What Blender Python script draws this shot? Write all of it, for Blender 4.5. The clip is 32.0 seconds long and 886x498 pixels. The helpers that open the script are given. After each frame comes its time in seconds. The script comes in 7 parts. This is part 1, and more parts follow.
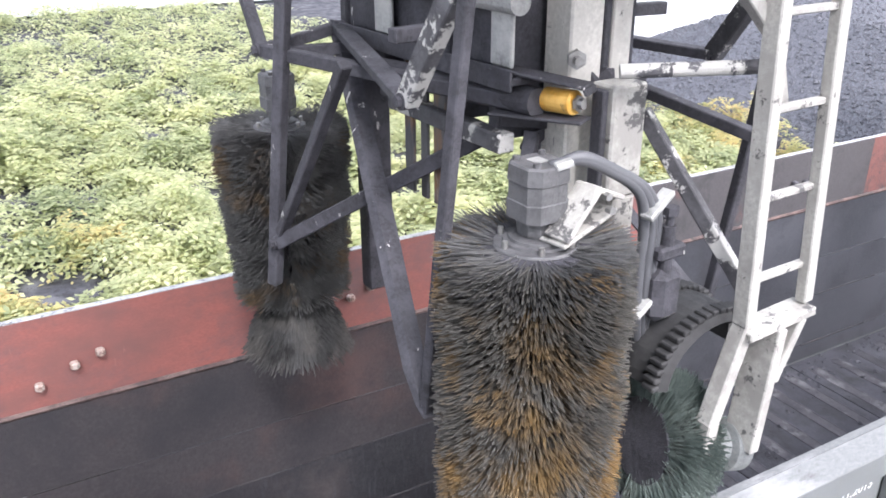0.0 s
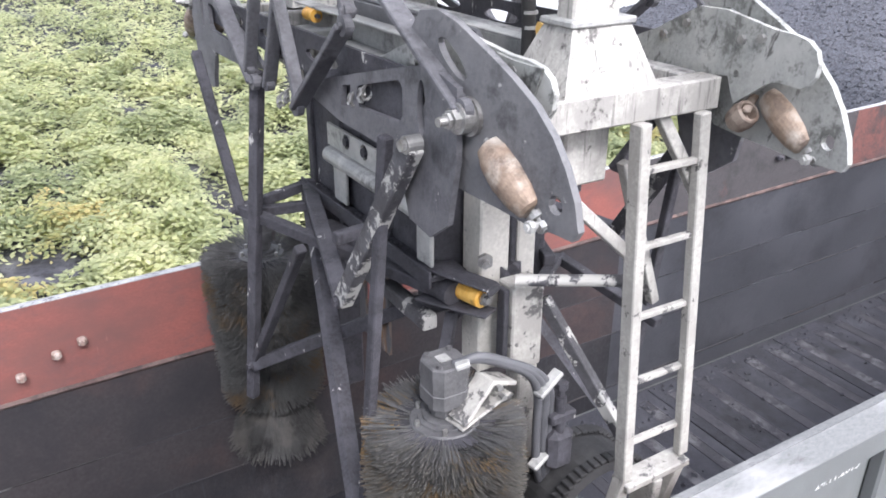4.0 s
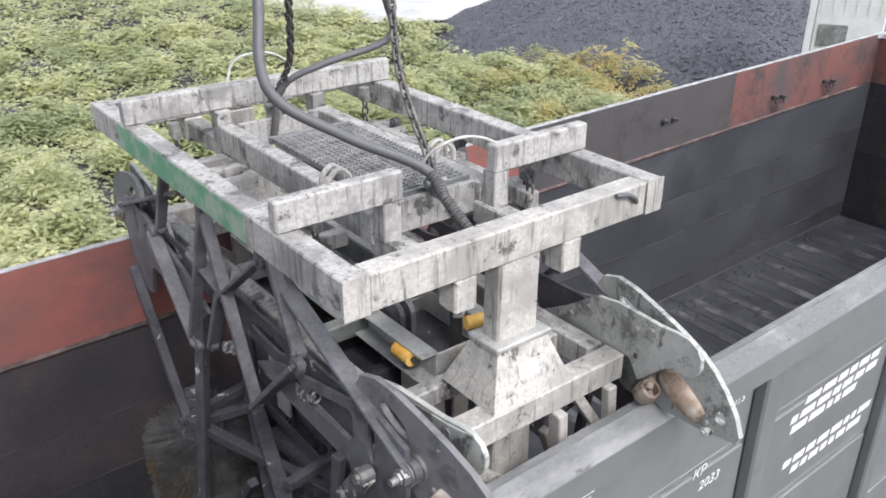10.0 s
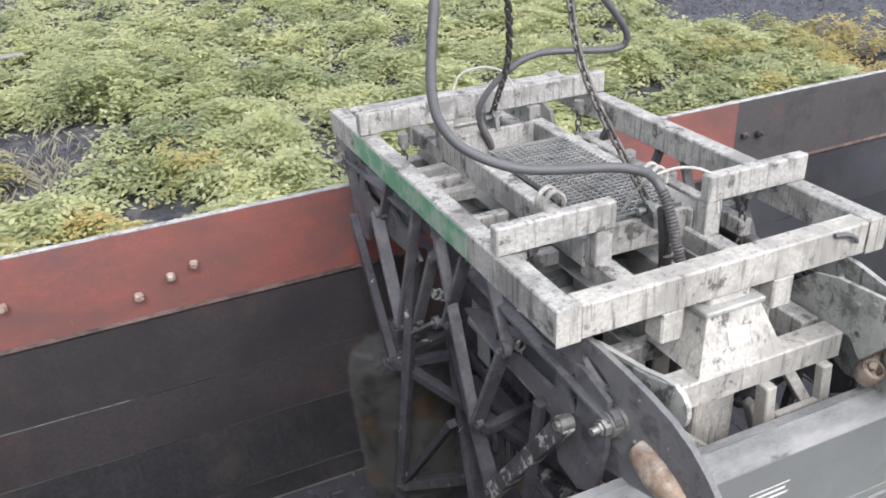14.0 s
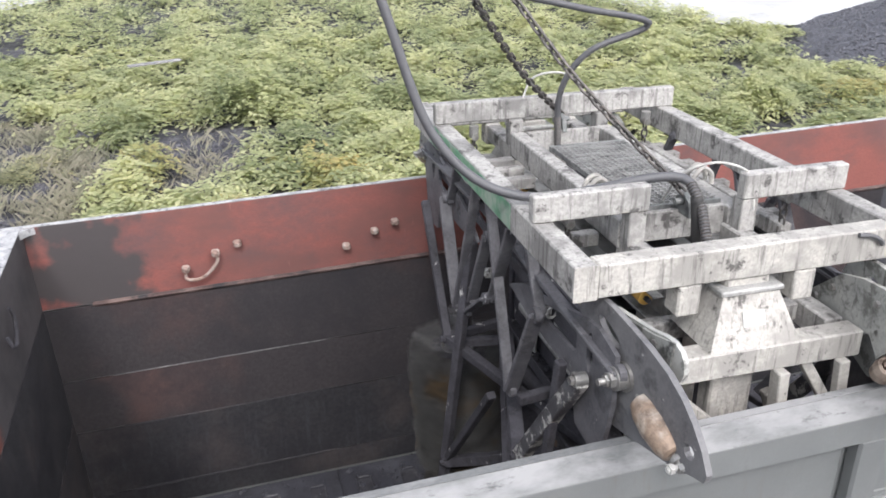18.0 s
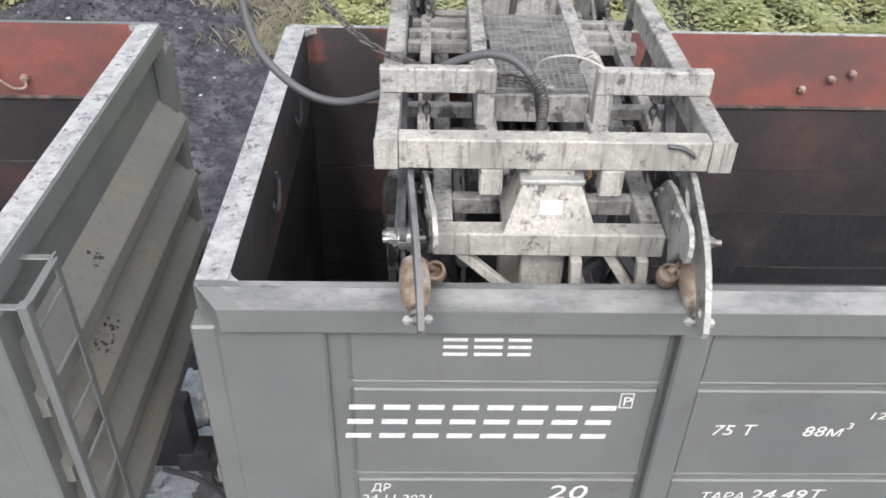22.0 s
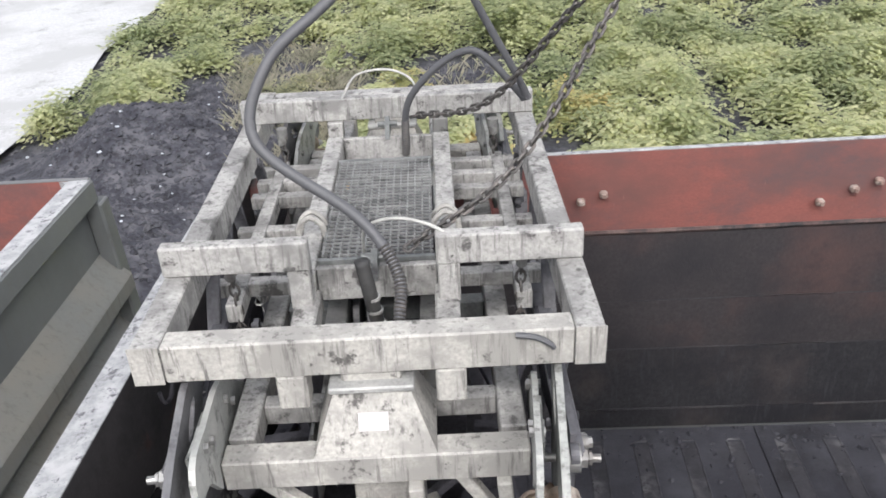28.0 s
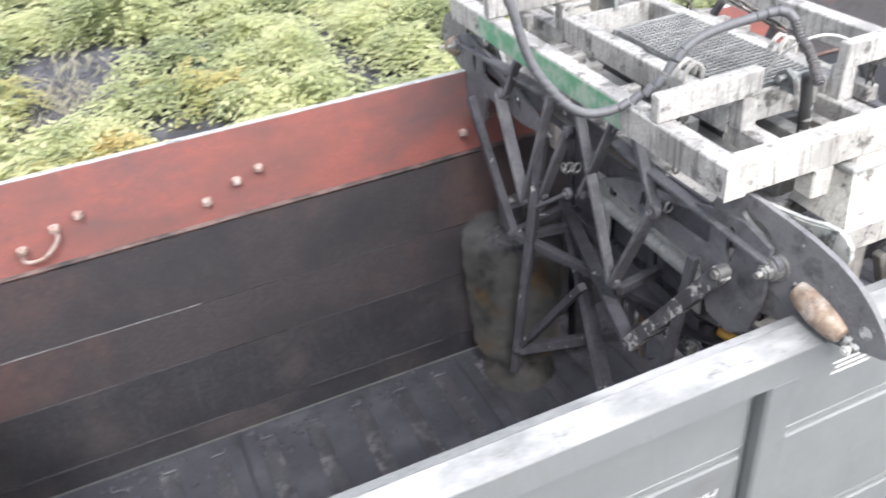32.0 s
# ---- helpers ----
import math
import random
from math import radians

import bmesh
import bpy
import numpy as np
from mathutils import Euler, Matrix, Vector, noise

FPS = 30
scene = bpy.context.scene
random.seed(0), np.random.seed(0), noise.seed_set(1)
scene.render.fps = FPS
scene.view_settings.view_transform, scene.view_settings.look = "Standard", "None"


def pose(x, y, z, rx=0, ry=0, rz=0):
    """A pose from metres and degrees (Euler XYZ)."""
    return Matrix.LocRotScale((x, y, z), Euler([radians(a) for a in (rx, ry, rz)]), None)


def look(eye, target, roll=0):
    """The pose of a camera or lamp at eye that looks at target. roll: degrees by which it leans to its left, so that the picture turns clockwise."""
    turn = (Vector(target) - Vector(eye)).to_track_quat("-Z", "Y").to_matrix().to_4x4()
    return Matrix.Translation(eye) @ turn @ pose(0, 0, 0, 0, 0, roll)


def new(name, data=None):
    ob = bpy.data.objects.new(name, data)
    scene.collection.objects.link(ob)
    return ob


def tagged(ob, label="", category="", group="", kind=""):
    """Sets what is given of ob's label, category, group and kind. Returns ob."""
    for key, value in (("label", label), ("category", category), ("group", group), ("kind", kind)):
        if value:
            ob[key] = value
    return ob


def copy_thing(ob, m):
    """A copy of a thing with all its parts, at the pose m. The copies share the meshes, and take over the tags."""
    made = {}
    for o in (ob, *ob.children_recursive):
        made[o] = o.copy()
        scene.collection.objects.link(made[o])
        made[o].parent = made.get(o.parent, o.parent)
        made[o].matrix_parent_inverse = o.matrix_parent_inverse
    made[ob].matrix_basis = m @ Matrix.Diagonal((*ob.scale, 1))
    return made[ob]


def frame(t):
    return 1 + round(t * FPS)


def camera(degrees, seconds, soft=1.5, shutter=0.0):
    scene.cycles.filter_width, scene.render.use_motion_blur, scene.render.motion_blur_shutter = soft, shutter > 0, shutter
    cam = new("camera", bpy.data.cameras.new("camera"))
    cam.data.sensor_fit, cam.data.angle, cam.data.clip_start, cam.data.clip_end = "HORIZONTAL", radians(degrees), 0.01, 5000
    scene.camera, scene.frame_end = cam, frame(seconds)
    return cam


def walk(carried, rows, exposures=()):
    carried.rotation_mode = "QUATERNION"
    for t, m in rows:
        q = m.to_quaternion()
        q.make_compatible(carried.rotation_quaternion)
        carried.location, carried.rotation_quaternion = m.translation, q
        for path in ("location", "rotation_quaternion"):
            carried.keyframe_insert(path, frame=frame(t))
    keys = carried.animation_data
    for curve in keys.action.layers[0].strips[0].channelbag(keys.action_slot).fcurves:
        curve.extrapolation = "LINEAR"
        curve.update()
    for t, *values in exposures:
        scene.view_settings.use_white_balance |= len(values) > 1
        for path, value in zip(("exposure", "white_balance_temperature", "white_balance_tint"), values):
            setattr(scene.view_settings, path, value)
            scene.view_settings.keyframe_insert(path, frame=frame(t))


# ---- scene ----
cam = camera(56.06, 32.0, soft=1.7, shutter=0.4)
PATH = [
    (0, (1.986, -3.183, 6.172), (2.886, -1.592, 5.359), 0.14),
    (0.5, (1.997, -3.135, 6.205), (2.914, -1.567, 5.368), -0.08),
    (1, (1.938, -3.093, 6.227), (2.905, -1.550, 5.399), 0.70),
    (1.5, (1.913, -3.070, 6.213), (2.840, -1.511, 5.371), 0.10),
    (2, (1.877, -3.052, 6.227), (2.821, -1.506, 5.379), 0.34),
    (2.5, (1.971, -3.040, 6.285), (2.877, -1.498, 5.391), -0.43),
    (4.5, (2.033, -3.173, 6.134), (2.958, -1.623, 5.272), 0.02),
    (5, (2.101, -3.241, 6.046), (2.986, -1.647, 5.223), -1.19),
    (5.5, (2.063, -3.192, 6.136), (3.009, -1.643, 5.296), -0.95),
    (6, (2.067, -3.185, 6.128), (3.104, -1.680, 5.315), 0.01),
    (6.5, (2.086, -3.165, 6.118), (3.021, -1.618, 5.263), -0.82),
    (7, (2.091, -3.167, 6.135), (3.022, -1.611, 5.291), -0.74),
    (7.5, (2.082, -3.142, 6.144), (3.016, -1.602, 5.274), -0.54),
    (8, (2.076, -3.152, 6.130), (2.982, -1.600, 5.253), -0.90),
    (8.5, (2.100, -3.171, 6.124), (3.116, -1.691, 5.243), -0.24),
    (9, (2.119, -3.077, 6.091), (3.220, -1.689, 5.164), 1.58),
    (9.5, (2.125, -3.155, 6.102), (3.260, -1.763, 5.222), 0.36),
    (10, (2.074, -3.190, 6.079), (3.165, -1.773, 5.183), -0.37),
    (10.5, (2.072, -3.187, 6.103), (3.169, -1.761, 5.230), -0.18),
    (11, (2.074, -3.165, 6.075), (3.150, -1.722, 5.205), -0.15),
    (11.5, (2.067, -3.187, 6.082), (3.107, -1.717, 5.211), -0.22),
    (12, (2.064, -3.202, 6.079), (3.058, -1.690, 5.226), -0.57),
    (12.5, (2.043, -3.188, 6.071), (2.979, -1.652, 5.197), -0.16),
    (13, (2.026, -3.155, 6.043), (2.874, -1.569, 5.169), -0.71),
    (13.5, (2.034, -3.158, 6.071), (2.838, -1.573, 5.155), -1.13),
    (14, (2.019, -3.218, 6.079), (2.690, -1.595, 5.122), -2.83),
    (14.5, (1.926, -3.329, 6.062), (2.633, -1.718, 5.113), -2.27),
    (15, (1.798, -3.350, 6.051), (2.548, -1.746, 5.121), -1.84),
    (15.5, (1.657, -3.234, 6.060), (2.339, -1.613, 5.108), -2.09),
    (17.5, (1.333, -3.602, 5.982), (1.854, -1.892, 5.085), -2.70),
    (18, (1.246, -3.686, 5.993), (1.721, -1.953, 5.113), -1.58),
    (18.5, (1.227, -3.754, 6.009), (1.555, -1.988, 5.129), -2.12),
    (19, (1.122, -3.851, 6.030), (1.342, -2.075, 5.135), -1.58),
    (19.5, (1.045, -3.973, 6.063), (1.188, -2.219, 5.113), -0.42),
    (20, (0.960, -4.090, 6.100), (1.042, -2.328, 5.159), -0.32),
    (20.5, (0.913, -4.161, 6.145), (0.960, -2.444, 5.121), -0.06),
    (21, (0.897, -4.248, 6.164), (0.884, -2.579, 5.061), 0.15),
    (21.5, (0.855, -4.243, 6.207), (0.889, -2.645, 5.005), 0.72),
    (22, (0.848, -4.271, 6.248), (0.897, -2.668, 5.052), 1.62),
    (22.5, (0.808, -4.300, 6.245), (0.841, -2.694, 5.054), 1.00),
    (23, (0.796, -4.371, 6.262), (0.796, -2.752, 5.088), 0.21),
    (23.5, (0.760, -4.407, 6.261), (0.820, -2.792, 5.083), 2.48),
    (24, (0.792, -4.392, 6.272), (0.805, -2.773, 5.099), 3.11),
    (24.5, (0.812, -4.281, 6.234), (0.887, -2.631, 5.106), 3.20),
    (25, (0.885, -4.142, 6.242), (0.890, -2.477, 5.135), 1.91),
    (25.5, (0.945, -4.046, 6.235), (0.951, -2.365, 5.151), 0.97),
    (26, (1.030, -3.909, 6.221), (1.109, -2.201, 5.183), 1.55),
    (26.5, (1.109, -3.727, 6.224), (1.114, -2.004, 5.207), -0.44),
    (28.5, (1.762, -3.381, 6.139), (1.614, -1.663, 5.126), -5.19),
    (29, (1.787, -3.377, 6.159), (1.684, -1.661, 5.137), -5.66),
    (29.3, (1.739, -3.390, 6.099), (1.745, -1.652, 5.109), -5.21),
    (29.5, (1.749, -3.405, 6.113), (1.793, -1.665, 5.129), -5.26),
    (30, (1.658, -3.426, 6.062), (1.838, -1.695, 5.077), -5.04),
    (30.5, (1.633, -3.436, 6.066), (1.899, -1.768, 4.994), -5.37),
    (31, (1.568, -3.382, 5.999), (1.985, -1.773, 4.888), -5.44),
    (31.5, (1.472, -3.236, 6.094), (1.891, -1.661, 4.935), -6.58),
    (32, (1.672, -3.210, 6.012), (2.271, -1.664, 4.894), -5.16),
]
EXPOSURES = [(0.0, 1.72, 6080, 16), (2.5, 1.64, 6080, 16), (5.0, 1.28, 6080, 16), (7.0, 1.03, 6200, 15), (9.0, 0.94, 6220, 14), (13.0, 0.95, 6250, 13), (18.0, 0.99, 6300, 14), (20.0, 0.85, 6350, 12), (22.0, 0.74, 6420, 12), (24.0, 0.76, 6500, 12), (26.0, 0.7, 6420, 12), (29.0, 0.78, 6300, 13), (30.0, 0.92, 6280, 13), (31.0, 1.25, 6300, 13), (32.0, 1.60, 6250, 13)]
walk(cam, [(t, look(eye, target, roll)) for t, eye, target, roll in PATH], exposures=EXPOSURES)

# ---- light: a bright, hazy overcast day ----
world = bpy.data.worlds.new("overcast_sky")
scene.world = world
world.use_nodes = True
wn = world.node_tree
sky = wn.nodes.new("ShaderNodeTexSky")
sky.sky_type = "NISHITA"
sky.sun_disc = False
sky.sun_elevation = radians(47)
sky.sun_rotation = radians(150)
sky.air_density, sky.dust_density, sky.ozone_density = 1.6, 4.0, 1.0
hsv = wn.nodes.new("ShaderNodeHueSaturation")
hsv.inputs["Saturation"].default_value = 0.25
wn.links.new(sky.outputs["Color"], hsv.inputs["Color"])
wn.links.new(hsv.outputs["Color"], wn.nodes["Background"].inputs["Color"])
wn.nodes["Background"].inputs["Strength"].default_value = 0.15
sun = bpy.data.lights.new("sun", "SUN")
sun.energy, sun.angle, sun.color = 1.4, radians(14), (1.0, 0.96, 0.9)
sun_ob = new("sun", sun)
sun_ob.matrix_world = look((-5, -14, 16), (0, 0, 0))

# ---- materials ----
def material(name, base, rough=0.7, metal=0.0, second=None, scale=6.0, low=0.4, high=0.65, stain=None, stain_scale=1.5,
             stain_low=0.5, stain_high=0.7, bump=0.25, bump_scale=40.0, stretch=(1, 1, 1), grain=0.25, streak=None, streak_low=0.56, streak_high=0.66, streak_size=(26, 26, 3.5), gloss=0.5):
    """A painted, rusty or dusty surface: base colour, patches of a second one, stains and fine relief."""
    m = bpy.data.materials.new(name)
    m.use_nodes = True
    nt, b = m.node_tree, m.node_tree.nodes["Principled BSDF"]
    n, link = nt.nodes.new, nt.links.new
    place = n("ShaderNodeTexCoord")
    mp = n("ShaderNodeMapping")
    mp.inputs["Scale"].default_value = stretch
    link(place.outputs["Object"], mp.inputs["Vector"])
    vec = mp.outputs["Vector"]
    shift = n("ShaderNodeObjectInfo")
    add = n("ShaderNodeVectorMath")
    add.operation = "MULTIPLY_ADD"
    add.inputs[1].default_value = (17, 29, 11)
    link(shift.outputs["Random"], add.inputs[0])
    link(vec, add.inputs[2])
    vec = add.outputs[0]

    def tex(s, detail=6, rough_=0.6):
        t = n("ShaderNodeTexNoise")
        t.inputs["Scale"].default_value, t.inputs["Detail"].default_value, t.inputs["Roughness"].default_value = s, detail, rough_
        link(vec, t.inputs["Vector"])
        return t

    def ramp(src, lo, hi):
        r = n("ShaderNodeMapRange")
        r.inputs["From Min"].default_value, r.inputs["From Max"].default_value = lo, hi
        link(src.outputs["Fac"], r.inputs["Value"])
        return r.outputs["Result"]

    def mix(fac, a, c):
        x = n("ShaderNodeMix")
        x.data_type = "RGBA"
        link(fac, x.inputs["Factor"])
        for k, v in (("A", a), ("B", c)):
            sock = [i for i in x.inputs if i.identifier == k + "_Color"][0]
            if isinstance(v, tuple):
                sock.default_value = (*v, 1)
            else:
                link(v, sock)
        return [o for o in x.outputs if o.identifier == "Result_Color"][0]

    col = base
    fine = tex(bump_scale, 8, 0.7)
    dark = tuple(c * (1 - grain) for c in base)
    light = tuple(min(1, c * (1 + grain * 0.6)) for c in base)
    col = mix(ramp(fine, 0.3, 0.7), dark, light)
    if second:
        col = mix(ramp(tex(scale), low, high), col, second)
    if stain:
        col = mix(ramp(tex(stain_scale, 9, 0.75), stain_low, stain_high), col, stain)
    if streak:
        m2 = n("ShaderNodeMapping")
        m2.inputs["Scale"].default_value = streak_size
        link(place.outputs["Object"], m2.inputs["Vector"])
        t2 = n("ShaderNodeTexNoise")
        t2.inputs["Scale"].default_value, t2.inputs["Detail"].default_value, t2.inputs["Roughness"].default_value = 1.0, 6, 0.7
        link(m2.outputs["Vector"], t2.inputs["Vector"])
        col = mix(ramp(t2, streak_low, streak_high), col, streak)
    link(col, b.inputs["Base Color"])
    rr = n("ShaderNodeMapRange")
    rr.inputs["To Min"].default_value, rr.inputs["To Max"].default_value = max(0.05, rough - 0.15), min(1, rough + 0.15)
    link(tex(scale * 2).outputs["Fac"], rr.inputs["Value"])
    link(rr.outputs["Result"], b.inputs["Roughness"])
    b.inputs["Metallic"].default_value = metal
    b.inputs["Specular IOR Level"].default_value = gloss
    if bump:
        bp = n("ShaderNodeBump")
        bp.inputs["Strength"].default_value, bp.inputs["Distance"].default_value = bump, 0.01
        link(fine.outputs["Fac"], bp.inputs["Height"])
        link(bp.outputs["Normal"], b.inputs["Normal"])
    return m


WHITE = material("scuffed_white_paint", (0.40, 0.395, 0.38), 0.6, 0, (0.22, 0.218, 0.212), 5.0, 0.46, 0.60, (0.085, 0.082, 0.08), 7.5, 0.555, 0.61, 0.3, 60, grain=0.4, streak=(0.12, 0.118, 0.115), streak_low=0.52, streak_high=0.66, streak_size=(38, 38, 3.0))
WHITE2 = material("cream_white_paint", (0.44, 0.43, 0.40), 0.55, 0, (0.29, 0.283, 0.266), 5.0, 0.46, 0.60, (0.085, 0.082, 0.078), 9.0, 0.585, 0.63, 0.25, 60, grain=0.35, streak=(0.14, 0.137, 0.13), streak_low=0.54, streak_high=0.68, streak_size=(38, 38, 3.0))
WORN_MAST = material("white_paint_worn_black", (0.39, 0.382, 0.355), 0.55, 0, (0.28, 0.272, 0.254), 8, 0.46, 0.60, (0.085, 0.083, 0.083), 9, 0.545, 0.58, 0.3, 60)
WORN_STILE = material("chipped_cream_paint", (0.40, 0.392, 0.362), 0.55, 0, (0.31, 0.302, 0.28), 6, 0.46, 0.62, (0.085, 0.083, 0.08), 11, 0.60, 0.63, 0.3, 60, grain=0.3)
BRISTLE_B = material("sooty_bristle", (0.062, 0.062, 0.062), 0.7, 0.0, (0.10, 0.096, 0.09), 6.0, 0.46, 0.62, (0.03, 0.03, 0.03), 7, 0.52, 0.62, 0.0, 60, gloss=0.2)
COAL_METAL = material("coal_dusted_steel", (0.056, 0.055, 0.064), 0.7, 0.05, (0.098, 0.097, 0.112), 9, 0.44, 0.66, (0.026, 0.026, 0.029), 4.5, 0.50, 0.66, 0.6, 60, grain=0.45, streak=(0.46, 0.455, 0.44), streak_low=0.655, streak_high=0.672, streak_size=(12, 12, 5), gloss=0.3)
CHIPPED = material("black_paint_chipped_white", (0.055, 0.054, 0.060), 0.65, 0.05, (0.10, 0.10, 0.11), 9, 0.45, 0.66, (0.42, 0.415, 0.395), 5.5, 0.515, 0.535, 0.6, 60, grain=0.4)
GREY_PLATE = material("worn_grey_steel_plate", (0.17, 0.18, 0.18), 0.55, 0.3, (0.30, 0.31, 0.30), 6, 0.45, 0.68, (0.06, 0.06, 0.065), 4, 0.52, 0.66, 0.3, 60)
DARK_PLATE = material("coal_dulled_steel_plate", (0.135, 0.136, 0.144), 0.55, 0.15, (0.19, 0.19, 0.195), 5, 0.46, 0.70, (0.07, 0.07, 0.074), 6, 0.54, 0.66, 0.3, 60, streak=(0.36, 0.36, 0.35), streak_low=0.655, streak_high=0.68, streak_size=(14, 14, 14))
STAINED = material("grease_stained_pale_steel", (0.34, 0.35, 0.335), 0.5, 0.1, (0.43, 0.435, 0.415), 6, 0.45, 0.66, (0.15, 0.155, 0.145), 5.5, 0.53, 0.60, 0.3, 60, streak=(0.11, 0.11, 0.105), streak_low=0.60, streak_high=0.66, streak_size=(16, 16, 6))
GREASED = material("greasy_wear_plate", (0.13, 0.135, 0.128), 0.5, 0.1, (0.30, 0.31, 0.295), 9, 0.50, 0.58, (0.06, 0.06, 0.06), 7, 0.54, 0.62, 0.4, 50)
LINK_M = material("dusty_grey_link_paint", (0.105, 0.105, 0.116), 0.6, 0.05, (0.15, 0.15, 0.162), 8, 0.45, 0.66, (0.055, 0.055, 0.060), 5, 0.53, 0.66, 0.4, 60, grain=0.35, streak=(0.42, 0.415, 0.40), streak_low=0.655, streak_high=0.675, streak_size=(12, 12, 6))
GRATING = material("dusty_galvanised_grating", (0.22, 0.225, 0.225), 0.55, 0.3, (0.34, 0.345, 0.34), 6, 0.45, 0.68, (0.08, 0.08, 0.082), 5, 0.52, 0.66, 0.2, 60)
MOTOR_M = material("sooty_motor_casing", (0.088, 0.088, 0.092), 0.6, 0.1, (0.125, 0.125, 0.13), 8, 0.45, 0.66, (0.045, 0.045, 0.047), 6, 0.55, 0.66, 0.4, 60, grain=0.35)
PALE_PLATE = material("worn_pale_steel_plate", (0.36, 0.365, 0.355), 0.5, 0.2, (0.50, 0.50, 0.48), 6, 0.45, 0.68, (0.10, 0.10, 0.10), 4, 0.52, 0.66, 0.3, 60)
BRONZE = material("worn_bronze_roller", (0.30, 0.225, 0.17), 0.5, 0.3, (0.52, 0.47, 0.41), 7, 0.46, 0.62, (0.11, 0.08, 0.065), 5, 0.50, 0.64, 0.3, 45, grain=0.3)
MAST_W = material("streaked_cream_paint", (0.60, 0.585, 0.54), 0.5, 0, (0.48, 0.465, 0.43), 4, 0.46, 0.68, (0.08, 0.08, 0.08), 14.0, 0.62, 0.66, 0.15, 60, streak=(0.13, 0.13, 0.13), streak_low=0.63, streak_high=0.69)
RUST_ROLLER = material("rusty_steel_roller", (0.17, 0.12, 0.09), 0.6, 0.3, (0.30, 0.25, 0.21), 9, 0.46, 0.62, (0.07, 0.05, 0.04), 6, 0.55, 0.66, 0.25, 50)
RUSTY_STRIP = material("rust_streaked_steel", (0.10, 0.10, 0.105), 0.65, 0.2, (0.32, 0.17, 0.07), 5, 0.50, 0.62, (0.42, 0.41, 0.40), 8, 0.58, 0.66, 0.3, 50, stretch=(1, 1, 0.25))
ORANGE = material("orange_plastic_roller", (0.72, 0.38, 0.06), 0.45, 0, (0.80, 0.50, 0.13), 7, 0.46, 0.62, (0.25, 0.14, 0.05), 9, 0.58, 0.66, 0.15, 60)
NUT = material("zinc_bolt", (0.38, 0.38, 0.37), 0.4, 0.7, (0.2, 0.19, 0.18), 12, 0.45, 0.65, None, bump=0.2)
CHAIN = material("dark_chain_steel", (0.10, 0.095, 0.092), 0.5, 0.5, (0.21, 0.19, 0.175), 14, 0.5, 0.7, None, bump=0.2)
RUBBER = material("grey_rubber_hose", (0.088, 0.090, 0.098), 0.5, 0, None, 4, 0.5, 0.75, None, bump=0.10, bump_scale=140, grain=0.12)
WIRE = material("pale_plastic_tube", (0.42, 0.42, 0.40), 0.45, 0, (0.28, 0.28, 0.27), 8, 0.5, 0.7, None, bump=0.05)
WAGON_OUT = material("wagon_grey_paint", (0.158, 0.168, 0.168), 0.5, 0, (0.130, 0.139, 0.140), 1.2, 0.4, 0.65, (0.10, 0.095, 0.09), 1.6, 0.60, 0.75, 0.08, 90, grain=0.08, streak=(0.135, 0.132, 0.125), streak_low=0.56, streak_high=0.80)
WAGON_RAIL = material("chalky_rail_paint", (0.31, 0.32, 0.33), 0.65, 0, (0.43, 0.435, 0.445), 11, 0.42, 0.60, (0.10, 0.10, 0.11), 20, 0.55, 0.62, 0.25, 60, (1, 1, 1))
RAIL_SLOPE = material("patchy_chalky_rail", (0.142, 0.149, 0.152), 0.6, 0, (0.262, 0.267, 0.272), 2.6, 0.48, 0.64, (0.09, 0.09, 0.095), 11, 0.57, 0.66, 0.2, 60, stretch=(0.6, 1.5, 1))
RED_IN = material("red_primer_belt", (0.245, 0.088, 0.075), 0.6, 0, (0.16, 0.075, 0.068), 2.0, 0.42, 0.66, (0.105, 0.072, 0.075), 0.9, 0.49, 0.68, 0.15, 60, grain=0.18, stretch=(0.75, 1, 1.3), streak=(0.33, 0.15, 0.13), streak_low=0.66, streak_high=0.76)
COAL_IN = material("coal_blackened_wall", (0.037, 0.037, 0.041), 0.72, 0, (0.070, 0.060, 0.060), 1.8, 0.50, 0.70, (0.020, 0.020, 0.024), 1.1, 0.42, 0.66, 0.5, 30, grain=0.45, streak=(0.050, 0.051, 0.060), streak_low=0.54, streak_high=0.80, gloss=0.25)
RED_WELD = material("sooty_rust_weld", (0.085, 0.055, 0.052), 0.8, 0, (0.15, 0.105, 0.095), 5, 0.45, 0.62, (0.028, 0.026, 0.028), 3.5, 0.50, 0.60, 0.8, 45, grain=0.4)
SEAM_GREY = material("scraped_seam", (0.085, 0.085, 0.09), 0.6, 0.2, (0.20, 0.20, 0.20), 3.0, 0.52, 0.64, (0.035, 0.035, 0.038), 2.2, 0.46, 0.56, 0.4, 60)
FLOOR_M = material("coal_dusted_floor", (0.044, 0.045, 0.055), 0.6, 0.05, (0.068, 0.070, 0.082), 3, 0.45, 0.65, (0.022, 0.022, 0.025), 1.2, 0.5, 0.68, 0.5, 60, gloss=0.3)
FLOOR_WORN = material("worn_floor_ridge", (0.060, 0.060, 0.069), 0.5, 0.2, (0.145, 0.145, 0.155), 3.2, 0.52, 0.64, (0.040, 0.040, 0.047), 5, 0.50, 0.58, 0.4, 60)
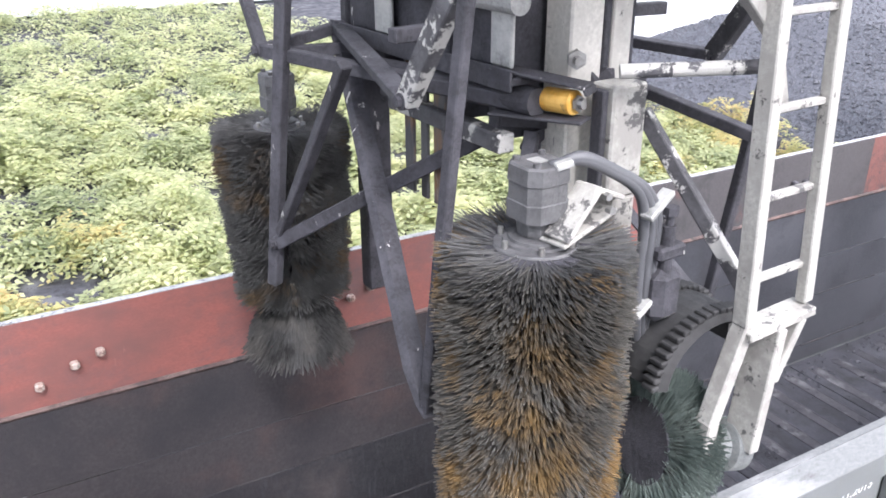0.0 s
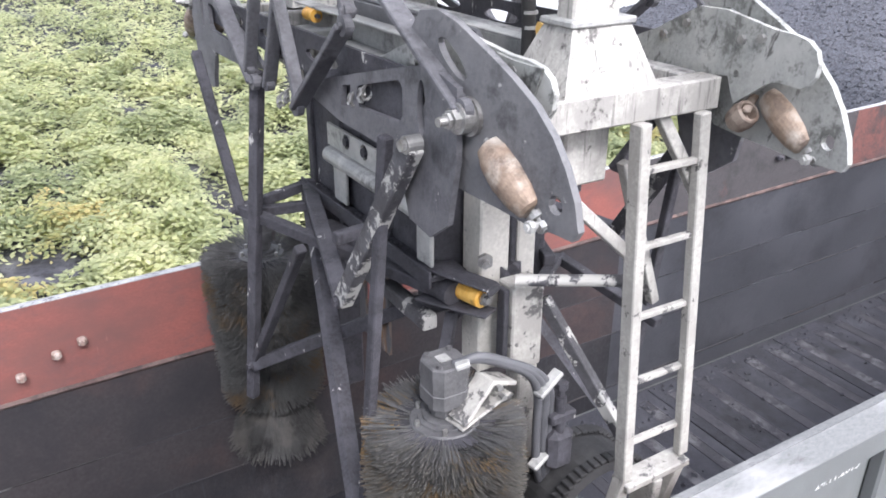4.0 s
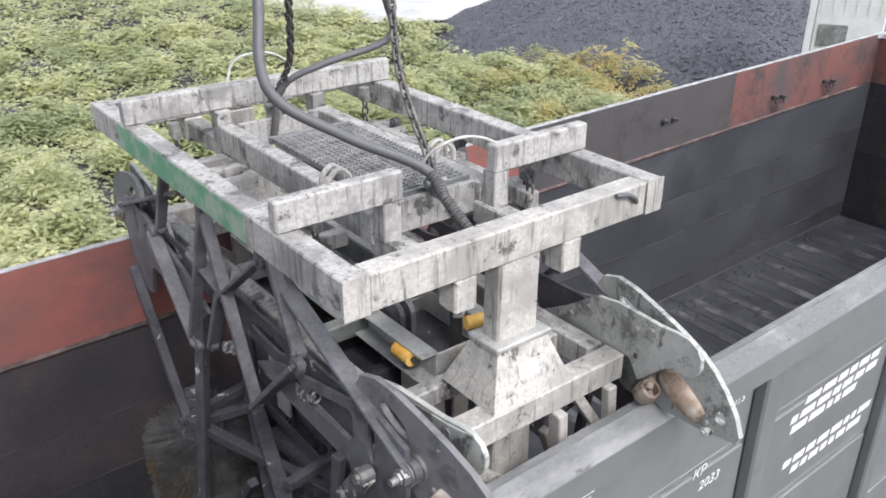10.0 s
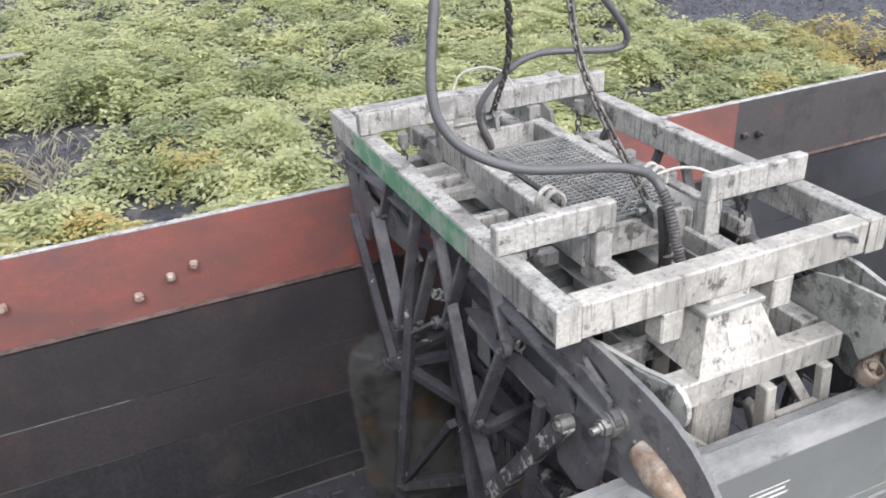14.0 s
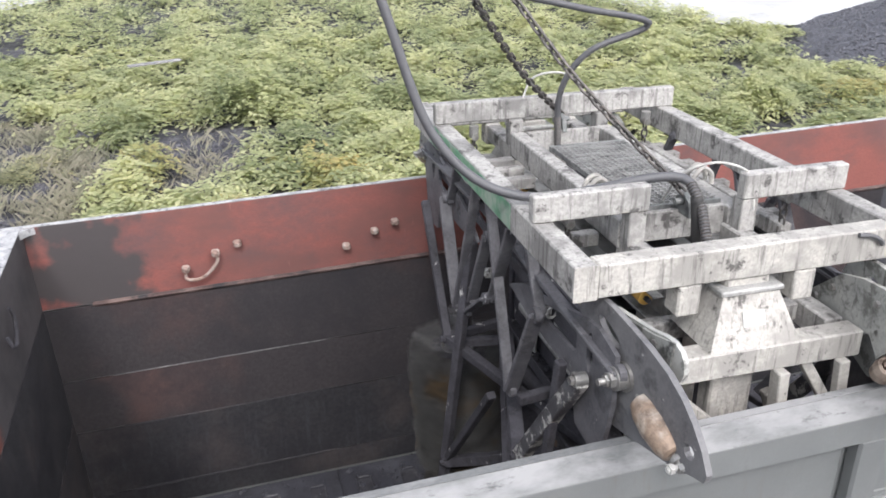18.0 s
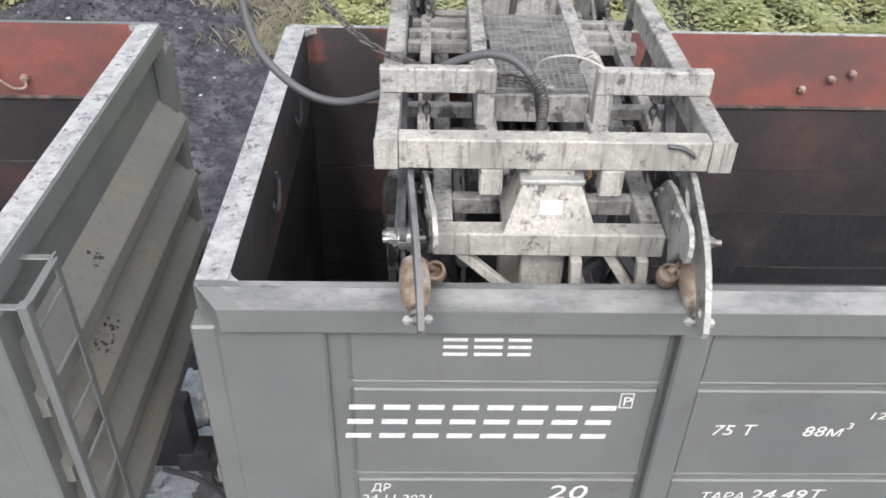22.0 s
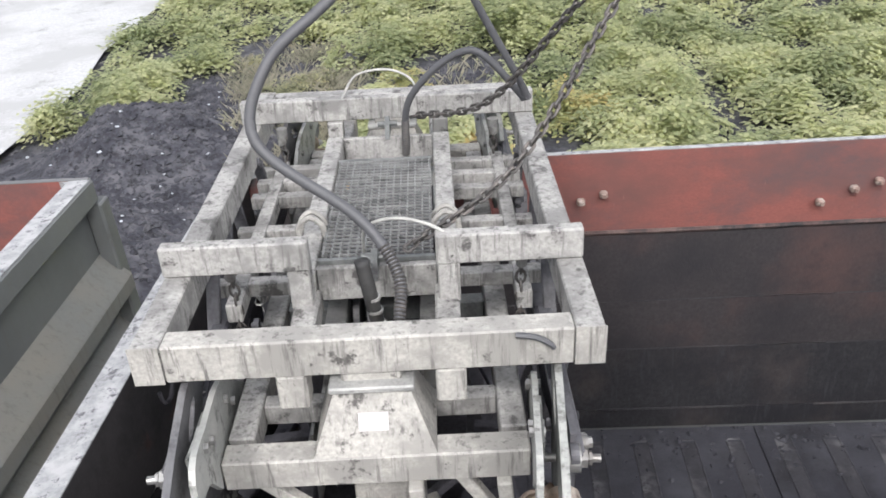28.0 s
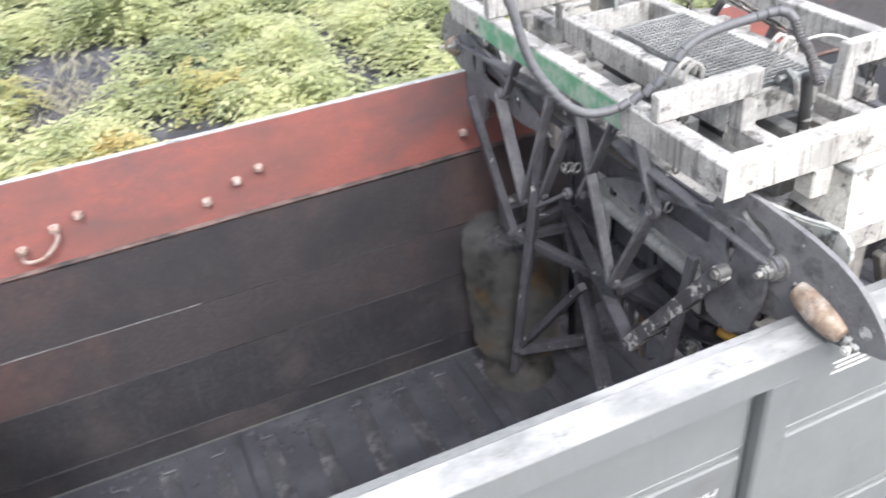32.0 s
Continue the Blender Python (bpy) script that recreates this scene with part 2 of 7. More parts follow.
DUSTY_OUT = material("dust_filmed_grey_paint", (0.19, 0.197, 0.19), 0.7, 0, (0.225, 0.215, 0.19), 1.6, 0.40, 0.66, (0.06, 0.058, 0.056), 3.2, 0.66, 0.74, 0.1, 80, grain=0.1, streak=(0.15, 0.145, 0.13), streak_low=0.52, streak_high=0.75)
DUSTY_LUG = material("dusty_rusted_bracket", (0.26, 0.18, 0.15), 0.8, 0, (0.36, 0.31, 0.28), 20, 0.45, 0.6, (0.12, 0.07, 0.06), 12, 0.55, 0.65, 0.2, 60)
PAINT = material("white_stencil_paint", (0.74, 0.75, 0.74), 0.6, 0, (0.5, 0.5, 0.5), 25, 0.5, 0.75, None, bump=0.05)
GREEN_P = material("green_paint_patch", (0.10, 0.28, 0.17), 0.5, 0, (0.28, 0.36, 0.30), 9, 0.45, 0.62, (0.06, 0.07, 0.06), 7, 0.6, 0.7, 0.1, 60)
SOIL = material("coal_soil", (0.050, 0.051, 0.063), 0.95, 0, (0.112, 0.113, 0.126), 2.2, 0.44, 0.62, (0.026, 0.026, 0.030), 6, 0.53, 0.62, 1.0, 9, grain=0.45, gloss=0.25)
HEAP_M = material("coal_heap", (0.066, 0.070, 0.085), 0.65, 0, (0.115, 0.12, 0.143), 14, 0.42, 0.6, (0.03, 0.03, 0.036), 25, 0.5, 0.6, 1.0, 30, grain=0.5)
ROAD_M = material("pale_concrete", (0.50, 0.51, 0.52), 0.8, 0, (0.39, 0.395, 0.40), 0.35, 0.44, 0.58, (0.28, 0.28, 0.28), 0.9, 0.57, 0.68, 0.1, 12)
BALLAST = material("grey_ballast", (0.23, 0.23, 0.235), 0.9, 0, (0.34, 0.34, 0.36), 6, 0.45, 0.6, (0.10, 0.10, 0.10), 3, 0.5, 0.62, 0.8, 20)
BALLAST_PALE = material("pale_stone", (0.42, 0.42, 0.40), 0.85, 0, (0.30, 0.30, 0.29), 3, 0.4, 0.65, (0.18, 0.18, 0.17), 5, 0.55, 0.7, 0.5, 20)
HUT_M = material("weathered_white_cladding", (0.62, 0.64, 0.64), 0.6, 0, (0.52, 0.53, 0.53), 3, 0.4, 0.65, (0.22, 0.20, 0.18), 2.5, 0.62, 0.75, 0.05, 50)
LITTER = material("pale_plastic_film", (0.50, 0.54, 0.58), 0.35, 0, (0.36, 0.40, 0.45), 6, 0.45, 0.62, (0.14, 0.14, 0.14), 9, 0.60, 0.7, 0.3, 30)
BRISTLE_TOP = material("grey_steel_bristle", (0.17, 0.17, 0.17), 0.5, 0.3, (0.10, 0.10, 0.10), 6.0, 0.45, 0.62, (0.055, 0.055, 0.055), 9, 0.52, 0.64, 0.0, 60, grain=0.3)
BRISTLE = material("steel_bristle", (0.165, 0.16, 0.148), 0.5, 0.3, (0.265, 0.178, 0.082), 4.0, 0.47, 0.62, (0.075, 0.073, 0.068), 9, 0.54, 0.64, 0.0, 60, grain=0.3)
BRISTLE_D = material("dark_steel_bristle", (0.115, 0.116, 0.115), 0.6, 0.2, (0.135, 0.098, 0.060), 4.0, 0.52, 0.64, (0.05, 0.05, 0.05), 5, 0.52, 0.62, 0.0, 60, grain=0.3)
BRISTLE_G = material("green_grey_bristle", (0.14, 0.175, 0.16), 0.6, 0.1, (0.28, 0.33, 0.30), 6.0, 0.5, 0.62, (0.05, 0.06, 0.055), 6, 0.54, 0.64, 0.0, 60)
TYRE = material("black_tyre_rubber", (0.025, 0.025, 0.026), 0.7, 0, (0.05, 0.05, 0.05), 6, 0.5, 0.7, None, bump=0.3)


def leaf_material(name, colours, trans=0.5):
    m = bpy.data.materials.new(name)
    m.use_nodes = True
    nt, b = m.node_tree, m.node_tree.nodes["Principled BSDF"]
    n, link = nt.nodes.new, nt.links.new
    tc, big, geo = n("ShaderNodeTexCoord"), n("ShaderNodeTexNoise"), n("ShaderNodeNewGeometry")
    big.inputs["Scale"].default_value, big.inputs["Detail"].default_value = 0.55, 4
    link(tc.outputs["Object"], big.inputs["Vector"])
    add = n("ShaderNodeMath")
    add.operation = "MULTIPLY_ADD"
    add.inputs[1].default_value = 0.30
    link(geo.outputs["Random Per Island"], add.inputs[0])
    link(big.outputs["Fac"], add.inputs[2])
    cr = n("ShaderNodeValToRGB")
    el = cr.color_ramp.elements
    el[0].position, el[0].color = 0.40, (*colours[0], 1)
    el[1].position, el[1].color = 0.95, (*colours[-1], 1)
    for i, c in enumerate(colours[1:-1]):
        e = el.new(0.40 + 0.55 * (i + 1) / (len(colours) - 1))
        e.color = (*c, 1)
    link(add.outputs[0], cr.inputs["Fac"])
    link(cr.outputs["Color"], b.inputs["Base Color"])
    b.inputs["Roughness"].default_value = 0.55
    tr, mx = n("ShaderNodeBsdfTranslucent"), n("ShaderNodeMixShader")
    link(cr.outputs["Color"], tr.inputs["Color"])
    mx.inputs[0].default_value = trans
    link(b.outputs[0], mx.inputs[1])
    link(tr.outputs[0], mx.inputs[2])
    link(mx.outputs[0], nt.nodes["Material Output"].inputs["Surface"])
    return m


LEAF = leaf_material("shrub_leaf", [(0.26, 0.305, 0.17), (0.44, 0.48, 0.28), (0.60, 0.62, 0.37), (0.70, 0.69, 0.44)], 0.58)
LEAF_Y = leaf_material("yellowing_leaf", [(0.26, 0.30, 0.14), (0.43, 0.43, 0.20), (0.56, 0.48, 0.22), (0.56, 0.39, 0.17)])
WEED = leaf_material("dusty_weed_leaf", [(0.17, 0.19, 0.12), (0.30, 0.31, 0.19), (0.42, 0.41, 0.24), (0.46, 0.40, 0.22)], 0.4)
DRY = leaf_material("dry_grass_blade", [(0.16, 0.165, 0.12), (0.26, 0.255, 0.195), (0.36, 0.335, 0.265), (0.27, 0.29, 0.19)], 0.2)


# ---- mesh helpers ----
def mesh_object(name, bm, mat, parent=None, smooth=False):
    me = bpy.data.meshes.new(name)
    bm.normal_update()
    bm.to_mesh(me)
    bm.free()
    for m in mat if isinstance(mat, (list, tuple)) else [mat]:
        me.materials.append(m)
    if smooth:
        for p in me.polygons:
            p.use_smooth = True
    ob = new(name, me)
    ob.parent = parent
    return ob


def part(name, bm, mat, parent, label="", smooth=False):
    ob = mesh_object(name, bm, mat, parent, smooth)
    if label:
        tagged(ob, label)
    return ob


def thing(name, label, category, group="", kind="", at=None):
    ob = new(name)
    ob.empty_display_size = 0.2
    if at is not None:
        ob.matrix_basis = at
    return tagged(ob, label, category, group, kind)


def box(bm, x0, x1, y0, y1, z0, z1, bevel=0.0, m=None):
    r = bmesh.ops.create_cube(bm, size=1.0)
    v = r["verts"]
    bmesh.ops.scale(bm, vec=(x1 - x0, y1 - y0, z1 - z0), verts=v)
    bmesh.ops.translate(bm, vec=((x0 + x1) / 2, (y0 + y1) / 2, (z0 + z1) / 2), verts=v)
    if bevel:
        e = list({e for w in v for e in w.link_edges})
        b = bmesh.ops.bevel(bm, geom=e, offset=bevel, segments=1, profile=0.5, affect="EDGES")
        v = list({w for f in b["faces"] for w in f.verts} | {w for w in v if w.is_valid})
    if m is not None:
        bmesh.ops.transform(bm, matrix=m, verts=[w for w in v if w.is_valid])
    return bm


def new_box(x0, x1, y0, y1, z0, z1, bevel=0.006):
    return box(bmesh.new(), x0, x1, y0, y1, z0, z1, bevel)


def bar(bm, p, q, w, h, bevel=0.004, up=(0, 0, 1)):
    """A square bar from p to q."""
    p, q = Vector(p), Vector(q)
    d = q - p
    z = d.normalized()
    x = Vector(up).cross(z)
    if x.length < 1e-3:
        x = Vector((1, 0, 0)).cross(z)
        if x.length < 1e-3:
            x = Vector((0, 1, 0)).cross(z)
    x.normalize()
    y = z.cross(x)
    m = Matrix(((x.x, y.x, z.x, 0), (x.y, y.y, z.y, 0), (x.z, y.z, z.z, 0), (0, 0, 0, 1)))
    m.translation = (p + q) / 2
    return box(bm, -w / 2, w / 2, -h / 2, h / 2, -d.length / 2, d.length / 2, bevel, m)


def cyl(bm, p, q, r0, r1=None, n=20, caps=True):
    p, q = Vector(p), Vector(q)
    d = q - p
    m = Matrix.Translation((p + q) / 2) @ d.to_track_quat("Z", "Y").to_matrix().to_4x4()
    bmesh.ops.create_cone(bm, cap_ends=caps, segments=n, radius1=r0, radius2=r0 if r1 is None else r1, depth=d.length, matrix=m)
    return bm


def lathe(bm, p, q, profile, n=24):
    """A turned body along p-q: profile of (share of the length, radius)."""
    p, q = Vector(p), Vector(q)
    d = q - p
    rot = d.to_track_quat("Z", "Y").to_matrix()
    rings = []
    for s, r in profile:
        c = p + d * s
        rings.append([bm.verts.new(c + rot @ Vector((r * math.cos(2 * math.pi * k / n), r * math.sin(2 * math.pi * k / n), 0))) for k in range(n)])
    for a, b in zip(rings, rings[1:]):
        for k in range(n):
            bm.faces.new((a[k], a[(k + 1) % n], b[(k + 1) % n], b[k]))
    bm.faces.new(rings[0][::-1])
    bm.faces.new(rings[-1])
    return bm


def tube(bm, pts, r, n=8):
    pts = [Vector(p) for p in pts]
    rings = []
    for i, p in enumerate(pts):
        d = (pts[min(i + 1, len(pts) - 1)] - pts[max(i - 1, 0)]).normalized()
        rot = d.to_track_quat("Z", "Y").to_matrix()
        rings.append([bm.verts.new(p + rot @ Vector((r * math.cos(2 * math.pi * k / n), r * math.sin(2 * math.pi * k / n), 0))) for k in range(n)])
    for a, b in zip(rings, rings[1:]):
        best = min(range(n), key=lambda s: (a[0].co - b[s].co).length)
        for k in range(n):
            bm.faces.new((a[k], a[(k + 1) % n], b[(k + 1 + best) % n], b[(k + best) % n]))
    bm.faces.new(rings[0][::-1])
    bm.faces.new(rings[-1])
    return bm


def plate_yz(bm, outline, x0, x1, holes=()):
    """A flat plate in the y-z plane between x0 and x1, with holes given as outlines."""
    def ring(pts, x):
        return [bm.verts.new((x, y, z)) for y, z in pts]
    loops = [outline, *holes]
    sides = []
    for x in (x0, x1):
        edges = []
        vs_all = []
        for lp in loops:
            vs = ring(lp, x)
            vs_all.append(vs)
            edges += [bm.edges.new((vs[i], vs[(i + 1) % len(vs)])) for i in range(len(vs))]
        bmesh.ops.triangle_fill(bm, use_beauty=True, use_dissolve=False, edges=edges)
        sides.append(vs_all)
    for a, b in zip(*sides):
        for i in range(len(a)):
            j = (i + 1) % len(a)
            bm.faces.new((a[i], a[j], b[j], b[i]))
    bmesh.ops.recalc_face_normals(bm, faces=bm.faces)
    return bm


def oval(cy, cz, ry, rz, n=14, tilt=0.0):
    c, s = math.cos(tilt), math.sin(tilt)
    return [(cy + ry * math.cos(a) * c - rz * math.sin(a) * s, cz + ry * math.cos(a) * s + rz * math.sin(a) * c)
            for a in [2 * math.pi * k / n for k in range(n)]]


def smooth_curve(pts, per=6):
    """A Catmull-Rom curve through the points."""
    p = [Vector(v) for v in pts]
    p = [p[0] * 2 - p[1], *p, p[-1] * 2 - p[-2]]
    out = []
    for a, b, c, d in zip(p, p[1:], p[2:], p[3:]):
        for k in range(per):
            t = k / per
            out.append(0.5 * (2 * b + (c - a) * t + (2 * a - 5 * b + 4 * c - d) * t * t + (3 * b - a - 3 * c + d) * t ** 3))
    return out + [p[-2]]


def text_mesh(body, size, mat, parent, m, width=None, name="lettering", shear=0.0):
    """Stencilled writing, as a thin mesh."""
    cu = bpy.data.curves.new(name, "FONT")
    cu.body, cu.size, cu.extrude, cu.shear = body, size, 0.0006, shear
    cu.resolution_u = 2
    tmp = bpy.data.objects.new(name, cu)
    scene.collection.objects.link(tmp)
    me = bpy.data.meshes.new_from_object(tmp.evaluated_get(bpy.context.evaluated_depsgraph_get()))
    bpy.data.objects.remove(tmp)
    bpy.data.curves.remove(cu)
    me.materials.clear()
    me.materials.append(mat)
    ob = new(name, me)
    ob.parent = parent
    if width and len(me.vertices):
        xs = [v.co.x for v in me.vertices]
        k = width / max(1e-6, max(xs) - min(xs))
        for v in me.vertices:
            v.co.x = (v.co.x - min(xs)) * k
    ob.matrix_basis = m
    return ob

# ---- ground and distance ----
TOP, FLOOR_Z, IN_Y, LENGTH = 3.95, 1.64, 1.44, 12.12


def ground_height(x, y):
    """Flat by the track, with low coal-dirt mounds beyond the wagons' gap."""
    h = 0.06 * noise.noise((x * 0.5, y * 0.5, 0)) + 0.03 * noise.noise((x * 2, y * 2, 3))
    rough = 0.0
    for cx, cy, r, k in ((-5.0, 11.0, 2.9, 0.95), (-4.4, 7.0, 2.6, 0.55), (-2.5, 13.5, 2.6, 0.35), (1.5, 12.4, 1.5, 0.12)):
        d = math.hypot(x - cx, y - cy) / r
        if d < 1:
            h += k * (0.5 + 0.5 * math.cos(math.pi * d)) * (1 + 0.35 * noise.noise((x * 1.3, y * 1.3, 7)))
            rough = max(rough, 1 - d)
    h += rough * (0.07 * noise.noise((x * 3.1, y * 3.1, 5)) + 0.05 * noise.noise((x * 6.5, y * 6.5, 9)))
    return h if abs(y) > 2.2 else h * 0.3


def grid_sheet(name, xs, ys, height, mat):
    me = bpy.data.meshes.new(name)
    verts = [(x, y, height(x, y)) for y in ys for x in xs]
    w = len(xs)
    faces = [(j * w + i, j * w + i + 1, (j + 1) * w + i + 1, (j + 1) * w + i) for j in range(len(ys) - 1) for i in range(w - 1)]
    me.from_pydata(verts, [], faces)
    me.materials.append(mat)
    for p in me.polygons:
        p.use_smooth = True
    return new(name, me)


xs = [-900, -400, -150, -60, -30, -20] + [-14 + 0.25 * i for i in range(24)] + [-8 + 0.12 * i for i in range(76)] + [1.2 + 0.25 * i for i in range(34)] + [12, 16, 22, 30, 60, 150, 400, 900]
ys = [-900, -300, -100, -40, -15, -8, -5, -3] + [-2 + 0.25 * i for i in range(22)] + [3.5 + 0.12 * i for i in range(101)] + [16, 19, 24, 30, 40, 60, 120, 300, 900]
tagged(grid_sheet("ground", xs, ys, ground_height, SOIL), "dark coal-stained soil ground beside the track", "ground", kind="structure")

# A pale concrete yard lies behind the shrubs.
bm = bmesh.new()
for pts in ([(-70, 4), (-8.2, 4), (-8.1, 11), (-8.1, 15), (-8.7, 18), (-8.8, 22), (-8.3, 29), (-7.6, 34), (-2.0, 42), (60, 43), (90, 90), (-90, 90)],):
    bm.faces.new([bm.verts.new((x, y, 0.13)) for x, y in pts])
tagged(mesh_object("pavement", bm, ROAD_M), "pale concrete yard behind the shrubs", "pavement", kind="structure")
bm = bmesh.new()
bm.faces.new([bm.verts.new((x, y, 0.10)) for x, y in ((18.5, 21.5), (21, 20.5), (60, 20), (60, 45), (24, 45), (16, 30))])
tagged(mesh_object("pavement_far", bm, ROAD_M), "pale dusty yard beside the coal heap", "pavement", kind="structure")


def heap_height(x, y):
    along_ = min(1.0, max(0.0, ((x - 24.8) * 35.2 + (y - 16.5) * -2.5) / (35.2 ** 2 + 2.5 ** 2)))
    d = math.hypot(x - 24.8 - 35.2 * along_, y - 16.5 + 2.5 * along_)
    edge = 6.2 + 9.0 * along_ + 0.4 * noise.noise((x * 0.2, y * 0.2, 1))
    near_ = min(1.0, max(0.0, (16.5 - y) / 6.0))
    d2 = math.hypot(x - 25.2 - 0.4 * near_, y - 16.5 + 6.0 * near_)
    h = max(-0.3, edge - d, 6.25 + 0.4 * noise.noise((x * 0.25, y * 0.25, 6)) - d2) * 0.37
    return h + 0.07 * noise.noise((x * 1.1, y * 1.1, 2)) + 0.04 * noise.noise((x * 5, y * 5, 5)) - 0.06


heap = grid_sheet("coal_heap", [17.5 + 0.2 * i for i in range(160)] + [50, 55, 60, 68, 76], [3 + 0.2 * i for i in range(125)], heap_height, HEAP_M)
tagged(heap, "large conical heap of black lump coal", "coal heap", kind="stuff")

# lumps on the heap's near slope
rng = random.Random(5)
verts, faces = [], []
for _ in range(30000):
    x, y = 18.4 + 20 * rng.random() ** 1.3, rng.uniform(7, 21)
    z, r = heap_height(x, y), 0.025 + 0.05 * rng.random() ** 2
    if z < 0.05:
        continue
    b = len(verts)
    for k in ((1, 0, 0), (-1, 0, 0), (0, 1, 0), (0, -1, 0), (0, 0, 1), (0, 0, -1)):
        verts.append((x + r * (k[0] + rng.uniform(-.3, .3)), y + r * (k[1] + rng.uniform(-.3, .3)), z + r * (k[2] * 0.8 + rng.uniform(-.2, .2))))
    faces += [(b + i, b + j, b + k) for i, j, k in ((0, 2, 4), (2, 1, 4), (1, 3, 4), (3, 0, 4), (2, 0, 5), (1, 2, 5), (3, 1, 5), (0, 3, 5))]
me = bpy.data.meshes.new("coal_lumps")
me.from_pydata(verts, [], faces)
me.materials.append(HEAP_M)
tagged(new("coal_lumps", me), "loose black coal lumps lying on the heap", "coal", kind="stuff")

# The white site hut by the heap.
hut = thing("site_hut", "small weathered white steel hut beside the coal heap", "hut", at=pose(19.75, 5.75, 0, 0, 0, -62))
part("wall", new_box(-0.6, 0.72, -0.7, 0.7, 0.15, 5.4, 0.03), HUT_M, hut)
bm = bmesh.new()
for k in range(6):
    box(bm, -0.52 + k * 0.22, -0.49 + k * 0.22, -0.715, -0.70, 2.75, 5.3)
part("cladding_rib", bm, HUT_M, hut)
part("roof", new_box(-0.85, 0.85, -0.85, 0.85, 5.4, 5.52, 0.02), GREY_PLATE, hut, "grey flat sheet roof")
part("corner_post", new_box(-0.74, -0.61, -0.78, -0.66, 0.1, 5.4), HUT_M, hut)
part("window", new_box(-0.5, 0.05, -0.74, -0.70, 2.05, 2.5), GREY_PLATE, hut, "small dark framed window")
part("base_beam", new_box(-0.6, 0.72, -0.7, 0.7, 0.0, 0.15), COAL_METAL, hut)

# ---- the track ----
bm = bmesh.new()
for i in range(90):
    box(bm, -30 + i * 0.55, -29.75 + i * 0.55, -1.35, 1.35, -0.05, 0.07)
tagged(mesh_object("sleepers", bm, BALLAST), "grey concrete sleepers under the rails", "sleeper", kind="stuff")
for s, nm in ((-0.76, "rail_1"), (0.76, "rail_2")):
    bm = bmesh.new()
    box(bm, -60, 60, s - 0.036, s + 0.036, 0.18, 0.22, 0.008)
    box(bm, -60, 60, s - 0.01, s + 0.01, 0.09, 0.18)
    box(bm, -60, 60, s - 0.07, s + 0.07, 0.07, 0.09)
    tagged(mesh_object(nm, bm, GREY_PLATE), "worn steel railway rail", "rail", kind="structure")
tagged(grid_sheet("ballast", [-30 + 0.3 * i for i in range(200)], [-2.1 + 0.2 * i for i in range(22)],
                  lambda x, y: 0.045 + 0.03 * noise.noise((x * 5, y * 5, 0)) - max(0, abs(y) - 1.6) * 0.15, BALLAST),
       "grey crushed-stone track ballast", "ballast", kind="structure")


# ---- the open wagons ----
RIBS = [2.07, 3.62, 5.33, 6.79, 8.50, 10.05]


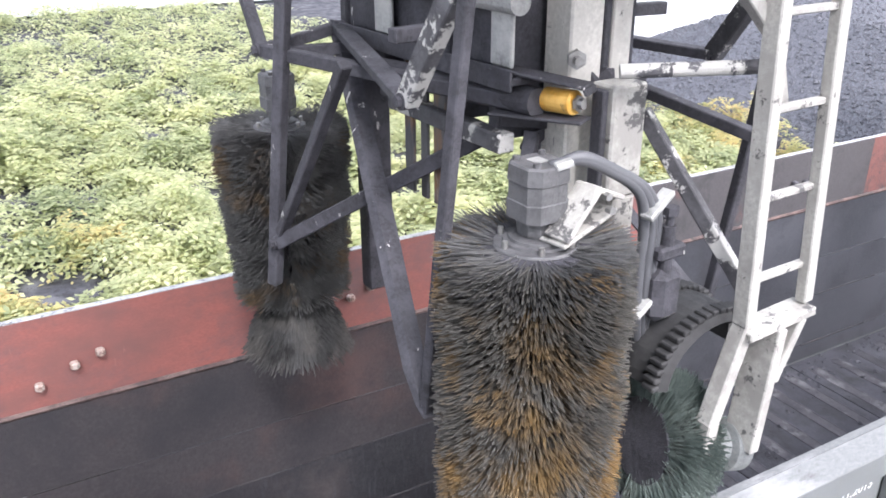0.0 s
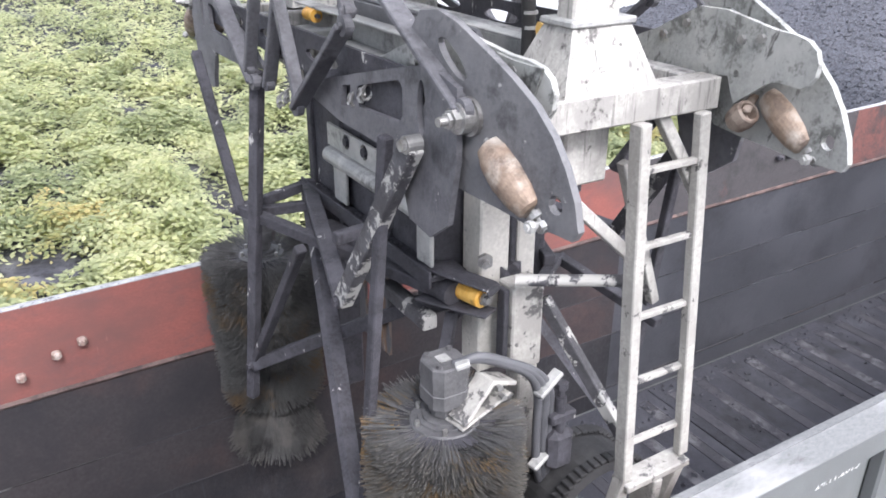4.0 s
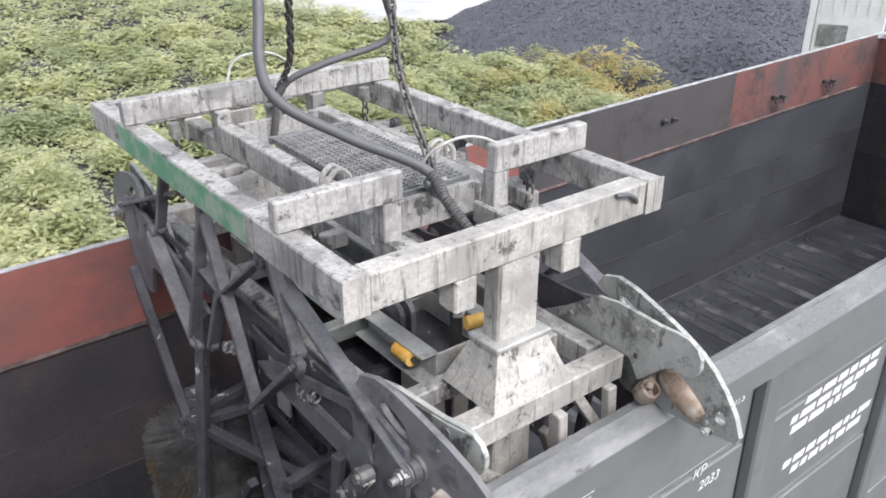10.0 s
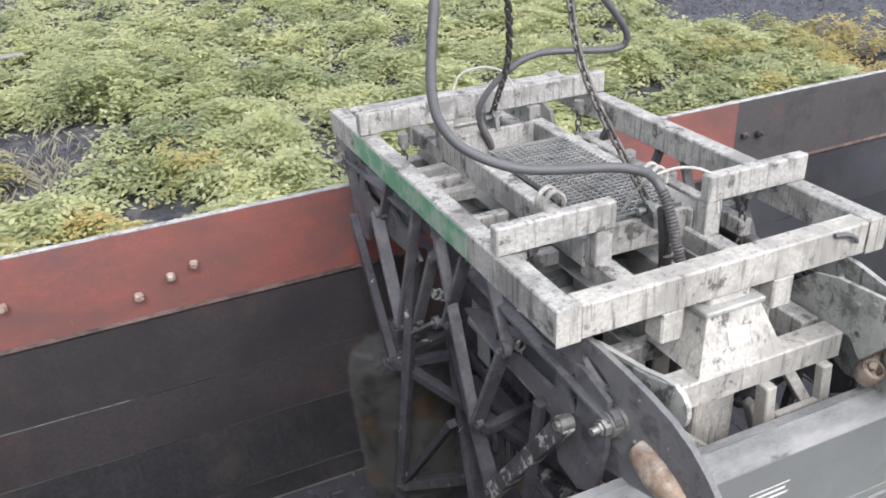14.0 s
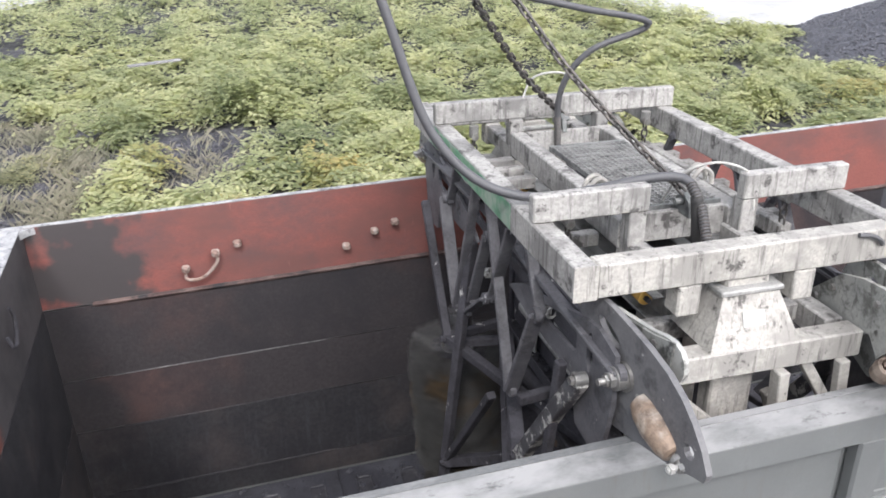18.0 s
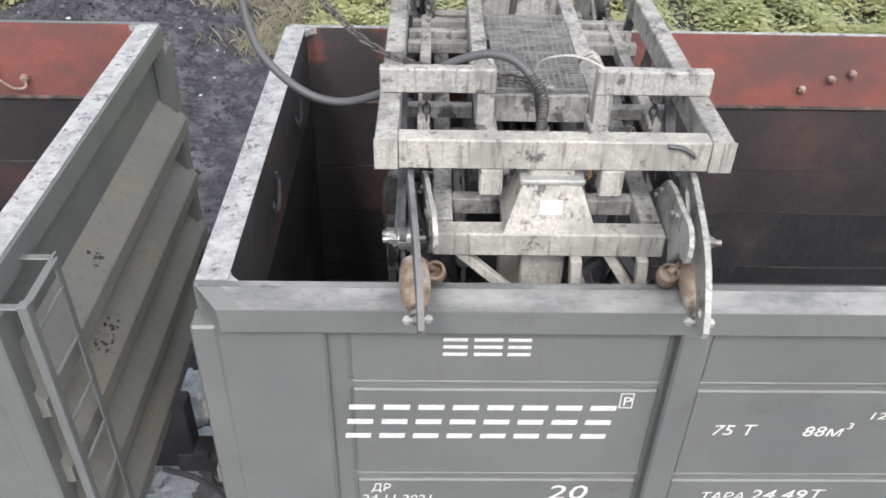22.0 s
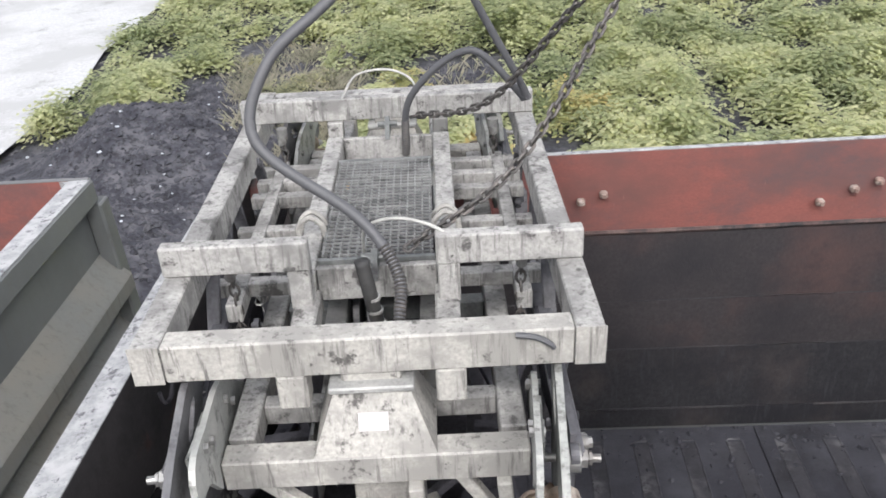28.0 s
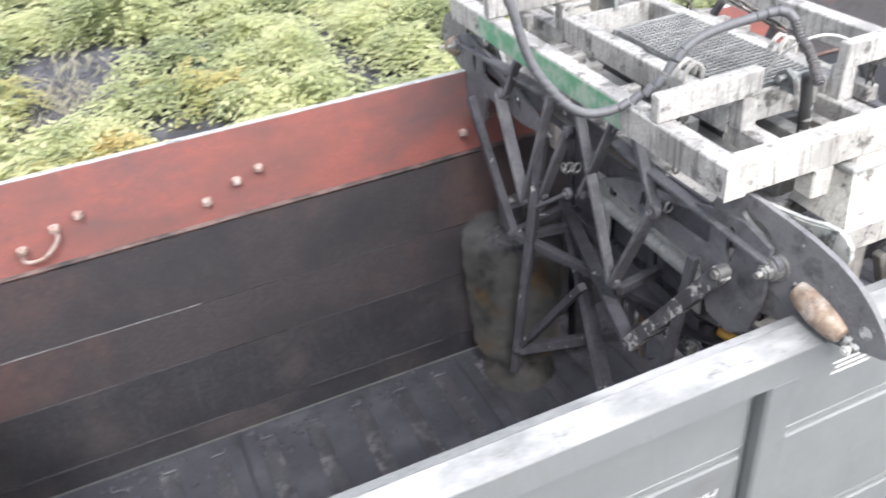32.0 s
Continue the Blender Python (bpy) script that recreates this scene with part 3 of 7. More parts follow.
def side_wall(root, s):
    """One side of an open wagon; s = -1 for the side towards -y, 1 for the other."""
    def yb(a, b):
        return (a, b) if s > 0 else (-b, -a)
    y0, y1 = yb(IN_Y + 0.012, IN_Y + 0.06)
    wall = part("side_wall", new_box(-0.10, LENGTH + 0.10, y0, y1, FLOOR_Z - 0.15, TOP - 0.16, 0.0), WAGON_OUT, root, "grey painted steel side wall")
    # inner lining in belts, parted by narrow grooves
    a, b = yb(IN_Y, IN_Y + 0.012)
    belts = [(3.374, TOP - 0.004), (2.815, 3.36), (2.392, 2.805), (1.825, 2.382), (FLOOR_Z, 1.815)]
    for k, (z0, z1) in enumerate(belts):
        if k == 0:
            for x0, x1, m, lab in ((0, 6.42, RED_IN, "red primed upper belt, scuffed"), (6.42, 9.3, RED_WORN, "blackened upper belt with red patches"), (9.3, LENGTH, RED_END, "worn red upper belt stained with soot")):
                part("lining_belt", new_box(x0, x1, a, b, z0, z1, 0.0), m, wall, lab)
        else:
            for x0, x1 in ((0, 6.42), (6.42, LENGTH)):
                part("lining_belt", new_box(x0, x1, a, b, z0, z1, 0.0), COAL_BLUE if x0 > 4 else LOWER_IN if k < 3 else COAL_IN, wall, "coal-blackened inner belt")
    for z, r, m in ((3.367, 0.020, RED_WELD), (2.810, 0.006, SEAM_GREY), (2.387, 0.008, COAL_IN), (1.820, 0.012, COAL_IN)):
        for x0, x1 in ((0.3, LENGTH - 0.3),) if z > 3 else ((0.32, 1.76), (2.3, 3.4), (3.9, 5.1), (5.6, 6.6), (7.0, 8.2), (8.8, 9.8), (10.3, 11.8)):
          bm = bmesh.new()
          tube(bm, [(x0 + (x1 - x0) * i / 12, s * (IN_Y + 0.003), z + 0.004 * noise.noise((i * 0.9, z + x0, s))) for i in range(13)], r, 6)
          part("weld_bead", bm, COAL_IN if m == SEAM_GREY and x0 > 2 else m, wall, "raised welded seam")
    # top rail: a hollow section with an outer lip
    ra, rb = yb(IN_Y + 0.013, IN_Y + 0.145)
    bm = bmesh.new()
    prof = [(0.013, -0.004), (0.034, -0.004), (0.140, -0.046), (0.145, -0.165), (0.061, -0.168), (0.013, -0.10)]
    ends_ = [[bm.verts.new((x, s * (IN_Y + u), TOP + w)) for u, w in prof] for x in (-0.13, LENGTH + 0.13)]
    for ring, inward in zip(ends_, (1, -1)):
        for k, v in enumerate(ring):
            v.co.x += inward * (0.0, 0.0, 0.10, 0.11, 0.03, 0.0)[k]
    for i in range(6):
        bm.faces.new((ends_[0][i], ends_[0][(i + 1) % 6], ends_[1][(i + 1) % 6], ends_[1][i]))
    bm.faces.new(ends_[0]), bm.faces.new(ends_[1])
    bmesh.ops.recalc_face_normals(bm, faces=bm.faces)
    rail = part("top_rail", bm, WAGON_OUT, root, "grey top rail with chalky worn upper face")
    ta, tb = yb(IN_Y - 0.001, IN_Y + 0.034)
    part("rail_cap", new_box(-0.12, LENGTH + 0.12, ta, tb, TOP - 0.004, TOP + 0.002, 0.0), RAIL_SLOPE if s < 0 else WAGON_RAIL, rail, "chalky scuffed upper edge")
    bm = bmesh.new()
    x0 = -0.02
    quad = [bm.verts.new((x, s * (IN_Y + u), TOP + w)) for x, u, w in ((x0, 0.035, -0.0015), (LENGTH - 0.02, 0.035, -0.0015), (LENGTH - 0.02, 0.138, -0.0425), (x0 + 0.10, 0.138, -0.0425))]
    bmesh.ops.extrude_face_region(bm, geom=[bm.faces.new(quad)])
    for v in quad:
        v.co.z -= 0.002
    bmesh.ops.recalc_face_normals(bm, faces=bm.faces)
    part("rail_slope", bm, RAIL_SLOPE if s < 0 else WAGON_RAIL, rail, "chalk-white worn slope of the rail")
    # outer ribs and pressed panels
    for x in RIBS:
        bm = bmesh.new()
        oy0, oy1 = yb(IN_Y + 0.06, IN_Y + 0.135)
        box(bm, x - 0.07, x + 0.07, oy0, oy1, FLOOR_Z - 0.15, TOP - 0.172, 0.012)
        part("rib", bm, WAGON_OUT, wall)
    edges = [0.43] + RIBS + [LENGTH - 0.43]
    for x0, x1 in zip(edges, edges[1:]):
        for z0, z1 in ((1.55, 2.02), (2.06, 2.70), (2.74, 3.37), (3.41, 3.74)):
            oy0, oy1 = yb(IN_Y + 0.055, IN_Y + 0.075)
            part("panel", new_box(x0 + 0.085, x1 - 0.085, oy0, oy1, z0, z1, 0.016), WAGON_OUT, wall)
    for x0, x1 in ((-0.13, 0.42), (LENGTH - 0.42, LENGTH + 0.13)):
        oy0, oy1 = yb(IN_Y + 0.06, IN_Y + 0.10)
        part("corner_post", new_box(x0, x1, oy0, oy1, 1.3, TOP - 0.172, 0.015), WAGON_OUT, wall)
    return wall


def end_wall(root, x, out):
    """An end of the wagon, with its inner face at x; out = -1 or 1 is the way outwards."""
    def xb(a, b):
        return (x + a, x + b) if out > 0 else (x - b, x - a)
    a, b = xb(0.012, 0.05)
    wall = part("end_wall", new_box(a, b, -IN_Y, IN_Y, 1.3, TOP - 0.16, 0.0), WAGON_OUT, root, "grey end wall with deep horizontal ribs")
    a, b = xb(0.0, 0.012)
    for z0, z1, m in ((3.374, TOP - 0.006, RED_END if out > 0 else RED_WORN), (2.5, 3.366, COAL_IN), (FLOOR_Z, 2.49, COAL_IN)):
        part("lining_belt", new_box(a, b, -IN_Y + 0.002, IN_Y - 0.002, z0, z1, 0.0), m, wall)
    a, b = xb(0.013, 0.15)
    rail = part("end_rail", new_box(a, b, -IN_Y - 0.02, IN_Y + 0.02, TOP - 0.165, TOP - 0.003, 0.012), WAGON_OUT, root, "end top rail with chalky worn face")
    a, b = xb(0.0, 0.14)
    part("rail_cap", new_box(a, b, -IN_Y + 0.01, IN_Y - 0.01, TOP - 0.003, TOP + 0.003, 0.0), WAGON_RAIL, rail)
    for z in (3.19, 2.69, 2.19, 1.69):
        bm = bmesh.new()
        p = [(0.05, z - 0.13), (0.215, z - 0.09), (0.215, z + 0.015), (0.205, z + 0.03), (0.05, z + 0.20)]
        ends = []
        for yy in (-IN_Y - 0.02, IN_Y + 0.02):
            ends.append([bm.verts.new((x + out * u, yy, w)) for u, w in p])
        for i in range(5):
            bm.faces.new((ends[0][i], ends[0][(i + 1) % 5], ends[1][(i + 1) % 5], ends[1][i]))
        bm.faces.new(ends[0]), bm.faces.new(ends[1])
        bmesh.ops.recalc_face_normals(bm, faces=bm.faces)
        part("end_rib", bm, DUSTY_OUT, wall, "dust-filmed pressed rib")
    for yy in (-IN_Y - 0.04, IN_Y + 0.04):
        a, b = xb(0.05, 0.17)
        part("end_post", new_box(a, b, yy - 0.07, yy + 0.07, 1.2, TOP - 0.17, 0.012), WAGON_OUT, wall)
    return wall


def corner_fillets(root):
    """Triangular plates that fill the corners of the top rails."""
    for x, n in ((0.0, 1), (LENGTH, -1)):
        for s in (-1, 1):
            bm = bmesh.new()
            y = s * IN_Y
            tri = [(x - n * 0.02, y + s * 0.02), (x + n * 0.085, y + s * 0.004), (x + n * 0.045, y - s * 0.012), (x + n * 0.012, y - s * 0.045), (x - n * 0.004, y - s * 0.085)]
            low = [bm.verts.new((a, b, TOP - 0.05)) for a, b in tri]
            high = [bm.verts.new((a, b, TOP - 0.006)) for a, b in tri]
            bm.faces.new(low), bm.faces.new(high)
            for k in range(5):
                bm.faces.new((low[k], low[(k + 1) % 5], high[(k + 1) % 5], high[k]))
            bmesh.ops.recalc_face_normals(bm, faces=bm.faces)
            part("corner_fillet", bm, WAGON_RAIL, root, "chalky corner plate of the top rail")


def loop_bracket(parent, p, q, sag, mat, n=(0, -1, 0)):
    """A bent rod between two small lugs on a wall."""
    p, q, n = Vector(p), Vector(q), Vector(n)
    bm = bmesh.new()
    mid = (p + q) / 2 + Vector((0, 0, -sag))
    e = (q - p).normalized()
    tube(bm, smooth_curve([p + n * 0.035, p + n * 0.05 + Vector((0, 0, -sag * 0.55)), mid + n * 0.05, q + n * 0.05 + Vector((0, 0, -sag * 0.5)), q + n * 0.035], 5), 0.011, 6)
    part("loop_rod", bm, mat, parent, "bent steel rod loop")


def lug(parent, x, y, z, s, mat, size=0.026):
    bm = bmesh.new()
    box(bm, x - size, x + size, min(y, y - s * 0.05), max(y, y - s * 0.05), z - size, z + size * 0.7, 0.010)
    cyl(bm, (x, y - s * 0.05, z), (x, y - s * 0.07, z), size * 0.5, n=8)
    part("bracket", bm, mat, parent, "small welded steel bracket")


def soot_patch(m, centre, radius):
    """Adds one soot smear with a ragged edge to a paint."""
    nt = m.node_tree
    n, link, b = nt.nodes.new, nt.links.new, nt.nodes["Principled BSDF"]
    tc, nz, off, dist, mr, mx = n("ShaderNodeTexCoord"), n("ShaderNodeTexNoise"), n("ShaderNodeVectorMath"), n("ShaderNodeVectorMath"), n("ShaderNodeMapRange"), n("ShaderNodeMix")
    nz.inputs["Scale"].default_value, nz.inputs["Detail"].default_value = 4.5, 7
    link(tc.outputs["Object"], nz.inputs["Vector"])
    off.operation, dist.operation = "MULTIPLY_ADD", "DISTANCE"
    off.inputs[1].default_value = (0.9, 0.0, 0.9)
    link(nz.outputs["Color"], off.inputs[0])
    link(tc.outputs["Object"], off.inputs[2])
    dist.inputs[1].default_value = (centre[0] + 0.45, centre[1], centre[2] + 0.45)
    link(off.outputs[0], dist.inputs[0])
    mr.inputs["From Min"].default_value, mr.inputs["From Max"].default_value = radius, radius * 0.70
    link(dist.outputs["Value"], mr.inputs["Value"])
    mx.data_type = "RGBA"
    link(mr.outputs["Result"], mx.inputs["Factor"])
    old = b.inputs["Base Color"].links[0].from_socket
    link(old, [i for i in mx.inputs if i.identifier == "A_Color"][0])
    [i for i in mx.inputs if i.identifier == "B_Color"][0].default_value = (0.062, 0.056, 0.058, 1)
    link([o for o in mx.outputs if o.identifier == "Result_Color"][0], b.inputs["Base Color"])


soot_patch(RED_IN, (0.32, IN_Y, 3.62), 0.44)
RED_WORN = material("worn_red_and_black", (0.062, 0.058, 0.062), 0.75, 0, (0.15, 0.055, 0.045), 1.1, 0.57, 0.66, (0.035, 0.034, 0.037), 1.7, 0.5, 0.62, 0.2, 60)
RED_END = material("sooty_red_belt", (0.16, 0.068, 0.060), 0.65, 0, (0.068, 0.060, 0.064), 1.3, 0.46, 0.64, (0.04, 0.038, 0.042), 2.2, 0.52, 0.66, 0.2, 60, grain=0.3)
# COAL_BLUE: the wall's bluish wet sheen is put into the base colour.
COAL_BLUE = material("coal_wall_blue_sheen", (0.050, 0.052, 0.061), 0.5, 0.1, (0.072, 0.074, 0.086), 1.1, 0.40, 0.66, (0.032, 0.032, 0.037), 1.6, 0.50, 0.70, 0.25, 40, grain=0.22)
LOWER_IN = material("rust_black_wall", (0.044, 0.040, 0.043), 0.75, 0, (0.084, 0.052, 0.049), 1.0, 0.50, 0.72, (0.028, 0.027, 0.031), 1.3, 0.47, 0.66, 0.4, 40, grain=0.3, gloss=0.3)


bm = bmesh.new()
for x in (-0.055, 0.055):
    box(bm, x - 0.008, x + 0.008, -0.52, 0.52, -0.004, 0.014, 0.004)
box(bm, -0.05, 0.05, -0.50, 0.50, -0.004, 0.012, 0.003)
for y in (-0.53, 0.53):
    box(bm, -0.045, 0.045, y - 0.008, y + 0.008, -0.004, 0.014, 0.004)
RIDGE = bpy.data.meshes.new("ridge")
bm.to_mesh(RIDGE)
bm.free()
RIDGE.materials.append(FLOOR_WORN)


def wagon(at, label):
    root = thing("railway_wagon", label, "freight wagon", "open wagons on the track", at=at)
    walls = {s: side_wall(root, s) for s in (-1, 1)}
    ends = {o: end_wall(root, x, o) for x, o in ((0.0, -1), (LENGTH, 1))}
    # floor of hinged hatch covers, each with pressed ridges
    floor = part("floor", new_box(-0.05, LENGTH + 0.05, -IN_Y, IN_Y, FLOOR_Z - 0.14, FLOOR_Z - 0.02, 0.0), FLOOR_M, root, "coal-dusted steel floor hatches")
    for k in range(7):
        x0 = 0.03 + k * (LENGTH - 0.06) / 7
        x1 = x0 + (LENGTH - 0.06) / 7 - 0.010
        for s in (-1, 1):
            y0, y1 = (0.10, IN_Y - 0.03) if s > 0 else (-IN_Y + 0.03, -0.10)
            bm = new_box(x0, x1, y0, y1, FLOOR_Z - 0.019, FLOOR_Z, 0.004)
            hatch = part("floor_hatch", bm, FLOOR_M, floor)
            for j in range(5):
                ridge = new("ridge", RIDGE)
                ridge.parent = root
                ridge.location = (x0 + (j + 0.5) * (x1 - x0) / 5, s * IN_Y / 2 + s * 0.03, FLOOR_Z - 0.008)
    part("centre_sill", new_box(-0.3, LENGTH + 0.3, -0.09, 0.09, 1.0, FLOOR_Z + 0.02, 0.01), FLOOR_M, root)
    part("side_sill", new_box(-0.1, LENGTH + 0.1, -IN_Y - 0.10, -IN_Y + 0.05, 1.28, 1.47, 0.01), WAGON_OUT, root)
    part("side_sill", new_box(-0.1, LENGTH + 0.1, IN_Y - 0.05, IN_Y + 0.10, 1.28, 1.47, 0.01), WAGON_OUT, root)
    # lugs and loops along both walls
    for s in (-1, 1):
        y = s * IN_Y
        for i, (x, loop) in enumerate(((0.905, True), (1.962, False), (3.682, False), (6.50, False), (8.22, False), (10.02, True), (11.0, True))):
            m = DUSTY_LUG if x < 5 else COAL_METAL
            for dx, z in ((0.0, 3.539), (0.20, 3.623), (0.345, 3.670)) if x < 5 else ((0.0, 3.68), (0.14, 3.67)) if not loop else ((0.0, 3.58), (0.15, 3.56)):
                lug(walls[s], x + dx, y, z, s, m)
            if loop:
                loop_bracket(walls[s], (x, y, 3.525 if x < 5 else 3.57), (x + (0.20 if x < 5 else 0.15), y, 3.61 if x < 5 else 3.55), 0.10, DUSTY_LUG if x < 5 else COAL_METAL, (0, -s, 0))
    for x, n in ((0.0, 1), (LENGTH, -1)):
        for y in (0.56, -0.42):
            loop_bracket(ends[-1 if n > 0 else 1], (x, y + 0.08, 3.83), (x, y - 0.08, 3.74), 0.12, COAL_METAL, (n, 0, 0))
    corner_fillets(root)
    # bogies and couplers
    for cx in (1.75, LENGTH - 1.75):
        bogie = part("bogie", new_box(cx - 1.3, cx + 1.3, -1.0, 1.0, 0.55, 0.95, 0.04), COAL_METAL, root, "cast steel bogie frame")
        for dx in (-0.92, 0.92):
            for s in (-1, 1):
                bm = bmesh.new()
                lathe(bm, (cx + dx, s * 0.70, 0.695), (cx + dx, s * 0.83, 0.695), [(0, 0.50), (0.2, 0.475), (0.9, 0.47), (1, 0.30)], 28)
                part("wheel", bm, COAL_METAL, bogie, smooth=False)
    for x, o in ((0.0, -1), (LENGTH, 1)):
        bm = bmesh.new()
        bar(bm, (x + o * 0.15, 0, 1.05), (x + o * 0.52, 0, 1.05), 0.2, 0.24, 0.03)
        box(bm, *sorted((x + o * 0.42, x + o * 0.60)), -0.22, 0.20, 0.86, 1.24, 0.04)
        part("coupler", bm, COAL_METAL, root, "dark automatic coupler head", smooth=False)
        bm = bmesh.new()
        tube(bm, smooth_curve([(x + o * 0.16, 0.35, 1.3), (x + o * 0.42, 0.42, 1.28), (x + o * 0.55, 0.36, 1.0), (x + o * 0.50, 0.30, 0.8)], 6), 0.022, 8)
        part("brake_hose", bm, RUBBER, root)
    return root


W1 = wagon(pose(0, 0, 0), "grey open-top railway wagon with red coal-stained inside")
W2 = copy_thing(W1, pose(-1.18, 0, 0, 0, 0, 180))
tagged(W2, "grey open-top railway wagon with ladder on its end")

# ladder on the end of the second wagon
ladder = part("end_ladder", bmesh.new(), WAGON_OUT, W2, "narrow grey steel ladder")
lx = -0.30
for yy in (1.50, 1.14):
    bm = bmesh.new()
    bar(bm, (lx, yy, 1.3), (lx, yy, 3.86), 0.05, 0.012 if yy < 1.3 else 0.045, 0.003, (1, 0, 0))
    part("stile", bm, WAGON_OUT, ladder)
for k in range(8):
    bm = bmesh.new()
    cyl(bm, (lx, 1.50, 1.5 + k * 0.31), (lx, 1.14, 1.5 + k * 0.31), 0.010, n=8)
    part("rung", bm, WAGON_OUT, ladder)
bm = bmesh.new()
for yy in (1.50, 1.14):
    bar(bm, (lx + 0.24, yy, 3.84), (lx, yy, 3.84), 0.04, 0.012)
bar(bm, (lx, 1.50, 3.84), (lx, 1.14, 3.84), 0.04, 0.012)
part("bracket", bm, WAGON_OUT, ladder)


# ---- stencilled marks on the near side of the first wagon ----
MARK_Y = -(IN_Y + 0.0765)


def mark(body, x, z, height, width, shear=0.15):
    text_mesh(body, height * 1.38, PAINT, W1, Matrix.Translation((x, MARK_Y, z)) @ Matrix.Rotation(math.pi / 2, 4, "X"), width, shear=shear)


def stroke(pts, parent=None):
    """A plain painted shape on the wagon's side."""
    bm = bmesh.new()
    bm.faces.new([bm.verts.new((x, MARK_Y, z)) for x, z in pts])
    part("painted_bar", bm, PAINT, W1)


for x0, x1 in ((0.945, 1.055), (1.085, 1.215), (1.24, 1.345)):
    for z in (3.585, 3.630, 3.674):
        stroke([(x0, z), (x1, z), (x1 + 0.002, z + 0.020), (x0 + 0.002, z + 0.020)])
for k in range(8):
    x = 0.475 + k * 0.1665
    for z, dx in ((3.02, 0.0), (3.122, 0.013), (3.224, 0.026)):
        stroke([(x + dx, z), (x + dx + 0.125, z), (x + dx + 0.129, z + 0.034), (x + dx + 0.004, z + 0.034)])
mark("P", 1.822, 3.262, 0.06, 0.04, 0)
for a, b, c, d in ((1.802, 1.868, 3.242, 3.249), (1.802, 1.868, 3.338, 3.345), (1.802, 1.808, 3.249, 3.338), (1.862, 1.868, 3.249, 3.338)):
    stroke([(a, c), (b, c), (b, d), (a, d)])
mark("75 \u0422", 2.30, 3.052, 0.075, 0.215)
mark("88\u043c", 2.755, 3.045, 0.075, 0.20)
mark("3", 2.965, 3.10, 0.045, 0.03)
mark("\u0422\u0410\u0420\u0410", 2.35, 2.535, 0.06, 0.23)
mark("24.49\u0422", 2.61, 2.535, 0.085, 0.40)
mark("\u0414\u0420", 0.59, 2.60, 0.06, 0.105)
mark("24.11.2021", 0.54, 2.51, 0.06, 0.37)
mark("20", 1.52, 2.535, 0.12, 0.215)
mark("120\u041a\u041c/\u0427", 3.06, 3.172, 0.05, 0.37)
mark("24.11.2015", 4.86, 3.655, 0.05, 0.31)
mark("\u041a\u0420", 4.84, 3.34, 0.06, 0.10)
mark("2033", 4.90, 3.24, 0.06, 0.16)
stroke([(4.84, 3.722), (5.12, 3.722), (5.13, 3.745), (4.85, 3.745)])
for k in range(4):
    z = 3.625 + k * 0.028
    stroke([(3.93 + 0.02 * (k % 2), z), (4.13 - 0.02 * (k % 2), z), (4.135 - 0.02 * (k % 2), z + 0.012), (3.935 + 0.02 * (k % 2), z + 0.012)])
for k, (x0, x1, z) in enumerate(((5.80, 6.52, 3.33), (5.68, 6.60, 3.25), (5.70, 6.35, 3.175), (5.70, 6.62, 2.93), (5.80, 6.45, 2.85))):
    x = x0
    rng = random.Random(k)
    while x < x1:
        w = rng.uniform(0.05, 0.16)
        stroke([(x, z), (x + w, z), (x + w + 0.012, z + 0.05), (x + 0.012, z + 0.05)])
        x += w + 0.025

# ---- the wagon cleaning machine ----
# Its own space: z = 0 is the top of the upper frame when that frame rests on the lower one.
FW = 0.755
FA = 1.244
FH = 0.138
LWI = 0.227
LY = -0.815
LH = 0.121
RY = 0.778
SX = 0.310
SY = 1.240
SZ = -0.276
BX = 0.510
BY = -1.245
BZ = -0.405
PX = 0.203
PZ = -0.198
NX = 0.592
NY = 1.410
NZ = -0.384
cleaner = thing("wagon_cleaner", "hoisted wagon-cleaning machine with white frame and steel brushes", "cleaning machine")

# upper frame, which slides down on the lower one
BW, BH = 0.095, FH
bm = bmesh.new()
box(bm, -FW, -FW + BW, -FA + 0.002, FA - 0.002, -BH, 0, 0.006)
upper = part("upper_frame", bm, WHITE, cleaner, "scuffed white box-section lifting frame")
part("side_beam", new_box(FW - BW, FW, -FA + 0.002, FA - 0.002, -BH, 0, 0.006), WHITE, upper)
part("front_beam", new_box(-FW + BW + 0.002, FW - BW - 0.002, -FA, -FA + BW, -BH - 0.002, -0.001, 0.006), WHITE2, upper)
part("back_beam", new_box(-FW + BW + 0.002, FW - BW - 0.002, FA - BW, FA, -BH - 0.002, -0.001, 0.006), WHITE, upper)
for s in (-1, 1):
    for y in (-FA - 0.004, FA):
        part("end_plate", new_box(*sorted((s * (FW + 0.003), s * (FW - BW))), y, y + 0.004, -BH - 0.003, 0.003, 0.0), WHITE2, upper)
part("paint_patch", new_box(-FW - 0.003, -FW, -0.55, 0.85, -BH + 0.012, -0.012, 0.0), GREEN_P, upper, "worn green paint patch")
for x0, x1 in ((-FW, -LWI), (LWI, FW)):
    part("raised_beam", new_box(x0, x1, LY - 0.002, LY + 0.055, 0.003, LH, 0.006), WHITE, upper)
part("raised_beam", new_box(-FW, FW, RY - 0.06, RY, 0.003, LH, 0.006), WHITE, upper)
for x in (-LWI - 0.045, LWI + 0.045):
    for y in (LY + 0.045, RY - 0.05):
        part("leg", new_box(x - 0.04, x + 0.04, y - 0.04, y + 0.04, -0.16, 0.002 if y < 0 else 0.002, 0.005), WHITE, upper)
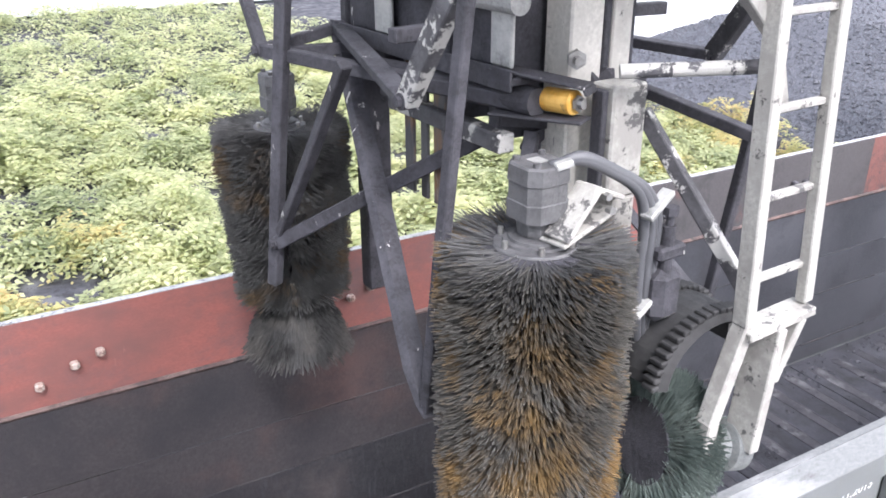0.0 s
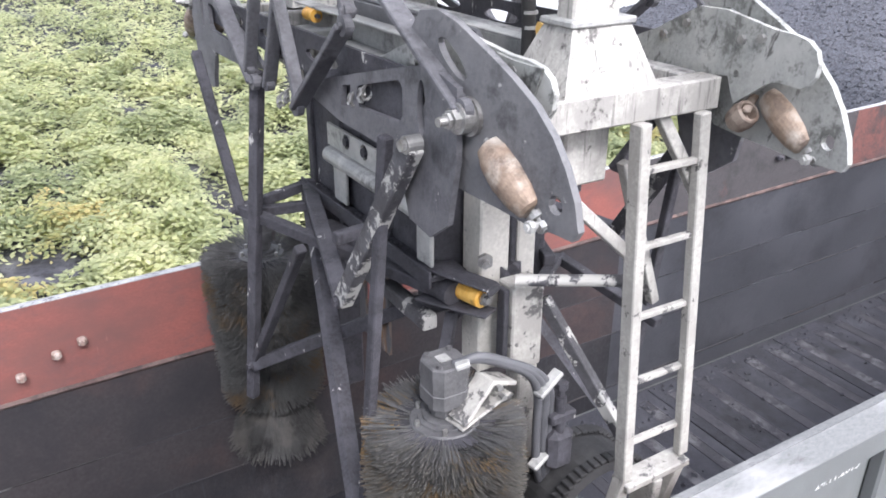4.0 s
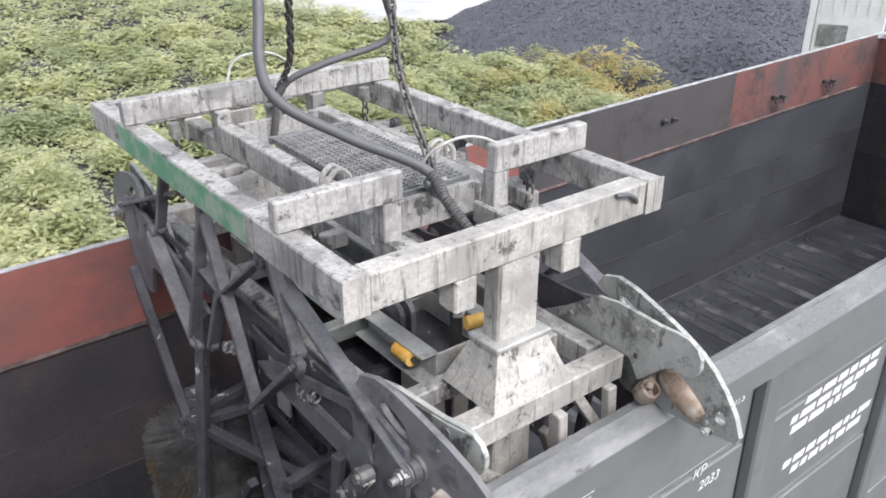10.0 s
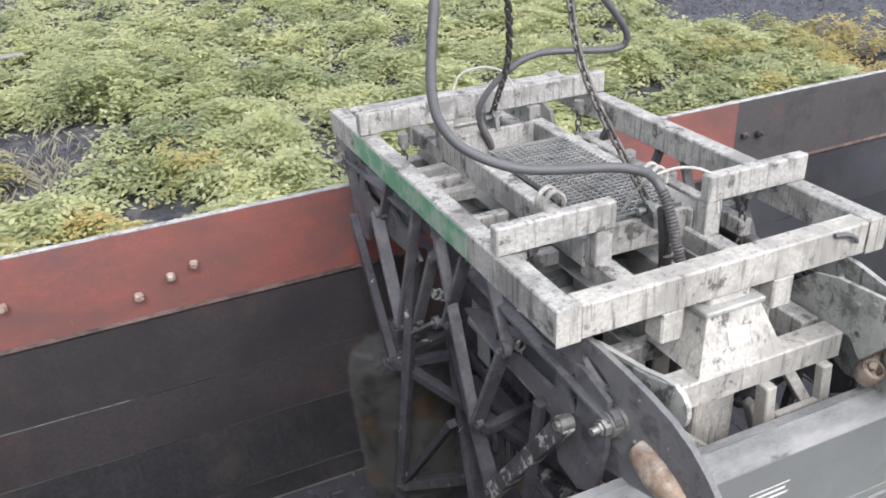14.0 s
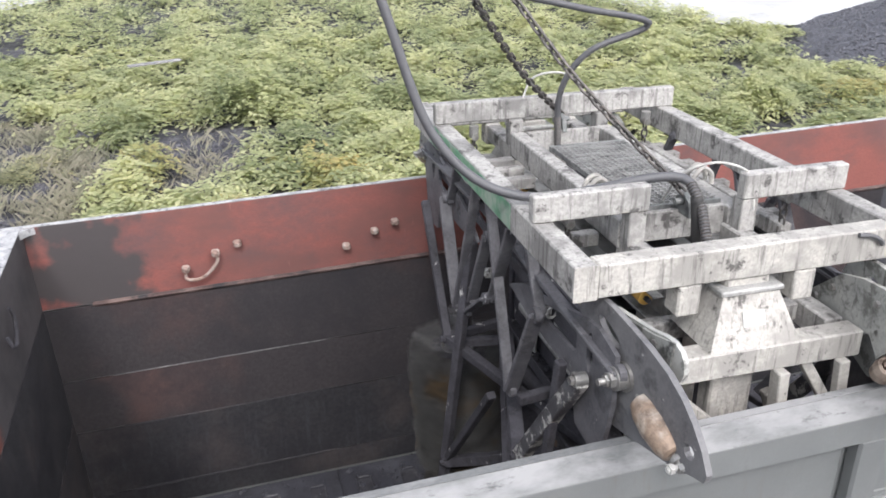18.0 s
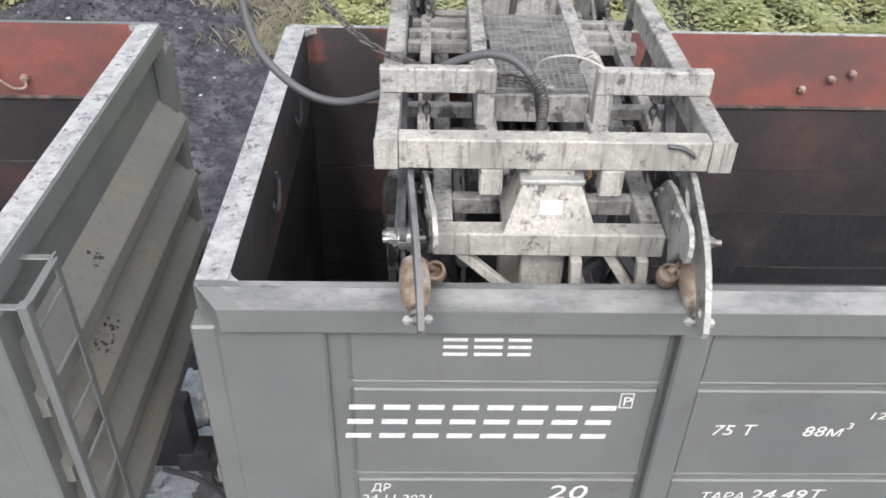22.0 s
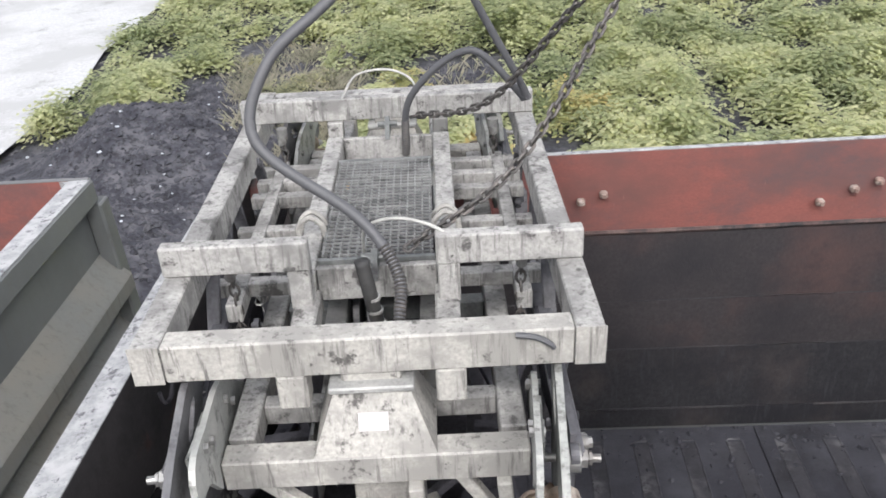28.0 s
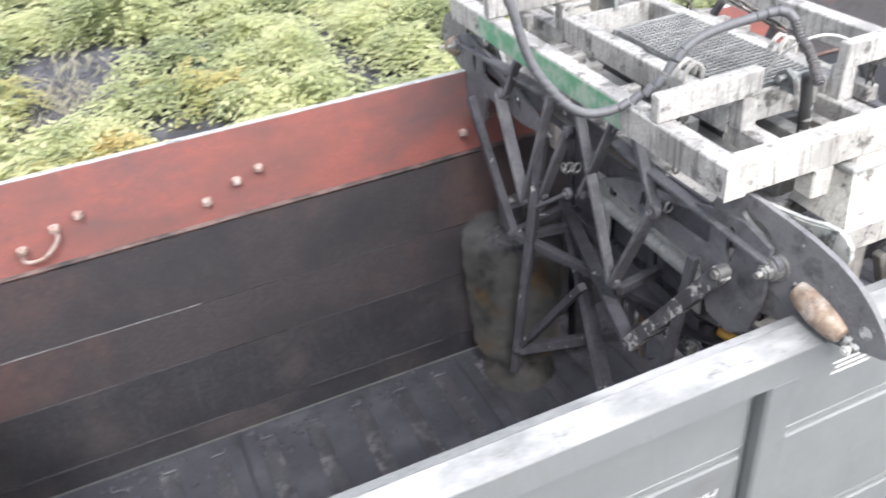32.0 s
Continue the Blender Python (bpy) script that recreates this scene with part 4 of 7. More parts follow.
for x in (-LWI - 0.045, LWI + 0.045):
    part("inner_beam", new_box(x - 0.042, x + 0.042, LY + 0.09, RY - 0.10, -0.20, -0.065, 0.006), WHITE, upper)
    part("outer_rail", new_box(x * 2.05 - 0.03, x * 2.05 + 0.03, LY + 0.1, RY - 0.1, -0.27, -0.19, 0.005), WHITE, upper)
for y in (LY + 0.12, RY - 0.16):
    part("cross_plate", new_box(-LWI, LWI, y, y + 0.03, -0.20, -0.06, 0.004), WHITE, upper)
for y in (-0.55, -0.1, 0.25, 0.42, 0.58):
    part("cross_bar", new_box(-FW + BW, -LWI - 0.09, y, y + 0.06, -0.26, -0.197, 0.004), WHITE, upper)
    part("cross_bar", new_box(LWI + 0.09, FW - BW, y, y + 0.06, -0.26, -0.197, 0.004), WHITE, upper)
# grate of crossing bars
grate = part("grate", new_box(-LWI + 0.005, LWI - 0.005, LY + 0.155, LY + 0.175, -0.075, -0.045, 0.0), GREY_PLATE, upper, "steel bar grating deck")
gy0, gy1 = LY + 0.18, 0.29
part("grate_rim", new_box(-LWI + 0.005, LWI - 0.005, gy1, gy1 + 0.02, -0.075, -0.045, 0.0), GREY_PLATE, grate)
n = 14
for k in range(n):
    x = -LWI + 0.02 + k * (2 * LWI - 0.04) / (n - 1)
    part("grate_bar", new_box(x - 0.0025, x + 0.0025, gy0, gy1, -0.075, -0.045, 0.0), GRATING, grate)
n = int((gy1 - gy0) / 0.030)
for k in range(n):
    y = gy0 + (k + 0.5) * (gy1 - gy0) / n
    part("grate_rod", new_box(-LWI + 0.01, LWI - 0.01, y - 0.0025, y + 0.0025, -0.052, -0.042, 0.0), GRATING, grate)
# Added dark sheet that gives the shade seen through the grating's gaps.
part("deck_sheet", new_box(-LWI + 0.006, LWI - 0.006, gy0, gy1, -0.196, -0.192, 0.0), COAL_METAL, upper, "dark sheet added as the shade under the grating")


def shackle(x, y, z, parent, turn=0.0):
    """A pair of bent eyes welded on a beam."""
    for dy in (-0.028, 0.028):
        bm = bmesh.new()
        pts = [(x, y + dy - 0.05, z), (x, y + dy - 0.045, z + 0.05), (x, y + dy, z + 0.085), (x, y + dy + 0.045, z + 0.05), (x, y + dy + 0.05, z)]
        if turn:
            pts = [(x + (b - y - dy), y + dy, c) for a, b, c in pts]
        tube(bm, smooth_curve(pts, 4), 0.012, 6)
        part("lifting_eye", bm, WHITE2, parent, "welded white lifting eye")


for x in (-LWI - 0.045, LWI + 0.045):
    shackle(x, LY + 0.42, -0.065, upper, 1)
for y, s in ((LY + 0.10, 1), (RY - 0.10, -1)):
    bm = bmesh.new()
    plate_yz(bm, [(y - 0.07, -0.07), (y + 0.07, -0.07), (y + 0.05, 0.0), (y, 0.03), (y - 0.05, 0.0)], -0.012, 0.012, [oval(y, -0.01, 0.02, 0.02, 8)])
    cyl(bm, (-0.05, y, -0.01), (0.05, y, -0.01), 0.016, n=10)
    part("chain_lug", bm, GREY_PLATE, upper, "thick steel lug for a hoist chain")
# posts under the front and back beams
for sy in (-1, 1):
    for x in (-SX + 0.05, SX - 0.05):
        part("drop_leg", new_box(x - 0.05, x + 0.05, *sorted((sy * SY, sy * (SY - 0.10))), SZ, -BH - 0.004, 0.008), WHITE2, upper)
        part("drop_beam", new_box(x - 0.045, x + 0.045, *sorted((sy * (SY - 0.10), sy * (SY - 0.55))), SZ + 0.03, -BH - 0.01, 0.008), WHITE, upper)
    part("guide_post", new_box(-0.10, 0.10, *sorted((sy * 1.14, sy * 1.232)), -1.18, -BH - 0.006, 0.008), WHITE2, upper, "white square guide post")
# bent wire tubes standing on the frame
for pts in ([(-0.05, LY + 0.2, -0.04), (-0.02, LY + 0.1, 0.12), (0.12, LY + 0.05, 0.17), (LWI + 0.05, LY + 0.03, 0.10), (LWI + 0.06, LY + 0.0, -0.05)],
            [(-LWI, RY - 0.05, LH), (-0.15, RY, LH + 0.10), (0.0, RY + 0.02, LH + 0.12), (0.12, RY, LH + 0.08), (0.18, RY - 0.02, LH - 0.02)]):
    bm = bmesh.new()
    tube(bm, smooth_curve(pts, 6), 0.0065, 6)
    part("wire_tube", bm, WIRE, upper, "thin pale bent tube")
bm = bmesh.new()
tube(bm, smooth_curve([(FW * 0.62, -FA - 0.008, -0.012), (FW * 0.70, -FA - 0.012, -0.02), (FW * 0.76, -FA - 0.014, -0.045), (FW * 0.78, -FA - 0.012, -0.065)], 4), 0.010, 6)
part("cable_stub", bm, RUBBER, upper, "short dark cable end")
# hanging chains that tie the frames together
def short_chain(x, y, z0, z1, parent):
    k, z = 0, z0
    while z > z1:
        bm = bmesh.new()
        r = [(0.018 * math.cos(a), 0, 0.03 * math.sin(a)) for a in [2 * math.pi * i / 10 for i in range(11)]]
        tube(bm, [(x + (a if k % 2 else 0), y + (0 if k % 2 else a), z + c) for a, b, c in r], 0.006, 5)
        part("tie_chain_link", bm, CHAIN, parent)
        z -= 0.045
        k += 1


for x in (-FW * 0.72, FW * 0.72):
    for y in (LY + 0.12, RY - 0.12):
        bm = bmesh.new()
        cyl(bm, (x, y, -0.05), (x, y, 0.0), 0.028, n=12)
        cyl(bm, (x, y - 0.03, -0.06), (x, y + 0.03, -0.06), 0.022, n=12)
        part("chain_anchor", bm, NUT, upper)
        short_chain(x, y, -0.09, -0.32, upper)

# ---- lower frame ----
B0 = BZ - 0.115
bm = bmesh.new()
for x in (-BX + 0.045, BX - 0.045):
    box(bm, x - 0.045, x + 0.045, -1.22, 1.22, B0, BZ - 0.002, 0.006)
lower = part("lower_frame", bm, WHITE, cleaner, "scuffed white lower frame of box beams")
for s in (-1, 1):
    part("end_beam", new_box(-BX, BX, *sorted((s * -BY, s * (-BY + 0.10))), B0 - 0.002, BZ, 0.006), WHITE2, lower)
    part("cross_beam", new_box(-BX + 0.092, BX - 0.092, *sorted((s * 0.98, s * 1.05)), B0 + 0.02, BZ - 0.01, 0.006), WHITE, lower)
    part("cross_beam", new_box(-BX + 0.092, BX - 0.092, *sorted((s * 0.35, s * 0.42)), B0 + 0.02, BZ - 0.01, 0.006), GREY_PLATE, lower)
    # trapezoid guide box round the post
    bm = bmesh.new()
    ring = []
    for z, hx, y0, y1 in ((BZ + 0.001, PX, 1.02, 1.34), (PZ, 0.125, 1.11, 1.262)):
        ring.append([bm.verts.new((a, s * b, z)) for a, b in ((-hx, y0), (hx, y0), (hx, y1), (-hx, y1))])
    for i in range(4):
        bm.faces.new((ring[0][i], ring[0][(i + 1) % 4], ring[1][(i + 1) % 4], ring[1][i]))
    bmesh.ops.recalc_face_normals(bm, faces=bm.faces)
    ped = part("guide_box", bm, WHITE2, lower, "white trapezoid guide box round the post")
    part("collar", new_box(-0.14, 0.14, *sorted((s * 1.10, s * 1.275)), PZ + 0.001, PZ + 0.024, 0.005), PALE_PLATE, ped, "dust-darkened collar round the post")
    bm = bmesh.new()
    zc, yc = BZ + (PZ - BZ) * 0.55, 1.34 + (1.262 - 1.34) * 0.55
    tilt = math.degrees(math.atan2(1.34 - 1.262, PZ - BZ))
    box(bm, -0.048, 0.048, -0.002, 0.002, -0.03, 0.03, 0.0, pose(0, s * (yc + 0.004), zc, s * tilt, 0, 0))
    part("name_plate", bm, PAINT, ped, "small blank white plate")
    # braces below the end beam
    for x0, x1, drop in ((-0.40, 0.20, 0.55), (0.27, 0.50, 0.36)):
        bm = bmesh.new()
        bar(bm, (x0, s * 1.295, B0), (x1, s * 1.32, B0 - drop), 0.045, 0.045)
        part("brace", bm, WHITE2, lower)
    for x in (0.24, BX - 0.08) if s > 0 else ():
        part("hanger", new_box(x - 0.03, x + 0.03, *sorted((s * 1.24, s * 1.30)), B0 - 0.5, B0, 0.005), WHITE2, lower)
# inner slide frame: two channels with orange end rollers, a pair of fins between them
for sx in (-1, 1):
    x, z = sx * 0.19, BZ + 0.055
    bm = bmesh.new()
    box(bm, x - 0.042, x + 0.042, -0.93, 0.90, z - 0.012, z, 0.003)
    box(bm, *sorted((x - sx * 0.042, x - sx * 0.030)), -0.93, 0.90, z - 0.125, z - 0.0125, 0.002)
    box(bm, x - 0.042, x + 0.042, -0.93, 0.90, z - 0.137, z - 0.1255, 0.003)
    tray = part("slide_channel", bm, PALE_PLATE, lower, "pale dusty channel between the frames")
    for y in (-0.80, 0.69):
        bm = bmesh.new()
        cyl(bm, (x + sx * 0.034, y - 0.055, z - 0.044), (x + sx * 0.034, y + 0.055, z - 0.044), 0.034, n=18)
        part("guide_roller", bm, ORANGE, tray, "orange plastic guide roller")
        bm = bmesh.new()
        cyl(bm, (x + sx * 0.034, y - 0.085, z - 0.044), (x + sx * 0.034, y + 0.085, z - 0.044), 0.012, n=8)
        part("axle", bm, COAL_METAL, tray)
for y in (-0.90, 0.89):
    part("slide_end_plate", new_box(-0.145, 0.145, y, y + 0.012, BZ - 0.08, BZ + 0.02, 0.003), PALE_PLATE, lower)
for x in (-0.105, -0.050):
    bm = bmesh.new()
    end = [(0.56 + 0.06 * math.sin(a), 0.045 + 0.06 * math.cos(a)) for a in [math.pi / 2 * k / 5 for k in range(6)]]
    prof = end + [(0.62, -0.075), (-0.62, -0.075)] + [(-y, z) for y, z in reversed(end)]
    plate_yz(bm, [(y, BZ + z) for y, z in prof], x - 0.012, x + 0.012)
    part("slide_fin", bm, DARK_PLATE, lower, "long grey fin plate with rounded ends")
part("slide_floor", new_box(-0.14, 0.14, -0.86, 0.86, BZ - 0.088, BZ - 0.082, 0.0), COAL_METAL, lower)
bm = bmesh.new()
tube(bm, smooth_curve([(0.01, -0.84, BZ - 0.07), (0.005, -0.85, -0.26), (-0.015, -0.86, -0.08), (-0.035, -0.86, 0.06)], 6), 0.027, 12)
sleeve = part("hose_sleeve", bm, TYRE, lower, "black sleeve round the hose end", smooth=True)
for k in range(4):
    z = -0.10 - k * 0.055
    bm = bmesh.new()
    cyl(bm, (-0.008 + 0.0055 * k, -0.857, z), (-0.008 + 0.0055 * k, -0.857, z + 0.012), 0.0295, n=14)
    part("clamp_band", bm, PALE_PLATE, sleeve)


for y, z in ((-0.945, -0.255), (-0.965, -0.445)):
    bm = bmesh.new()
    cyl(bm, (-0.02, y, z), (0.07, y - 0.02, z), 0.030, n=18)
    part("guide_roller", bm, ORANGE, lower, "orange plastic guide roller by the post")


# ---- arms with bronze rollers that reach over the wagon's sides ----
def arm(sx, sy):
    """One pair of blade plates with its rollers, at one corner; its own space has the pivot at the origin, y outwards."""
    outline = [(-.36, .10), (-.32, .19), (-.24, .225), (-.14, .228), (.02, .205), (.13, .185), (.24, .155), (.33, .11), (.40, .055), (.46, -.01), (.50, -.08), (.49, -.115),
               (.42, -.135), (.31, -.175), (.19, -.20), (.05, -.235), (-.08, -.26), (-.19, -.22), (-.25, -.14), (-.21, -.03), (-.29, .05)]
    pv = Vector((sx * NX, sy * NY, NZ))
    bm = bmesh.new()
    flip = [(y * sy, z) for y, z in outline]
    plate_yz(bm, flip, -0.012, 0.012, [[(y * sy, z) for y, z in oval(-0.13, 0.12, 0.085, 0.030, 14, -0.35)], [(y * sy, z) for y, z in oval(0.40, -0.055, 0.028, 0.028, 10)]])
    ob = part("arm_plate", bm, DARK_PLATE if sx < 0 else STAINED, cleaner, "curved steel arm plate that hooks over the wagon side")
    inner = [(-0.62, -0.09), (-.485, .011), (-.298, .178), (-.163, .219), (.067, .246), (.15, .266), (.205, .270), (.248, .255), (.274, .222), (.280, .180), (.268, .145), (.240, .120), (.195, .110), (.150, .098), (.110, .070), (.004, -.061), (-.065, .016),
             (-.214, -.05), (-.444, -.123), (-0.60, -0.18)]
    inner = [(y - 0.05, z - 0.055) if sx < 0 else (y + 0.03, z - 0.04) for y, z in inner]
    bm = bmesh.new()
    plate_yz(bm, [(y * sy, z) for y, z in inner], -sx * 0.075 - 0.010, -sx * 0.075 + 0.010)
    part("inner_plate", bm, STAINED, ob, "pale inner plate stained with grease")
    bm = bmesh.new()
    plate_yz(bm, [(y * sy, z) for y, z in ((-0.10, 0.17), (0.05, 0.19), (0.17, 0.22), (0.16, 0.12), (0.06, 0.05), (0.0, -0.02), (-0.08, 0.02))], -sx * 0.060 - 0.005, -sx * 0.060 + 0.003)
    part("wear_plate", bm, GREASED, ob, "coal-blackened wear plate")
    bm = bmesh.new()
    for yy, zz in ((-0.30, 0.06), (-0.40, -0.03), (-0.02, 0.12), (0.06, 0.16)):
        cyl(bm, (-sx * 0.05, sy * yy, zz), (-sx * 0.10, sy * yy, zz), 0.017, n=6)
    tagged(part("plate_bolts", bm, NUT, ob), kind="stuff")
    bm = bmesh.new()
    cyl(bm, (-sx * 0.085, 0, 0), (sx * 0.13, 0, 0), 0.014, n=12)
    cyl(bm, (sx * 0.012, 0, 0), (sx * 0.026, 0, 0), 0.058, n=20)
    cyl(bm, (sx * 0.026, 0, 0), (sx * 0.066, 0, 0), 0.046, n=18)
    cyl(bm, (sx * 0.066, 0, 0), (sx * 0.088, 0, 0), 0.032, n=6)
    cyl(bm, (sx * 0.092, 0, 0), (sx * 0.102, 0, 0), 0.024, n=6)
    part("pivot_bolt", bm, NUT, ob, "large zinc pivot bolt and nuts")
    # barrel roller slung along the blade, and a second one inside
    bx = sx * 0.006
    a, b = Vector((bx, sy * 0.10, -0.040)), Vector((bx, sy * 0.325, -0.122))
    bm = bmesh.new()
    lathe(bm, a, b, [(0, 0.036), (0.03, 0.047), (0.2, 0.060), (0.5, 0.066), (0.8, 0.058), (0.97, 0.044), (1, 0.032)], 28)
    rol = part("barrel_roller", bm, BRONZE, ob, "worn bronze barrel roller", smooth=False)
    bm = bmesh.new()
    d = (b - a).normalized()
    cyl(bm, a - d * 0.02, b + d * 0.07, 0.014, n=10)
    cyl(bm, b + d * 0.012, b + d * 0.03, 0.030, n=14)
    cyl(bm, b + d * 0.045, b + d * 0.065, 0.024, n=6)
    part("axle", bm, NUT, rol)
    bm = bmesh.new()
    pin = b + d * 0.045
    cyl(bm, pin - Vector((0.060, 0, 0)), pin + Vector((0.060, 0, 0)), 0.010, n=10)
    for e in (-0.044, 0.044):
        cyl(bm, pin + Vector((e - 0.009, 0, 0)), pin + Vector((e + 0.009, 0, 0)), 0.019, n=6)
    part("cross_pin", bm, PALE_PLATE, rol, "pale cross pin with nuts")
    bm = bmesh.new()
    lathe(bm, (-sx * 0.085, sy * 0.065, -0.165), (-sx * 0.085, sy * 0.115, -0.085), [(0, 0.030), (0.2, 0.045), (0.6, 0.050), (0.95, 0.045), (1, 0.040), (1, 0.032), (0.55, 0.030), (0.5, 0.010)], 24)
    bar(bm, (-sx * 0.085, sy * 0.10, -0.10), (-sx * 0.02, sy * 0.06, -0.06), 0.03, 0.02)
    part("side_roller", bm, RUST_ROLLER, ob, "short hollow rusty steel roller")
    ob.matrix_basis = Matrix.Translation(pv) @ TOE[sx * sy]
    return ob, pv


TOE = {k: Matrix.Rotation(radians(5.0 * k), 4, "Z") for k in (-1, 1)}
ARMS = [arm(sx, sy) for sx in (-1, 1) for sy in (-1, 1)]

# ---- side linkages, dark with coal dust ----
LINKS = []


def side_links(s):
    """The bar linkage at one side (s = -1 or 1), whose bars swing as the two frames close."""
    x = s * 0.665

    def rod(name, opened, shut=None, w=0.05, h=0.035, off=0.0, label=""):
        """A bar in the side's plane: its two ends with the frames apart, and with them shut."""
        p, q = (Vector((0, *v)) for v in opened)
        n = (q - p).length / 2
        bm = bmesh.new()
        w *= 0.86
        bar(bm, (0, -n, 0), (0, n, 0), h, w, 0.004, (1, 0, 0))
        for e in (-n, n):
            cyl(bm, (-0.5 * h - 0.003, e, 0), (0.5 * h + 0.003, e, 0), w * 0.5, n=14)
            cyl(bm, (-0.5 * h - 0.016, e, 0), (0.5 * h + 0.016, e, 0), 0.013, n=6)
        ob = part(name, bm, LINK_M, cleaner, label)
        LINKS.append((ob, x + s * off, opened, shut or opened))

    # main frame of the linkage
    for m in (1, -1):
        rod("swing_plate", ((m * -1.42, -0.36), (m * -0.46, 0.19)), ((m * -1.42, -0.36), (m * -0.32, -0.31)), 0.085, 0.022, -0.03, "hinged coal-black link plate")
        rod("link_bar", ((m * -0.55, 0.20), (m * -0.72, -0.17)), ((m * -0.50, -0.10), (m * -0.74, -0.49)), 0.06, 0.03, 0.0)
        rod("crank_plate", ((m * -0.76, -0.21), (m * -0.26, -0.60)), ((m * -0.74, -0.49), (m * -0.49, -1.00)), 0.085, 0.025, 0.03)
    for m in (1, -1):
        rod("long_link", ((m * 0.10, 0.33), (m * -0.30, -0.55)), ((m * -0.09, -0.12), (m * -0.468, -1.052)), 0.062, 0.028, 0.035, "long coal-black link with worn white end")
    rod("link_bar", ((-0.55, 0.16), (-0.07, -0.10)), ((-0.42, -0.18), (-0.17, -0.66)), 0.075, 0.02, 0.03)
    rod("link_bar", ((0.22, 0.15), (-0.07, -0.10)), ((0.43, -1.09), (-0.10, -0.68)), 0.075, 0.02, 0.01)
    rod("link_bar", ((-0.08, -0.08), (0.18, -0.60)), ((0.05, -0.42), (0.32, -0.94)), 0.07, 0.03, -0.01)
    # fixed bars that carry the brushes: out at the side, in towards the middle
    near_foot, far_foot, cross_joint, side_joint = (-0.734, -0.789, -2.40), (-0.772, 0.456, -2.174), (-0.357, 0.558, -1.242), (-0.736, 0.551, -1.307)
    lever_foot, lever_head = (-0.717, -0.672, -1.286), (-0.690, -1.215, -0.505)

    def fixed(name, p, q, w, h, label=""):
        p, q = ((-s * v[0], v[1], v[2]) for v in (p, q))
        bm = bmesh.new()
        bar(bm, p, q, w, h, 0.005)
        part(name, bm, CHIPPED if name == "lever" else COAL_METAL, cleaner, label)

    fixed("side_strut", (-0.730, 1.09, -0.60), side_joint, 0.05, 0.05)
    fixed("side_strut", side_joint, (-0.29, -0.70, -1.34), 0.055, 0.055)
    fixed("cross_strut", side_joint, cross_joint, 0.05, 0.05)
    fixed("side_strut", cross_joint, lever_foot, 0.075, 0.04)
    fixed("lever", lever_head, lever_foot, 0.055, 0.075, "heavy coal-black lever by the arm, paint worn white")
    fixed("side_strut", far_foot, (-0.02, -0.80, -1.27), 0.06, 0.065)
    fixed("side_strut", (-0.70, -0.19, -1.25), (-0.765, 0.43, -2.12), 0.05, 0.045)
    fixed("side_post", (-0.665, 0.30, -0.56), (-0.785, 0.52, -2.41), 0.055, 0.055, "upright square coal-black post")
    fixed("side_leg", (-0.70, -1.05, -0.52), near_foot, 0.040, 0.045, "long coal-black leg")
    # the long leg tapers to a blade at its foot
    bm = bmesh.new()
    ring = []
    for p, w, h in ((cross_joint, 0.045, 0.035), ((-0.55, -0.13, -1.83), 0.060, 0.035), ((-0.715, -0.70, -2.32), 0.058, 0.03), (near_foot, 0.03, 0.025)):
        ring.append([bm.verts.new((-s * p[0] + a * h, p[1] + b * w * 0.9, p[2] + b * w * 0.4)) for a, b in ((-1, -1), (1, -1), (1, 1), (-1, 1))])
    for a, b in zip(ring, ring[1:]):
        for i in range(4):
            bm.faces.new((a[i], a[(i + 1) % 4], b[(i + 1) % 4], b[i]))
    bm.faces.new(ring[0]), bm.faces.new(ring[-1])
    bmesh.ops.recalc_face_normals(bm, faces=bm.faces)
    part("side_leg", bm, COAL_METAL, cleaner, "long coal-black leg that narrows to a blade")
    # bolts at the joints
    for p in (side_joint, cross_joint, lever_foot, lever_head, far_foot):
        bm = bmesh.new()
        x0 = -s * p[0]
        cyl(bm, (x0 - s * 0.025, p[1], p[2]), (x0 + s * 0.030, p[1], p[2]), 0.029, n=16)
        cyl(bm, (x0 + s * 0.030, p[1], p[2]), (x0 + s * 0.046, p[1], p[2]), 0.020, n=6)
        part("joint_bolt", bm, NUT if p == lever_head else COAL_METAL, cleaner)
    # cross tubes that join the two sides run inwards
    for y, z in ((0.50, -1.32), (-0.45, -1.12)):
        bm = bmesh.new()
        bar(bm, (x - s * 0.02, y, z), (s * 0.36, y * 0.9, z), 0.05, 0.05)
        part("cross_tube", bm, COAL_METAL, cleaner)
    # cut-out side plate
    pl = [(-0.26, -0.55), (-0.46, -0.45), (-0.875, -0.346), (-1.14, -0.282), (-1.25, -0.265), (-1.40, -0.30), (-1.40, -0.52), (-1.35, -0.74), (-1.24, -0.82), (-1.10, -0.80), (-1.03, -0.60), (-0.566, -0.593)]
    holes = [[(-0.73, -0.425), (-1.04, -0.345), (-1.068, -0.365), (-1.066, -0.46), (-1.04, -0.485), (-0.74, -0.50), (-0.715, -0.47)], [(-0.60, -0.45), (-0.67, -0.435), (-0.66, -0.51), (-0.58, -0.53)], oval(-1.19, -0.405, 0.026, 0.09, 14)]
    for m in (1, -1):
        bm = bmesh.new()
        plate_yz(bm, [(y * m, z) for y, z in pl], x - s * 0.03 - 0.01, x - s * 0.03 + 0.01, [[(y * m, z) for y, z in hole] for hole in holes])
        part("side_plate", bm, LINK_M, cleaner, "coal-black cut-out side plate")
    bm = bmesh.new()
